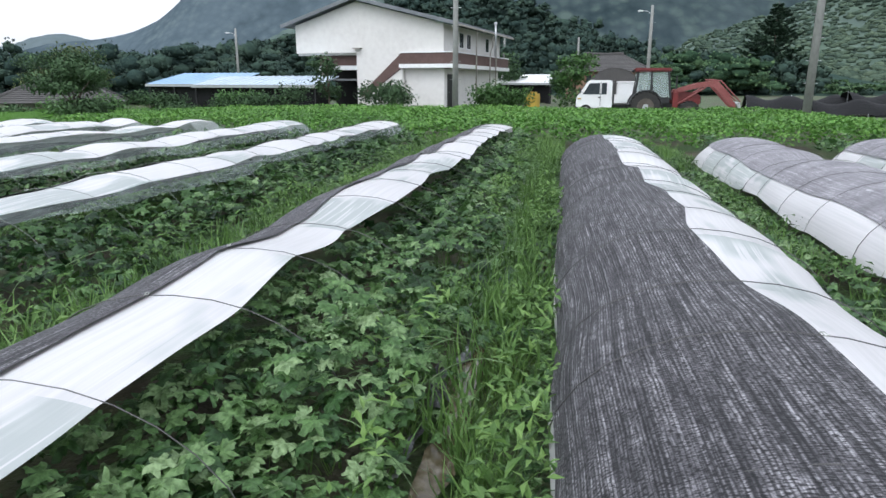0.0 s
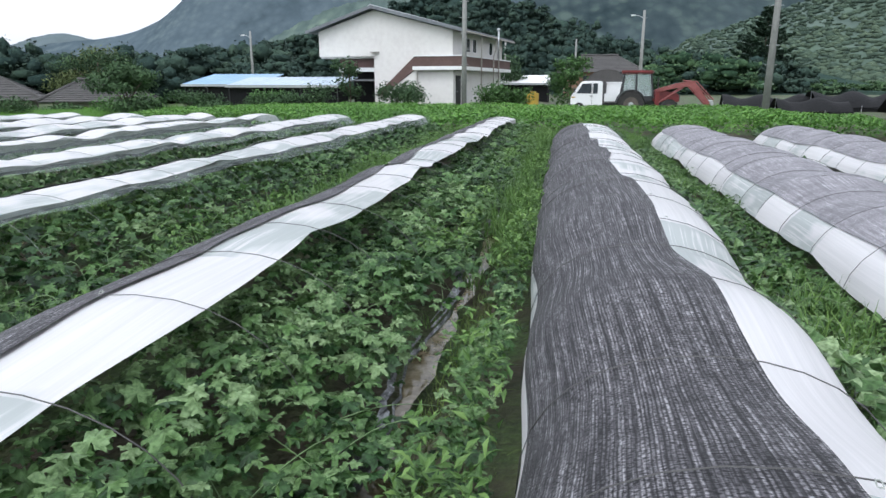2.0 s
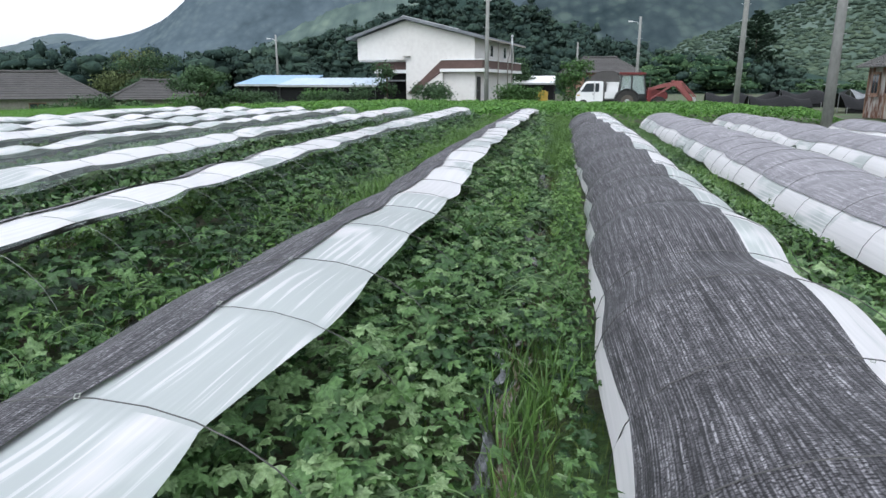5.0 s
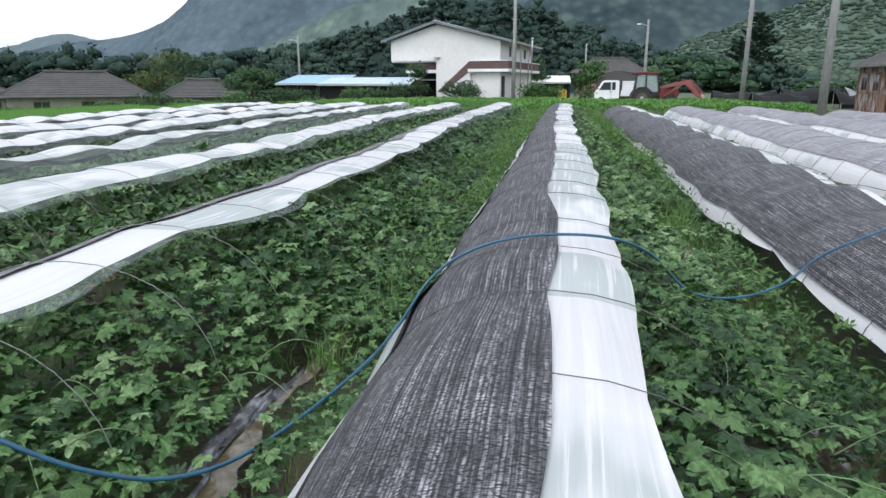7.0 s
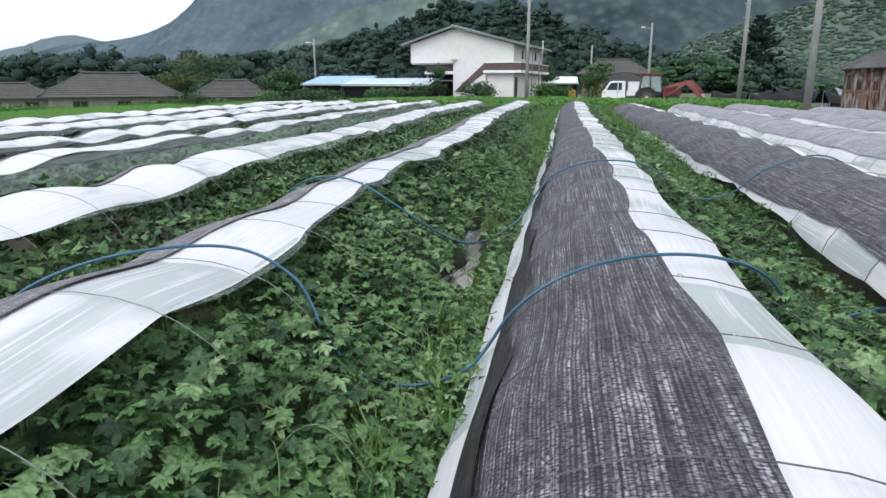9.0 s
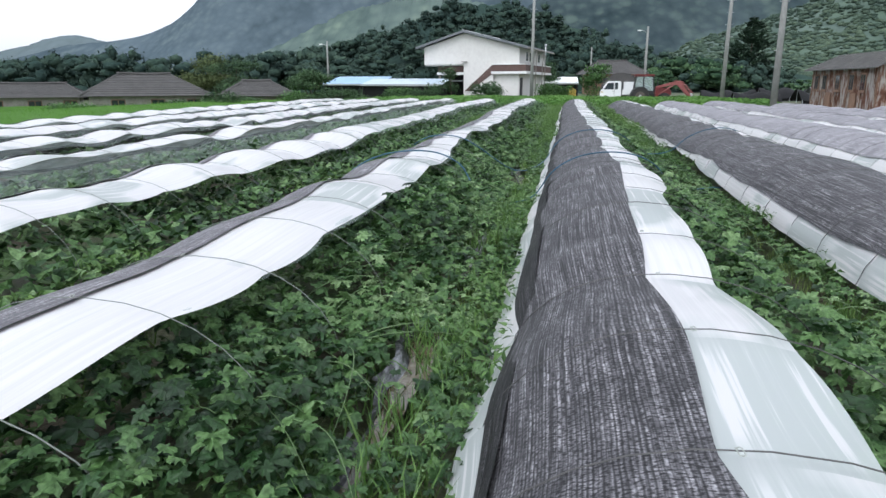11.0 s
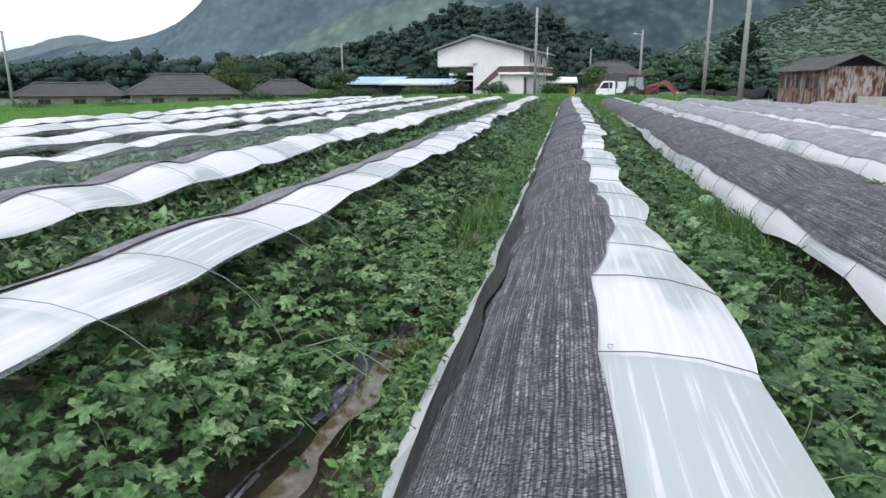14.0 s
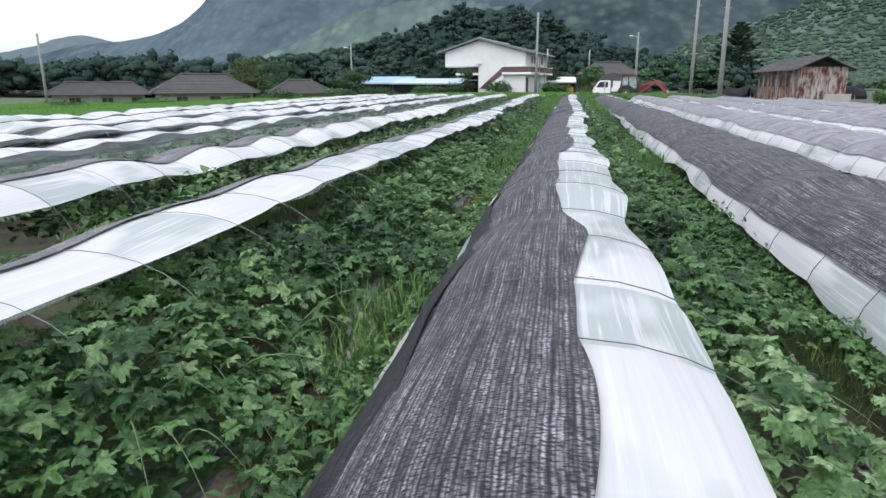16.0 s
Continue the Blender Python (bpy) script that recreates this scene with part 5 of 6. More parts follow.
for x, y, h, s in ((18.6, 116, 7.8, 6.0), (22.4, 115, 9.6, 7.0), (25.6, 118, 8.6, 6.5), (20.4, 121, 7.5, 6.5)):
    right.append((x, y, 0.3, h, s))
for k in range(30):
    x, y = rng.uniform(33, 85), rng.uniform(95, 150)
    right.append((x, y, 0.2, rng.uniform(1.2, 2.8), rng.uniform(3, 6)))
woodland("woodland", right, 0.42, 340, (M_TREE, M_TREEMASS), 80, "green trees at the foot of the mountain")
crowns(GREEN_SLOPE, 10000, 1.15, M_MTCROWN, "pale green crowns of trees over a steep mountainside", 85)
conifer((40.2, 138, 0), 16.6, 9.6, 81)
tree("broadleaf_tree", (-24.5, 32.5, gz(-24.5, 32.5)), 3.7, 3.0, 5720, M_TREE, "low spreading dark green tree beside the field", 82, 0.20, 0.1)
tree("broadleaf_tree", (-44, 56, gz(-44, 56)), 6.0, 5.0, 5720, M_TREE, "broad green tree among the houses", 84, 0.25, 0.1)
tree("broadleaf_tree", (-58, 75, gz(-58, 75)), 8.0, 7.5, 6600, M_OLIVE, "wide olive green tree behind tiled roofs", 85, 0.33, 0.1)
tree("broadleaf_tree", (-12.0, 38.3, 0.2), 3.3, 1.5, 1440, M_TREE, "small dark tree against the house wall", 86, 0.18, 0.1)
shrub((-8.3, 38.0, 0.2), 1.7, 2.1, 2720, M_TREE, "rounded dark green shrub with broad leaves", 87, 0.17)
shrub((-2.6, 39.6, 0.1), 1.9, 1.6, 2080, M_SHRUB, "loose pale green shrub beside the house", 88, 0.17)
shrub((-0.9, 40.4, 0.1), 1.8, 1.4, 1600, M_SHRUB, "loose pale green shrub beside the house", 89, 0.17)
tree("broadleaf_tree", (2.6, 49, 0.0), 3.9, 2.3, 2600, M_SHRUB, "bushy pale green tree behind a truck", 90, 0.22, 0.05)
tree("broadleaf_tree", (-3.0, 60, 0.2), 4.4, 2.6, 1440, M_TREE, "rounded tree behind the house", 91, 0.30, 0.1)
for k, (x, y, h, s) in enumerate([(-17, 36.5, 1.3, 2.0), (-22, 37, 1.2, 2.4), (-27, 35, 1.6, 2.4), (-34, 33, 1.6, 2.6), (-20, 33, 0.9, 1.8)]):
    shrub((x, y, gz(x, y)), h, s, 1440, M_TREE if k % 2 else M_SHRUB, "low tangled brush at the field's edge", 92 + k, 0.17, "brush")
for k, (x, y, h, s) in enumerate([(24.5, 17, 1.3, 1.6), (27, 20, 1.5, 2.0), (23, 13.5, 1.0, 1.4)]):
    shrub((x, y, gz(x, y)), h, s, 1440, M_SHRUB, "pale green weeds beside an old shed", 100 + k, 0.15, "brush")
for k, (x, y, h, s) in enumerate([(-46, 27, 1.3, 2.6), (-33, 38, 1.1, 2.4), (-37, 38, 0.9, 2.6), (-43, 39, 1.0, 2.6), (-30, 43, 1.8, 2.4), (-60, 30, 1.2, 3.0), (-52, 36, 0.9, 3.0)]):
    shrub((x, y, gz(x, y)), h, s, 900, M_TREE if k % 2 else M_SHRUB, "rank green bushes beside the paddy", 110 + k, 0.2, "brush")
for k, (x, y, h, s) in enumerate([(-13.5, 35.6, 1.6, 1.5), (-15.2, 35.6, 1.2, 1.6), (-17.2, 35.9, 1.0, 1.5), (-22.6, 38.2, 1.2, 1.7), (-25, 40, 1.3, 2.0)]):
    shrub((x, y, 0.2), h, s, 1000, M_TREE, "dark scrub before a low blue-roofed shed", 120 + k, 0.16, "brush")


def vine_stems(i, xl, count, seed):
    """Bare runners that arch over the leaves and trail into the furrow, with curled tendrils."""
    rng = np.random.RandomState(seed)
    V, F, off = [], [], 0
    for _ in range(count):
        x, y, a = xl + rng.uniform(0.25, 1.15), rng.uniform(-44, 16), rng.uniform(-0.9, 0.9)
        L = rng.uniform(0.5, 1.3)
        s = np.linspace(0, 1, 9)
        bend = a + rng.normal(0, 0.7) * s
        px = x + np.cumsum(np.cos(bend)) / 9 * L * 0.7
        py = y + np.cumsum(np.sin(bend)) / 9 * L
        pz = 0.12 + 0.24 * np.sin(np.pi * (0.15 + 0.8 * s)) * rng.uniform(0.6, 1.25)
        r = 0.0045 * (1.15 - 0.8 * s)
        for dx, dz in ((0, 1), (0.87, -0.5), (-0.87, -0.5)):
            V.append(np.stack([px + dx * r, py + 0.3 * dx * r, pz + dz * r], -1))
        for k in range(8):
            for q in range(3):
                b0, b1 = off + q * 9 + k, off + ((q + 1) % 3) * 9 + k
                F.append((b0, b1, b1 + 1, b0 + 1))
        off += 27
    o = raw("vine_stems", np.vstack(V), F, M_STEM, smooth=True)
    tagged(o, "thin pale green watermelon runners trailing over the leaves", "vine stems", kind="stuff")


for i in (A_ROW - 1, A_ROW, A_ROW + 1):
    vine_stems(i, ROWS_X[i], 260, 820 + i)

# ---- the two-storey house ----


def house():
    """Local u runs along the gable front, v back along the side."""
    h = thing("house", (-15.5, 42.3, 0.25), "white plastered two-storey house with brown bands and grey roof", "house", rz=-9)
    W, D = 10.2, 13.5
    wall_top = lambda u: 5.15 + (u / 4.4) * 1.35 if u < 4.4 else 6.5 - (u - 4.4) / (W - 4.4) * 1.45
    # upper storey, and the stair bay that comes down to the ground
    outline = [(0, 3.42), (4.35, 3.42), (4.35, 0), (7.55, 0), (7.55, 3.3), (W, 3.3), (W, wall_top(W)), (4.4, 6.5), (0, 5.15)]
    part("gable_wall", prism(outline, 0, 0.25, "y"), M_PLASTER, h)
    part("side_wall", boxed(W - 0.25, W, 0.25, D, 2.6, wall_top(W)), M_PLASTER, h)
    part("side_wall", boxed(0, 0.25, 0.25, D, 3.42, 5.15), M_PLASTER, h)
    part("back_wall", prism([(0, 3.42), (W, 3.42), (W, wall_top(W)), (4.4, 6.5), (0, 5.15)], D - 0.25, D, "y"), M_PLASTER, h)
    part("floor_slab", boxed(0.0, W, 0.25, D, 3.3, 3.42), M_PLASTER, h)
    # ground storey set back
    part("garage_wall", boxed(7.55, W - 0.05, 0.30, 0.55, 0, 2.45), M_PLASTER, h)
    part("lower_side_wall", boxed(W - 0.35, W - 0.1, 0.55, D, 0, 2.6), M_PLASTER, h)
    # near-black wall colour paints the shade under the overhang
    part("lower_wall", boxed(1.6, 4.35, 2.2, 2.45, 0, 3.3), M_DARK, h, "wall painted near-black for the shade under the upper floor")
    part("lower_back_wall", boxed(1.6, W - 0.4, D - 0.5, D - 0.3, 0, 3.3), M_PLASTER, h)
    part("lower_left_wall", boxed(1.6, 1.85, 2.45, D - 0.5, 0, 3.3), M_DARK, h)
    part("lintel", boxed(1.3, 4.35, 0.7, 0.95, 2.66, 3.38), M_BROWN, h, "brown painted band under the upper floor")
    part("lintel_ledge", boxed(1.2, 4.35, 0.6, 1.0, 2.38, 2.66), M_WHITEPAINT, h)
    part("canopy", boxed(2.3, 4.3, 0.6, 2.1, 1.72, 1.84), M_GREYCOVER, h, "small grey porch canopy")
    part("post", boxed(1.35, 1.5, 0.75, 0.9, 0, 2.4), M_WALLGREY, h)
    # stair parapet: a brown diagonal band, then along the front and round the side
    part("stair_parapet", prism([(4.5, 0.75), (5.1, 0.75), (7.75, 2.70), (7.75, 3.36), (7.45, 3.36)], -0.12, 0.0, "y"), M_BROWN, h, "brown diagonal stair parapet")
    part("stair_skirt", prism([(5.1, 0.0), (7.5, 0.0), (7.5, 2.48), (5.1, 0.74)], -0.06, 0.0, "y"), M_PLASTER, h)
    part("parapet", boxed(7.6, W + 0.72, -0.14, 0.02, 2.70, 3.36), M_BROWN, h)
    part("parapet", boxed(W + 0.58, W + 0.72, 0.02, D, 2.70, 3.36), M_BROWN, h)
    part("coping", boxed(7.4, W + 0.78, -0.19, 0.06, 3.36, 3.43), M_WHITEPAINT, h)
    part("coping", boxed(W + 0.54, W + 0.78, 0.06, D + 0.02, 3.36, 3.43), M_WHITEPAINT, h)
    part("ledge", boxed(7.35, W + 0.8, -0.22, 0.3, 2.46, 2.70), M_WHITEPAINT, h)
    part("ledge", boxed(W, W + 0.8, 0.3, D + 0.05, 2.46, 2.70), M_WHITEPAINT, h)
    # roof in two slopes with a deep eave
    rise = lambda u: 6.62 + (u - 4.4) * (0.307 if u < 4.4 else -0.25)
    for n, (u0, u1) in enumerate(((-0.75, 4.4), (4.4, W + 0.95))):
        part("roof_slope", prism([(u0, rise(u0)), (u1, rise(u1)), (u1, rise(u1) + 0.14), (u0, rise(u0) + 0.14)], -0.55, D + 0.5, "y"), M_ROOFGREY, h)
    part("ridge_cap", prism([(4.2, 6.73), (4.4, 6.83), (4.6, 6.74), (4.4, 6.77)], -0.58, D + 0.5, "y"), M_STEEL, h)
    for v in np.arange(0.1, D, 0.6):
        for u0, u1 in ((-0.75, 4.35), (4.45, W + 0.95)):
            part("roof_seam", prism([(u0, rise(u0) + 0.135), (u1, rise(u1) + 0.135), (u1, rise(u1) + 0.17), (u0, rise(u0) + 0.17)], v, v + 0.035, "y"), M_ROOFGREY, h)
    part("barge_board", prism([(-0.75, rise(-0.75) - 0.06), (4.4, 6.56), (4.4, 6.78), (-0.75, rise(-0.75) + 0.16)], -0.59, -0.55, "y"), M_ROOFGREY, h)
    part("barge_board", prism([(4.4, 6.56), (W + 0.95, rise(W + 0.95) - 0.06), (W + 0.95, rise(W + 0.95) + 0.16), (4.4, 6.78)], -0.59, -0.55, "y"), M_ROOFGREY, h)
    part("gutter", tube([(W + 0.98, -0.5, 4.93), (W + 0.98, D + 0.5, 4.93)], 0.06, 6), M_WALLGREY, h)
    # windows in the side wall
    for v in (3.0, 4.6, 9.2):
        w = part("window", boxed(W - 0.02, W + 0.03, v, v + 0.9, 3.72, 4.75), M_WHITEPAINT, h)
        part("pane", boxed(W + 0.03, W + 0.045, v + 0.07, v + 0.42, 3.79, 4.68), M_GLASS, w)
        part("pane", boxed(W + 0.03, W + 0.045, v + 0.48, v + 0.83, 3.79, 4.68), M_GLASS, w)
    d = part("door", boxed(W - 0.1, W - 0.04, 1.0, 2.0, 0, 2.1), M_BLACKPAINT, h, "dark metal door under the ledge")
    part("handle", cyl(W - 0.02, 1.12, 1.0, 0.03, 0.12, "y", 8), M_STEEL, d)
    # drain and flue pipes up the side
    for v, top, bend in ((4.0, 4.9, 0.0), (7.4, 4.9, 0.6), (9.0, 4.2, 0.0)):
        part("downpipe", tube([(W + 0.9, v, 0.3), (W + 0.9, v, 3.6), (W + 0.9, v + bend, 4.1), (W + 0.92, v + bend, top)], 0.05, 8), M_WALLGREY, h, smooth=True)
    part("flue", tube([(W + 1.05, 8.2, 3.4), (W + 1.05, 8.2, 5.6)], 0.07, 8), M_STEEL, h, "steel flue with a cap", smooth=True)
    part("flue_cap", cyl(W + 1.05, 8.2, 5.66, 0.13, 0.14, "z", 12, 0.1), M_STEEL, h)
    part("bracket", boxed(4.2, 4.75, -0.3, 0.0, 3.66, 3.72), M_WALLGREY, h)
    return h


house()


def low_shed(at, rz, L, D, h0, h1, roof, label, wall=M_DARK):
    """A low lean-to: a ribbed sloping roof on posts, with near-black walls that paint the shade inside."""
    t = thing("shed", at, label, "shed", rz=rz)
    part("wall", boxed(0.3, L - 0.3, D * 0.5, D * 0.5 + 0.1, 0, h0 * 1.1), wall, t)
    part("wall", boxed(0.35, 0.45, 0.2, D * 0.5, 0, h0 * 0.98), wall, t)
    # added near-black sheet stands in for the shade under the eave
    part("wall", boxed(L * 0.02, L - 0.05, 0.15, 0.2, 0, h0 - 0.04), M_BLACKNET, t, "near-black sheet added for the shade under the eave")
    part("side_sheet", boxed(L - 0.12, L - 0.05, 0.2, D * 0.5, 0, h0), M_BLACKNET, t)
    part("roof", prism([(-0.2, h0), (D, h1), (D, h1 + 0.08), (-0.2, h0 + 0.08)], 0, L, "x"), roof, t)
    for x in np.arange(0.1, L, 0.5):
        part("roof_rib", prism([(-0.2, h0 + 0.075), (D, h1 + 0.075), (D, h1 + 0.12), (-0.2, h0 + 0.12)], x, x + 0.06, "x"), roof, t)
    for x in (0.1, L / 3, 2 * L / 3, L - 0.2):
        part("post", boxed(x, x + 0.07, 0.0, 0.07, 0, h0), M_BLACKPAINT, t)
    part("fascia", boxed(0, L, -0.24, -0.2, h0 - 0.08, h0 + 0.1), M_STEEL, t)
    return t


low_shed((-21.9, 40.3, 0.2), -8, 9.0, 3.0, 1.40, 1.98, M_PALEROOF, "low open shed with a faded pale blue ribbed steel roof")
low_shed((-27.2, 43.3, 0.1), -8, 6.6, 4.0, 1.55, 2.35, M_BLUEROOF, "low barn with a blue ribbed steel roof")


def hip_house(at, rz, L, D, ridge_len, eave, ridge_h, label, base, wall=M_WALLGREY):
    """A single-storey farmhouse under a hipped tile roof, in courses."""
    t = thing("farmhouse", at, label, "farmhouse", "tiled farmhouses across the paddy", rz=rz)
    part("wall", boxed(-L / 2 + 0.9, L / 2 - 0.9, -D / 2 + 0.9, D / 2 - 0.9, base, eave + 0.1), wall, t)
    for s in (-0.28, 0.02, 0.3):
        w = part("window", boxed(L * s, L * s + 1.5, -D / 2 + 0.84, -D / 2 + 0.9, eave - 1.5, eave - 0.35), M_TIMBER, t)
        part("pane", boxed(L * s + 0.1, L * s + 0.7, -D / 2 + 0.82, -D / 2 + 0.84, eave - 1.4, eave - 0.45), M_GLASS, w)
        part("pane", boxed(L * s + 0.8, L * s + 1.4, -D / 2 + 0.82, -D / 2 + 0.84, eave - 1.4, eave - 0.45), M_GLASS, w)
    bm = bmesh.new()
    n = 12
    prev = None
    for k in range(n + 1):
        u = k / n
        hx, hy = (L / 2) * (1 - u) + (ridge_len / 2) * u, (D / 2) * (1 - u) + 0.05 * u
        z = eave + (ridge_h - eave) * u ** 0.9
        for dz in ((0.0, 0.06) if k < n else (0.0,)):
            ring = [bm.verts.new((x, y, z + dz)) for x, y in ((-hx, -hy), (hx, -hy), (hx, hy), (-hx, hy))]
            if prev:
                for j in range(4):
                    bm.faces.new((prev[j], prev[(j + 1) % 4], ring[(j + 1) % 4], ring[j]))
            prev = ring
    bm.faces.new(prev)
    part("roof", bm, M_TILE, t)
    part("ridge", tube([(-ridge_len / 2 - 0.2, 0, ridge_h + 0.15), (0, 0, ridge_h + 0.08), (ridge_len / 2 + 0.2, 0, ridge_h + 0.15)], 0.16, 6), M_TILE, t)
    for sx in (-1, 1):
        for sy in (-1, 1):
            part("hip_ridge", tube([(sx * ridge_len / 2, 0, ridge_h + 0.05), (sx * L / 2, sy * D / 2, eave + 0.14)], 0.12, 6), M_TILE, t)
    return t


hip_house((-50.2, 45.0, 0), 37, 14.0, 8.0, 5.5, 0.35, 2.8, "low grey farmhouse under a hipped tile roof", -2.0)
hip_house((-36.4, 46.0, 0), 30, 8.5, 6.5, 3.0, 0.35, 2.0, "small farmhouse under a brown-grey hipped roof", -1.6)
hip_house((-66.5, 45.0, 0), 34, 13.5, 7.5, 8.5, 0.1, 1.7, "long grey farmhouse under a low hipped roof", -2.0)
hip_house((6.5, 88.0, 0), 10, 10.0, 8.0, 4.5, 3.2, 5.3, "old farmhouse under a grey tiled roof with pale ridge ends", 0.0, M_TIMBER)
low_shed((-4.8, 58.0, 0.0), 2, 5.6, 4.0, 1.75, 2.5, M_WHITEPAINT, "low store with a white sheet roof")


def poly_shed(at, rz, L, w, h, mat, label):
    t = thing("arched_store", at, label, "greenhouse", rz=rz)
    a = np.linspace(0, math.pi, 15)
    out = [(-w / 2 * math.cos(q), h * math.sin(q) ** 0.85) for q in a]
    part("cover", prism(out, 0, L, "y"), mat, t, smooth=False)
    for y in np.arange(0, L + 0.1, 1.2):
        part("rib", tube([(-w / 2 * 1.01 * math.cos(q), y, h * 1.015 * math.sin(q) ** 0.85) for q in a], 0.03, 5), M_TILE, t)
    return t


poly_shed((5.9, 58.0, 0.1), -4, 9.0, 5.0, 2.9, M_TILE, "arched store covered in dark grey sheeting")


def covered_frame(at, rz, L, w, h, seed, grey):
    """A low frame under sagging black cover, a paler sheet over one end."""
    rng = np.random.RandomState(seed)
    t = thing("covered_frame", at, "low frame draped with sagging black and grey sheeting", "covered frame", "sheeted frames by the road", rz=rz)
    n, m = 26, 9
    X, S = np.meshgrid(np.linspace(0, L, n), np.linspace(0, 1, m), indexing="ij")
    Yv = (S - 0.5) * w
    Z = h * (1 - np.abs(2 * S - 1) ** 1.6 * 0.75) * (0.86 + 0.14 * np.cos(X * 2 * np.pi / 2.4)) + 0.05 * vnoise(X, Yv, 0.6, seed)
    idx = np.arange(n * m).reshape(n, m)
    f = np.stack([idx[:-1, :-1], idx[1:, :-1], idx[1:, 1:], idx[:-1, 1:]], -1).reshape(-1, 4)
    raw("cover", np.stack([X, Yv, Z], -1).reshape(-1, 3), f, M_GREYCOVER if grey else M_BLACKNET, t, smooth=True)
    part("side_sheet", boxed(0.05, L - 0.05, -w / 2 + 0.05, -w / 2 + 0.12, 0, h * 0.24), M_BLACKNET, t)
    for x in np.arange(0.1, L, 2.4):
        part("post", tube([(x, -w / 2 + 0.02, 0), (x, -w / 2 + 0.02, h * 0.3)], 0.025, 5), M_STEEL, t)
        part("post", tube([(x, 0, 0), (x, 0, h - 0.02)], 0.025, 5), M_STEEL, t)
    return t


for k, (x, y, L, w, h, g) in enumerate([(12.6, 43.0, 6.0, 3.2, 1.15, 0), (17.4, 41.0, 6.5, 3.4, 1.25, 0), (20.5, 36.5, 5.5, 3.0, 1.3, 1), (22.5, 32.5, 6.0, 3.0, 1.25, 0), (14.5, 38.0, 4.0, 2.4, 1.0, 0), (17.6, 30.5, 5.0, 2.6, 1.15, 0), (18.5, 26.5, 5.0, 2.6, 1.2, 1), (26, 45, 7.0, 3.5, 1.6, 0)]):
    covered_frame((x, y, gz(x, y)), -8 + 5 * (k % 3), L, w, h, 600 + k, g)


def rusty_shed():
    t = thing("shed", (17.0, 14.6, 0.12), "old shed of rusted corrugated sheet under a dark gabled roof", "shed", rz=1)
    L, W, H, R = 10.2, 3.5, 2.75, 3.5
    # corrugated walls in separate sheets
    def corrugated(x0, x1, y0, y1, z0, z1, side):
        bm = bmesh.new()
        length = (y1 - y0) if side == "x" else (x1 - x0)
        m = max(4, int(length / 0.038))
        prev = None
        for k in range(m + 1):
            s = length * k / m
            o = 0.012 * math.sin(2 * math.pi * s / 0.15)
            p = (x0 + o, y0 + s) if side == "x" else (x0 + s, y0 + o)
            a, b = bm.verts.new((*p, z0)), bm.verts.new((*p, z1))
            if prev:
                bm.faces.new((prev[0], a, b, prev[1]))
            prev = (a, b)
        bmesh.ops.solidify(bm, geom=bm.faces[:], thickness=0.01)
        return bm
    rng2 = random.Random(5)
    y = 0.0
    while y < L - 0.1:
        w = min(0.86, L - y)
        part("wall_sheet", corrugated(rng2.uniform(-0.02, 0.01), 0, y, y + w + 0.04, 0.02 + rng2.uniform(0, 0.05), H, "x"), M_RUST, t)
        y += w
    x = 0.0
    while x < W - 0.1:
        w = min(0.86, W - x)
        part("wall_sheet", corrugated(x, x + w + 0.04, rng2.uniform(-0.02, 0.01), 0, 0.02 + rng2.uniform(0, 0.05), H, "y"), M_RUST, t)
        x += w
    part("wall", boxed(W - 0.1, W, 0, L, 0, H), M_RUST, t)
    part("wall", boxed(0, W, L - 0.1, L, 0, H), M_RUST, t)
    # near-black panel paints the shade inside the open gable
    part("inner_gable", prism([(0.15, H), (W - 0.15, H), (W / 2, R - 0.05)], 0.3, 0.36, "y"), M_DARK, t, "near-black panel painted as the shade in the open gable")
    rr = lambda u: R - abs(u - W / 2) * (R - H + 0.05) / (W / 2)
    for u0, u1 in ((-0.5, W / 2), (W / 2, W + 0.5)):
        part("roof", prism([(u0, rr(u0)), (u1, rr(u1)), (u1, rr(u1) + 0.07), (u0, rr(u0) + 0.07)], -0.5, L + 0.4, "y"), M_ROOFDARK, t)
    for v in np.arange(-0.45, L + 0.3, 0.35):
        for u0, u1 in ((-0.5, W / 2), (W / 2, W + 0.5)):
            part("roof_rib", prism([(u0, rr(u0) + 0.06), (u1, rr(u1) + 0.06), (u1, rr(u1) + 0.11), (u0, rr(u0) + 0.11)], v, v + 0.09, "y"), M_ROOFDARK, t)
    for v in (1.5, 3.1, 5.2, 7.4, 8.8):
        w = part("window", boxed(-0.07, -0.02, v, v + 0.75, 1.15, 2.25), M_TIMBER, t, "small weathered timber window")
        part("pane", boxed(-0.085, -0.07, v + 0.09, v + 0.34, 1.25, 2.15), M_GLASS, w)
        part("pane", boxed(-0.085, -0.07, v + 0.42, v + 0.66, 1.25, 2.15), M_GLASS, w)
        part("window_sill", boxed(-0.12, -0.02, v - 0.05, v + 0.8, 1.08, 1.14), M_TIMBER, w)
    for v in (2.6, 6.5):
        d = part("door", boxed(-0.06, -0.02, v, v + 0.9, 0.05, 1.05), M_TIMBER, t, "low boarded timber hatch")
        for k in range(4):
            part("board", boxed(-0.075, -0.06, v + 0.02 + k * 0.22, v + 0.22 + k * 0.22, 0.06, 1.04), M_TIMBER, d)
    for v in np.arange(0, L, 2.0):
        part("batten", boxed(-0.06, -0.02, v, v + 0.07, 0, H), M_TIMBER, t)
    part("plinth", boxed(1.9, W + 0.3, -0.4, -0.15, 0, 0.75), M_BLOCK, t, "low cement block wall at the gable")
    return t


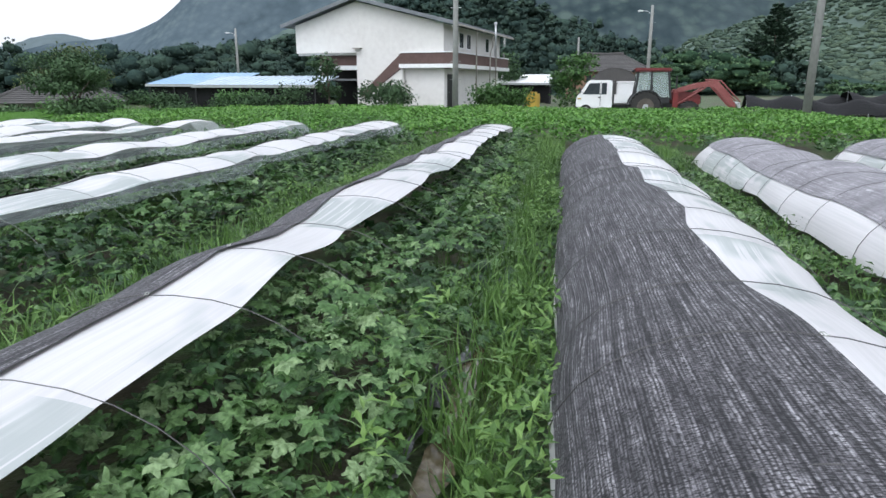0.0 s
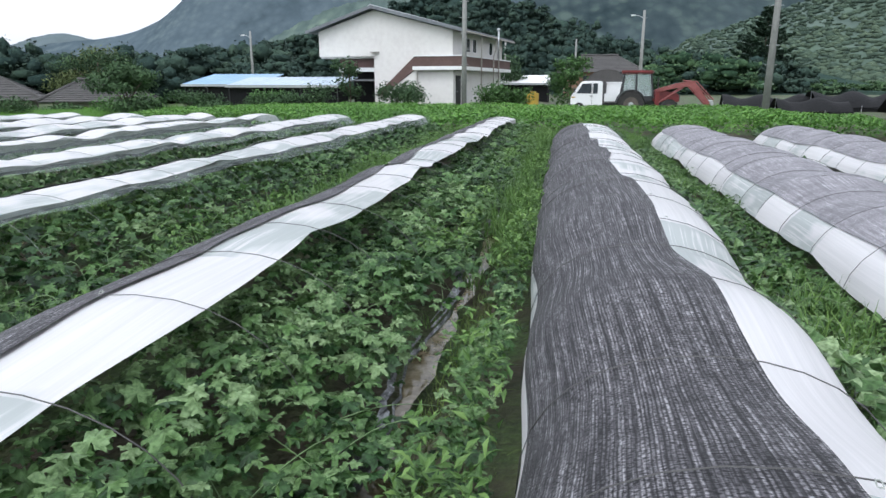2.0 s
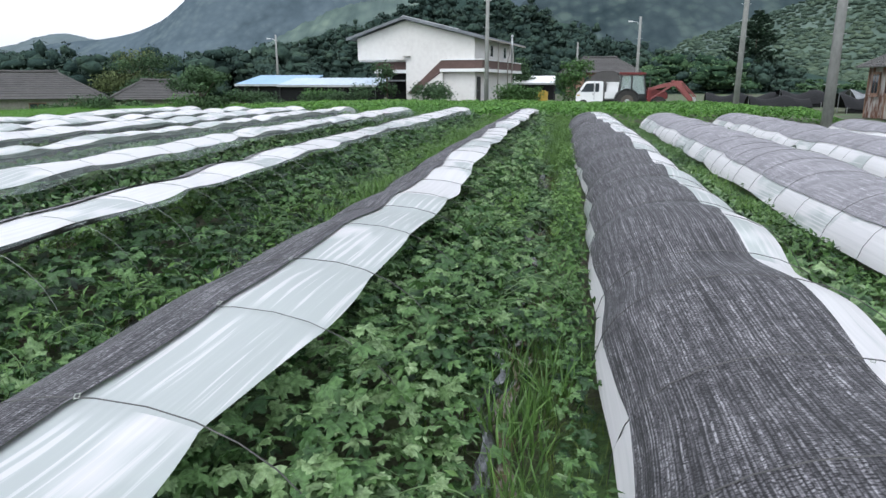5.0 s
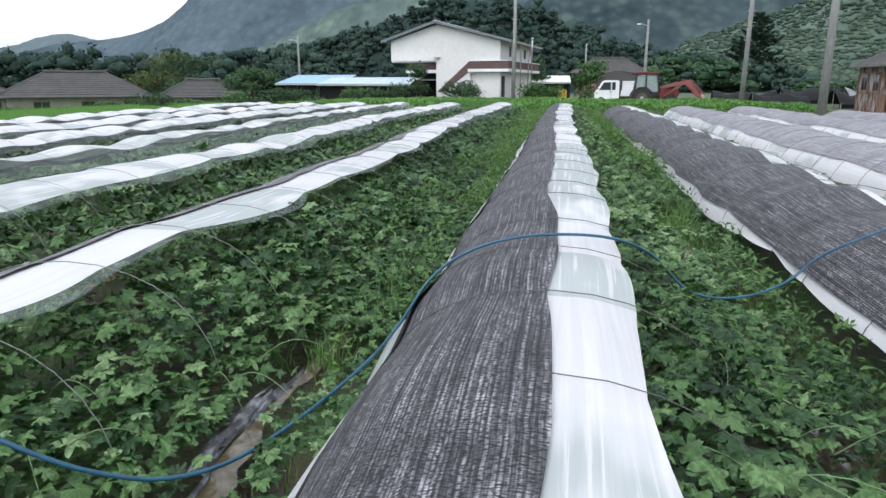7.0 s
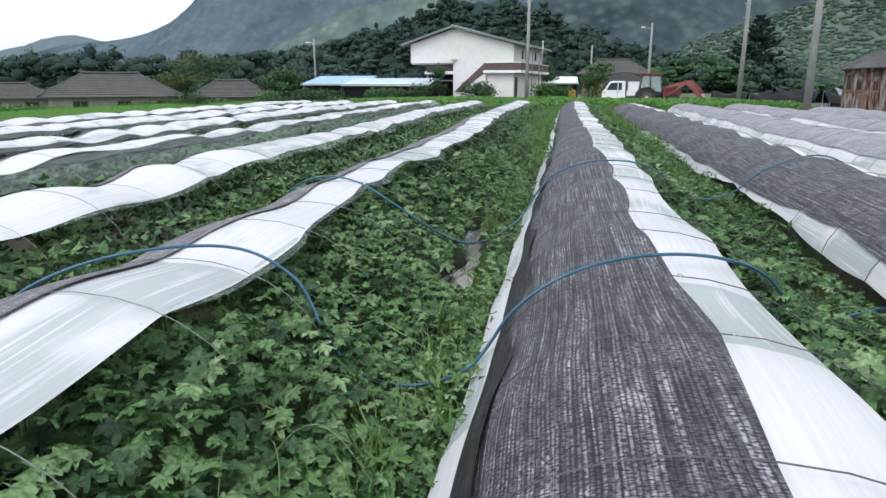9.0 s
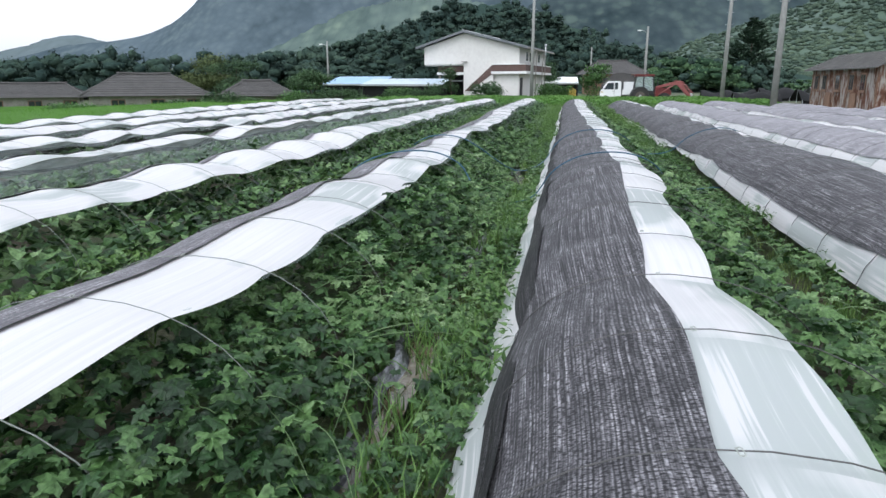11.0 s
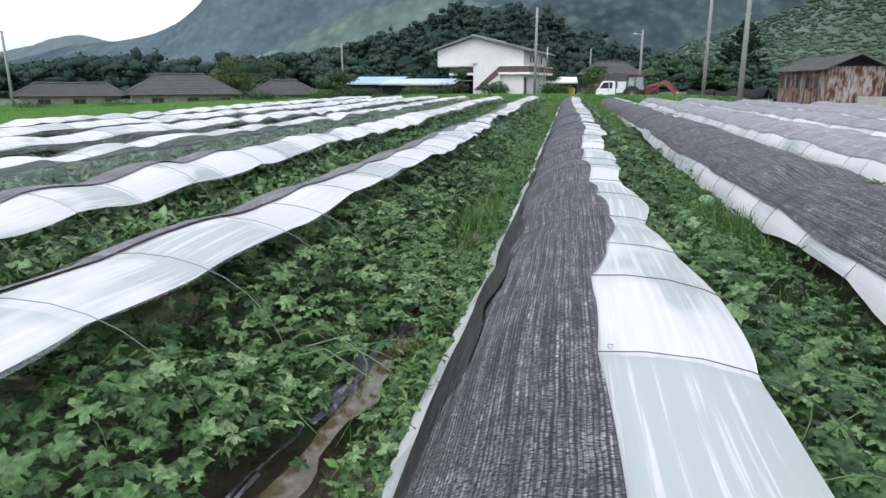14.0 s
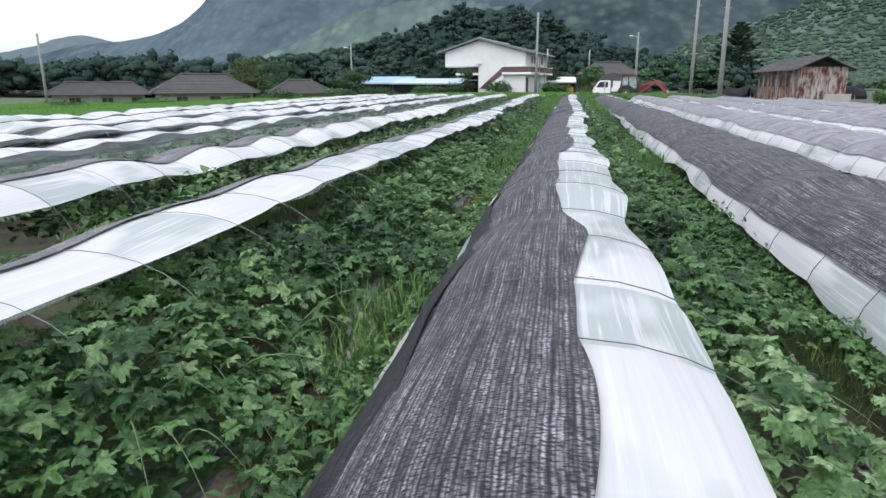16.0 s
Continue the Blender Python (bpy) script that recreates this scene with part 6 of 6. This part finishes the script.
M_ROOFDARK = simple("weathered_roof_sheet", [(0.3, (0.05, 0.05, 0.05)), (0.6, (0.12, 0.115, 0.11)), (0.8, (0.22, 0.19, 0.17))], 1.0, 0.8, bump_s=0.3)
rusty_shed()
small = thing("farmhouse", (52, 166, 0), "small far house with a pale blue roof", "farmhouse", rz=10)
part("wall", boxed(-2.6, 2.6, -2, 2, 0, 2.4), M_WHITEPAINT, small)
part("roof", prism([(-3.2, 2.4), (0, 3.8), (3.2, 2.4)], -2.4, 2.4, "y"), M_BLUEROOF, small)

# ---- poles ----


def pole(at, h, r0, r1, label, lean=(0, 0), arms=True, lamp=False):
    t = thing("utility_pole", at, label, "utility pole", "concrete poles round the field")
    top = (lean[0] * h, lean[1] * h, h)
    part("shaft", tube([(0, 0, -0.3), (top[0] / 2, top[1] / 2, h / 2), top], 0.1, 12, [r0, (r0 + r1) / 2, r1]), M_CONCRETE, t, smooth=True)
    for z in np.arange(1.8, h - 0.5, 0.9):
        part("step_bolt", tube([(top[0] * z / h - 0.28, 0, z), (top[0] * z / h + 0.28, 0, z)], 0.012, 5), M_STEEL, t)
    if arms:
        for dz in (0.4, 1.3):
            part("cross_arm", boxed(top[0] - 0.9, top[0] + 0.9, top[1] - 0.05, top[1] + 0.05, h - dz - 0.05, h - dz + 0.05), M_STEEL, t)
        for x in (-0.8, -0.3, 0.3, 0.8):
            part("insulator", cyl(top[0] + x, top[1], h - 0.24, 0.06, 0.2, "z", 8, 0.04), M_WHITEPAINT, t)
    if lamp:
        part("lamp_arm", tube([(top[0], top[1], h - 0.9), (top[0] - 0.5, top[1], h - 0.6), (top[0] - 1.0, top[1], h - 0.55)], 0.03, 6), M_STEEL, t)
        part("lamp_head", boxed(top[0] - 1.45, top[0] - 0.9, top[1] - 0.12, top[1] + 0.12, h - 0.62, h - 0.48, bevel=0.04), M_WHITEPAINT, t)
    return t


pole((-3.85, 35.5, 0.2), 9.0, 0.17, 0.11, "slender grey concrete utility pole before the house", arms=False)
pole((11.85, 30.0, 0.0), 11.5, 0.18, 0.11, "grey concrete utility pole behind the bean crop", (0.004, 0))
pole((11.45, 14.4, 0.0), 11.0, 0.2, 0.13, "thick grey concrete utility pole beside the net tunnels", (-0.004, 0))
pole((-42.5, 87, 0.0), 9.0, 0.2, 0.12, "far pale pole with a lamp above a blue roof", arms=False, lamp=True)
pole((10.6, 76, 0.0), 9.8, 0.22, 0.13, "far concrete pole with a lamp behind the tractor", arms=False, lamp=True)
pole((-68, 36.5, -1.6), 9.5, 0.2, 0.13, "grey pole among farmhouses across the paddy", (-0.01, 0), arms=False)
pole((-134, 118, -1.6), 9.0, 0.22, 0.14, "far grey pole before the woods", arms=False)
pole((3.5, 100, 0.0), 8.2, 0.2, 0.12, "far slender pole behind an old roof", arms=False)
pole((-8.0, 110, 2.0), 7.0, 0.2, 0.12, "far slender pole behind the house", arms=False)

# ---- truck and tractor at the far side of the crop ----


def wheel(t, x, y, r, w, hub, lugs=0):
    o = part("wheel", cyl(x, y, r, r, w, "y", 28), M_TYRE, t, "black rubber tyre")
    part("rim", cyl(x, y, r, r * 0.58, w + 0.03, "y", 20), hub, o)
    part("hub", cyl(x, y, r, r * 0.2, w + 0.08, "y", 12), M_STEEL, o)
    for k in range(lugs):
        a = 2 * math.pi * k / lugs
        bm = bmesh.new()
        box(bm, -0.06, 0.06, -w / 2, w / 2, r - 0.01, r + 0.05)
        bmesh.ops.transform(bm, matrix=Matrix.Translation((x, y, r)) @ Matrix.Rotation(a, 4, "Y") @ Matrix.Rotation(0.35, 4, "Z"), verts=bm.verts)
        part("lug", bm, M_TYRE, o)
    return o


def truck():
    """Local x runs from the nose back; the near side lies towards the field."""
    t = thing("pickup_truck", (2.55, 38.6, 0.0), "white small cab-over farm truck parked beside the field", "truck", rz=-3)
    cab = [(0.0, 0.45), (0.0, 0.98), (0.08, 1.12), (0.62, 1.90), (0.78, 1.97), (1.85, 1.97), (1.95, 1.90), (1.98, 0.45)]
    bm = prism(cab, 0.0, 1.66, "y")
    bmesh.ops.bevel(bm, geom=[e for e in bm.edges], offset=0.035, segments=2, affect="EDGES")
    part("cab", bm, M_VANWHITE, t, smooth=False)
    for y in (-0.012, 1.672):
        part("side_window", prism([(0.36, 1.20), (0.72, 1.80), (1.28, 1.82), (1.28, 1.20)], y - 0.01, y + 0.01, "y"), M_GLASS, t)
        part("quarter_window", prism([(1.38, 1.20), (1.38, 1.82), (1.66, 1.82), (1.66, 1.20)], y - 0.01, y + 0.01, "y"), M_GLASS, t)
        part("door_handle", boxed(1.2, 1.36, y - 0.03, y + 0.03, 1.02, 1.07), M_BLACKPAINT, t)
        part("door_seam", boxed(1.32, 1.34, y - 0.006, y + 0.006, 0.55, 1.9), M_BLACKPAINT, t)
        part("indicator", boxed(0.06, 0.28, y - 0.02, y + 0.02, 0.92, 1.0), M_YELLOW, t)
    part("windscreen", prism([(0.10, 1.17), (0.58, 1.86), (0.57, 1.88), (0.08, 1.18)], 0.12, 1.54, "y"), M_GLASS, t)
    part("bumper", boxed(-0.06, 0.2, 0.0, 1.66, 0.32, 0.56, bevel=0.04), M_BLACKPAINT, t)
    for y in (0.08, 1.28):
        part("headlight", boxed(-0.03, 0.06, y, y + 0.3, 0.66, 0.86, bevel=0.02), M_GLASS, t)
    m = part("mirror", boxed(0.18, 0.26, -0.3, -0.14, 1.25, 1.55, bevel=0.02), M_BLACKPAINT, t)
    part("mirror_arm", tube([(0.34, -0.01, 1.3), (0.22, -0.2, 1.4)], 0.015, 5), M_BLACKPAINT, m)
    part("chassis", boxed(1.9, 4.8, 0.35, 1.3, 0.42, 0.62), M_BLACKPAINT, t)
    part("bed_floor", boxed(2.08, 4.9, 0.02, 1.64, 0.72, 0.80), M_VANWHITE, t)
    for y0, y1 in ((0.0, 0.05), (1.61, 1.66)):
        part("bed_side", boxed(2.08, 4.9, y0, y1, 0.78, 1.18), M_VANWHITE, t)
    part("bed_tail", boxed(4.86, 4.9, 0.05, 1.61, 0.78, 1.18), M_VANWHITE, t)
    part("cab_rack", boxed(2.04, 2.08, 0.05, 1.6, 0.8, 1.95), M_BLACKPAINT, t)
    for x in (0.55, 3.9):
        for y in (0.08, 1.56):
            wheel(t, x, y, 0.32, 0.2, M_STEEL)
    load = thing("storage_box", (4.75, 38.7, 0.81), "white box on a truck bed", "box", rz=-3)
    part("body", boxed(0.0, 1.6, 0.1, 1.4, 0, 1.02, bevel=0.05), M_VANWHITE, load)
    part("lid", boxed(-0.03, 1.63, 0.07, 1.43, 1.0, 1.1, bevel=0.03), M_VANWHITE, load)


truck()


def tractor():
    """Local x runs from the rear axle forward to the loader."""
    t = thing("tractor", (6.05, 36.6, -0.12), "red farm tractor with a black glazed cab and a front loader", "tractor", rz=-2)
    wheel(t, 0.0, -0.75, 0.74, 0.42, M_RIM, 22)
    wheel(t, 0.0, 0.75, 0.74, 0.42, M_RIM, 22)
    wheel(t, 2.15, -0.68, 0.50, 0.3, M_RIM, 16)
    wheel(t, 2.15, 0.68, 0.50, 0.3, M_RIM, 16)
    a = np.linspace(0.15, math.pi - 0.1, 12)
    for y in (-0.98, 0.52):
        out = [(0.86 * math.cos(q), 0.74 + 0.86 * math.sin(q)) for q in a] + [(0.80 * math.cos(q), 0.74 + 0.80 * math.sin(q)) for q in a[::-1]]
        part("fender", prism(out, y, y + 0.46, "y"), M_BLACKPAINT, t)
    part("chassis", boxed(-0.4, 2.5, -0.28, 0.28, 0.55, 0.95), M_BLACKPAINT, t)
    part("cab_base", boxed(-0.55, 1.2, -0.62, 0.62, 0.9, 1.22, bevel=0.05), M_BLACKPAINT, t)
    # cab posts, panes and roof
    for x0, x1 in ((-0.58, -0.42), (0.28, 0.24), (1.24, 1.06)):
        for y in (-0.64, 0.64):
            part("cab_post", tube([(x0, y, 1.1), (x1, y * 0.92, 2.52)], 0.06, 6), M_BLACKPAINT, t)
    for y in (-0.62, 0.62):
        part("side_pane", prism([(-0.53, 1.22), (0.24, 1.22), (0.22, 2.45), (-0.40, 2.45)], y - 0.008, y + 0.008, "y"), M_CABGLASS, t)
        part("side_pane", prism([(0.32, 1.22), (1.2, 1.22), (1.04, 2.45), (0.28, 2.45)], y - 0.008, y + 0.008, "y"), M_CABGLASS, t)
    part("rear_pane", boxed(-0.53, -0.5, -0.58, 0.58, 1.3, 2.45), M_CABGLASS, t)
    part("front_pane", boxed(1.12, 1.14, -0.58, 0.58, 1.3, 2.45), M_CABGLASS, t)
    roof = bmesh.new()
    box(roof, -0.66, 1.22, -0.74, 0.74, 2.50, 2.68, bevel=0.07)
    part("cab_roof", roof, M_RED, t, "red cab roof with lamps")
    for x in (-0.66, 1.22):
        for y in (-0.5, 0.5):
            part("work_lamp", cyl(x, y, 2.56, 0.07, 0.06, "x", 12), M_GLASS, t)
    s = part("seat", boxed(-0.25, 0.3, -0.26, 0.26, 1.15, 1.35, bevel=0.05), M_BLACKPAINT, t)
    part("seat_back", boxed(-0.32, -0.18, -0.24, 0.24, 1.3, 1.9, bevel=0.05), M_BLACKPAINT, s)
    w = part("steering_column", tube([(0.95, 0, 1.1), (0.7, 0, 1.6)], 0.04, 6), M_BLACKPAINT, t)
    wh = bmesh.new()
    ring = [(0.7 + 0.05 * math.sin(q), 0.2 * math.cos(q), 1.62 + 0.2 * math.sin(q) * 0.5) for q in np.linspace(0, 2 * math.pi, 17)]
    wh.free()
    part("steering_wheel", tube(ring, 0.015, 5), M_BLACKPAINT, w)
    hood = prism([(1.25, 0.9), (1.25, 1.5), (1.6, 1.56), (2.5, 1.44), (2.72, 1.3), (2.74, 0.86)], -0.36, 0.36, "y")
    bmesh.ops.bevel(hood, geom=hood.edges[:], offset=0.05, segments=2, affect="EDGES")
    part("hood", hood, M_RED, t)
    part("grille", boxed(2.74, 2.77, -0.28, 0.28, 0.92, 1.28), M_BLACKPAINT, t)
    part("exhaust", tube([(1.5, -0.42, 1.4), (1.5, -0.42, 2.3)], 0.04, 8), M_BLACKPAINT, t)
    # the loader: two cranked arms, rams, cross tube and bucket
    for y in (-0.55, 0.55):
        part("loader_mast", boxed(1.35, 1.6, y - 0.06, y + 0.06, 0.7, 1.55), M_RED, t)
        arm = [(1.35, 1.42), (1.42, 1.60), (2.6, 1.95), (3.3, 2.05), (3.5, 1.98), (4.55, 0.72), (4.35, 0.62), (3.25, 1.78), (2.6, 1.70)]
        part("loader_arm", prism(arm, y - 0.06, y + 0.06, "y"), M_PINK, t, "faded red loader arm")
        part("lift_ram", tube([(1.55, y, 0.85), (2.9, y, 1.72)], 0.045, 8), M_PINK, t)
        part("tilt_ram", tube([(3.0, y, 2.1), (3.6, y, 2.05), (4.6, y, 1.02)], 0.035, 8), M_PINK, t)
    part("cross_tube", tube([(3.7, -0.6, 1.62), (3.7, 0.6, 1.62)], 0.06, 8), M_PINK, t)
    b = [(4.35, 0.95), (4.5, 1.0), (4.62, 0.5), (4.95, 0.32), (5.15, 0.3), (5.15, 0.26), (4.9, 0.24), (4.5, 0.4)]
    part("bucket", prism(b, -0.95, 0.95, "y"), M_STEEL, t, "worn steel bucket")
    return t


def cab_glass():
    m, nt, n, l, b = nodes_of("cab_glass")
    # Pale body colour paints in the reflection on the panes.
    b.inputs["Base Color"].default_value = (0.42, 0.50, 0.48, 1)
    b.inputs["Roughness"].default_value = 0.08
    tp = n.new("ShaderNodeBsdfTransparent")
    mx = n.new("ShaderNodeMixShader")
    mx.inputs[0].default_value = 0.38
    l.new(tp.outputs[0], mx.inputs[1])
    l.new(b.outputs[0], mx.inputs[2])
    l.new(mx.outputs[0], n["Material Output"].inputs["Surface"])
    return m


M_CABGLASS = cab_glass()
M_RIM = simple("muddy_rim", [(0.3, (0.05, 0.04, 0.032)), (0.7, (0.12, 0.10, 0.085))], 3, 0.8)
tractor()

tank = thing("plastic_drum", (-0.15, 43.5, 0.0), "yellow plastic drum beside shrubs", "drum")
part("body", cyl(0, 0, 0.6, 0.5, 1.1, "z", 20), M_YELLOW, tank, smooth=False)
part("lid", cyl(0, 0, 1.2, 0.3, 0.14, "z", 16), M_YELLOW, tank)
for z in (0.35, 0.85):
    part("band", cyl(0, 0, z, 0.515, 0.05, "z", 20), M_YELLOW, tank)


# ---- hoses, melons, stones ----


def over_row(xc, a0=0.0, a1=1.0, n=14):
    a = np.linspace(a0, a1, n)
    x, z = arch(a, 0.99, 0.815)
    return [(xc + px, pz) for px, pz in zip(x, z)]


def hose(profile, course_y, r, label):
    """A hose over the profile (x, z), lying at the given y for each x."""
    pts = [(x, float(np.interp(x, [c[0] for c in course_y], [c[1] for c in course_y])), max(z, 0.03)) for x, z in profile]
    p = np.array(pts)
    p[1:-1] = 0.25 * p[:-2] + 0.5 * p[1:-1] + 0.25 * p[2:]
    course = []
    for k in range(len(p) - 1):
        a, b, c, d = p[max(k - 1, 0)], p[k], p[k + 1], p[min(k + 2, len(p) - 1)]
        for u in (0.0, 0.25, 0.5, 0.75):
            course.append(0.5 * (2 * b + (c - a) * u + (2 * a - 5 * b + 4 * c - d) * u * u + (3 * b - a - 3 * c + d) * u ** 3))
    course.append(p[-1])
    ob = part("water_hose", tube([tuple(q) for q in course], r, 8), M_HOSE, None, smooth=True)
    tagged(ob, label, "hose")


line = over_row(-2.72, 0.25, 0.68, 9) + [(-1.97, 0.56), (-1.82, 0.45), (-1.64, 0.30), (-1.45, 0.17), (-1.25, 0.12), (-1.1, 0.18)] + over_row(0.07, 0.06, 0.85) + [(1.02, 0.32), (1.25, 0.26), (1.5, 0.25), (1.75, 0.33)] + over_row(2.75, 0.14, 0.97) + [(3.9, 0.1), (4.3, 0.2)]
hose(line, [(-3.4, -15.5), (-2.9, -15.72), (-2.55, -15.95), (-2.2, -16.25), (-1.82, -16.18), (-1.64, -16.05), (-1.45, -15.9), (-1.25, -15.65), (-1.1, -15.2), (-1.03, -14.9), (-0.8, -13.9), (0.15, -13.75), (0.8, -13.35), (1.2, -13.3), (1.9, -12.95), (2.3, -13.1), (3.3, -12.2), (4.3, -12.0)], 0.010, "blue water hose laid across net tunnels and vines")
line = over_row(-2.72, 0.2, 0.80) + [(-1.85, 0.30), (-1.6, 0.14), (-1.3, 0.10), (-1.1, 0.14)] + over_row(0.07, 0.06, 0.90) + [(1.2, 0.15), (1.5, 0.14), (1.9, 0.18), (2.2, 0.1)]
hose(line, [(-3.4, -19.3), (-2.95, -19.0), (-2.4, -18.65), (-1.97, -18.7), (-1.43, -19.1), (-0.86, -18.8), (-0.03, -18.55), (0.55, -18.3), (0.85, -18.0), (1.2, -17.7), (1.5, -17.45), (1.9, -17.15), (2.2, -17.0)], 0.010, "blue water hose laid over tunnels and vines")


def melon(at, r, seed):
    bm = bmesh.new()
    bmesh.ops.create_uvsphere(bm, u_segments=28, v_segments=18, radius=r)
    for v in bm.verts:
        v.co.x *= 1.12
    t = part("watermelon", bm, M_MELONSKIN, None, smooth=True)
    t.matrix_world = pose(*at, 10, 5, seed * 40)
    return tagged(t, "striped green watermelon lying among its leaves", "watermelon", "ripening watermelons")


def melon_skin():
    m, nt, n, l, b = nodes_of("watermelon_rind")
    v = coords(nt)
    s = n.new("ShaderNodeSeparateXYZ")
    l.new(v, s.inputs[0])
    at = n.new("ShaderNodeMath")
    at.operation = "ARCTAN2"
    l.new(s.outputs["Y"], at.inputs[0])
    l.new(s.outputs["Z"], at.inputs[1])
    nz = tex(nt, "Noise", 14.0, v, Detail=4.0)
    ad = n.new("ShaderNodeMath")
    ad.operation = "MULTIPLY_ADD"
    ad.inputs[1].default_value = 0.9
    l.new(nz.outputs[0], ad.inputs[0])
    l.new(at.outputs[0], ad.inputs[2])
    mu = n.new("ShaderNodeMath")
    mu.operation = "MULTIPLY"
    mu.inputs[1].default_value = 11.0
    l.new(ad.outputs[0], mu.inputs[0])
    si = n.new("ShaderNodeMath")
    si.operation = "SINE"
    l.new(mu.outputs[0], si.inputs[0])
    col = ramp(nt, si.outputs[0], [(0.35, (0.13, 0.23, 0.10)), (0.62, (0.02, 0.06, 0.025))])
    l.new(col, b.inputs["Base Color"])
    b.inputs["Roughness"].default_value = 0.35
    return m


M_MELONSKIN = melon_skin()
for k, (x, y, r) in enumerate([(-2.05, -35.1, 0.125), (-2.35, -34.2, 0.12), (1.62, -26.3, 0.12), (-2.2, -24.6, 0.115), (-2.15, -9.5, 0.12), (0.75, -3.2, 0.11)]):
    melon((x, y, r + 0.04), r, k)


def stone(at, r, seed):
    rng = random.Random(seed)
    bm = bmesh.new()
    bmesh.ops.create_icosphere(bm, subdivisions=2, radius=r)
    for v in bm.verts:
        v.co *= 1 + rng.uniform(-0.12, 0.12)
        v.co.z *= 0.7
    o = part("stone", bm, M_STONE, None, smooth=True)
    o.matrix_world = pose(*at, 0, 0, seed * 50)
    return tagged(o, "pale rounded field stone in the furrow", "stone", "stones in the furrow")


for k, (x, y, r) in enumerate([(-1.31, -26.9, 0.075), (-1.41, -37.1, 0.05), (-1.11, -36.9, 0.045), (-1.2, -15.5, 0.05), (1.1, -36.7, 0.05)]):
    stone((x, y, 0.05), r, k)

# ---- single watermelon leaves, the ones that stand clear of the rest along the camera's side of the bed ----


def single_leaves():
    rng = np.random.RandomState(2024)
    kinds = []
    for k in range(4):
        bm = bmesh.new()
        vs = [bm.verts.new(Vector(v) - Vector((0, 0.45, 0))) for v in MELON_LEAVES[k][0]]
        for f in MELON_LEAVES[k][1]:
            f = [int(j) for j in f]
            bm.faces.new([vs[j] for j in f])
        me = bpy.data.meshes.new("leaf")
        bm.to_mesh(me)
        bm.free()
        me.materials.append(M_MELON)
        me.shade_smooth()
        kinds.append(me)
    for row, stretch in ((A_ROW - 1, (-43.0, -12.0)), (A_ROW, (-16.0, 4.0))):
        plant = thing("watermelon_plant", (ROWS_X[row] + 0.7, stretch[0], 0.0), "watermelon plant with lobed sage-green leaves on long stalks", "watermelon plant", "watermelon plants in the beds")
        for k in range(240):
            x, y = rng.uniform(-0.35, 0.55), rng.uniform(0, stretch[1] - stretch[0])
            z = 0.06 + 0.40 * (1 - 0.62 * float(smoothstep(0.7, 1.3, x + 0.7))) * rng.uniform(0.60, 0.95)
            o = new("leaf", kinds[k % 4])
            o.parent = plant
            o.matrix_basis = pose(x, y, z, rng.normal(5, 26), rng.normal(0, 24), rng.uniform(0, 360)) @ Matrix.Scale(0.14 * rng.uniform(0.7, 1.2), 4)
        for k in range(14):
            x, y = rng.uniform(-0.5, 0.0), rng.uniform(0, stretch[1] - stretch[0])
            pts = [(x, y, 0.03), (x + 0.2, y + 0.15, 0.2), (x + 0.45, y + 0.2, 0.27), (x + 0.75, y + 0.1, 0.16), (x + 0.95, y - 0.02, 0.08)]
            part("runner", tube(pts, 0.005, 4, [0.006, 0.006, 0.005, 0.004, 0.002]), M_STEM, plant, smooth=True)


single_leaves()
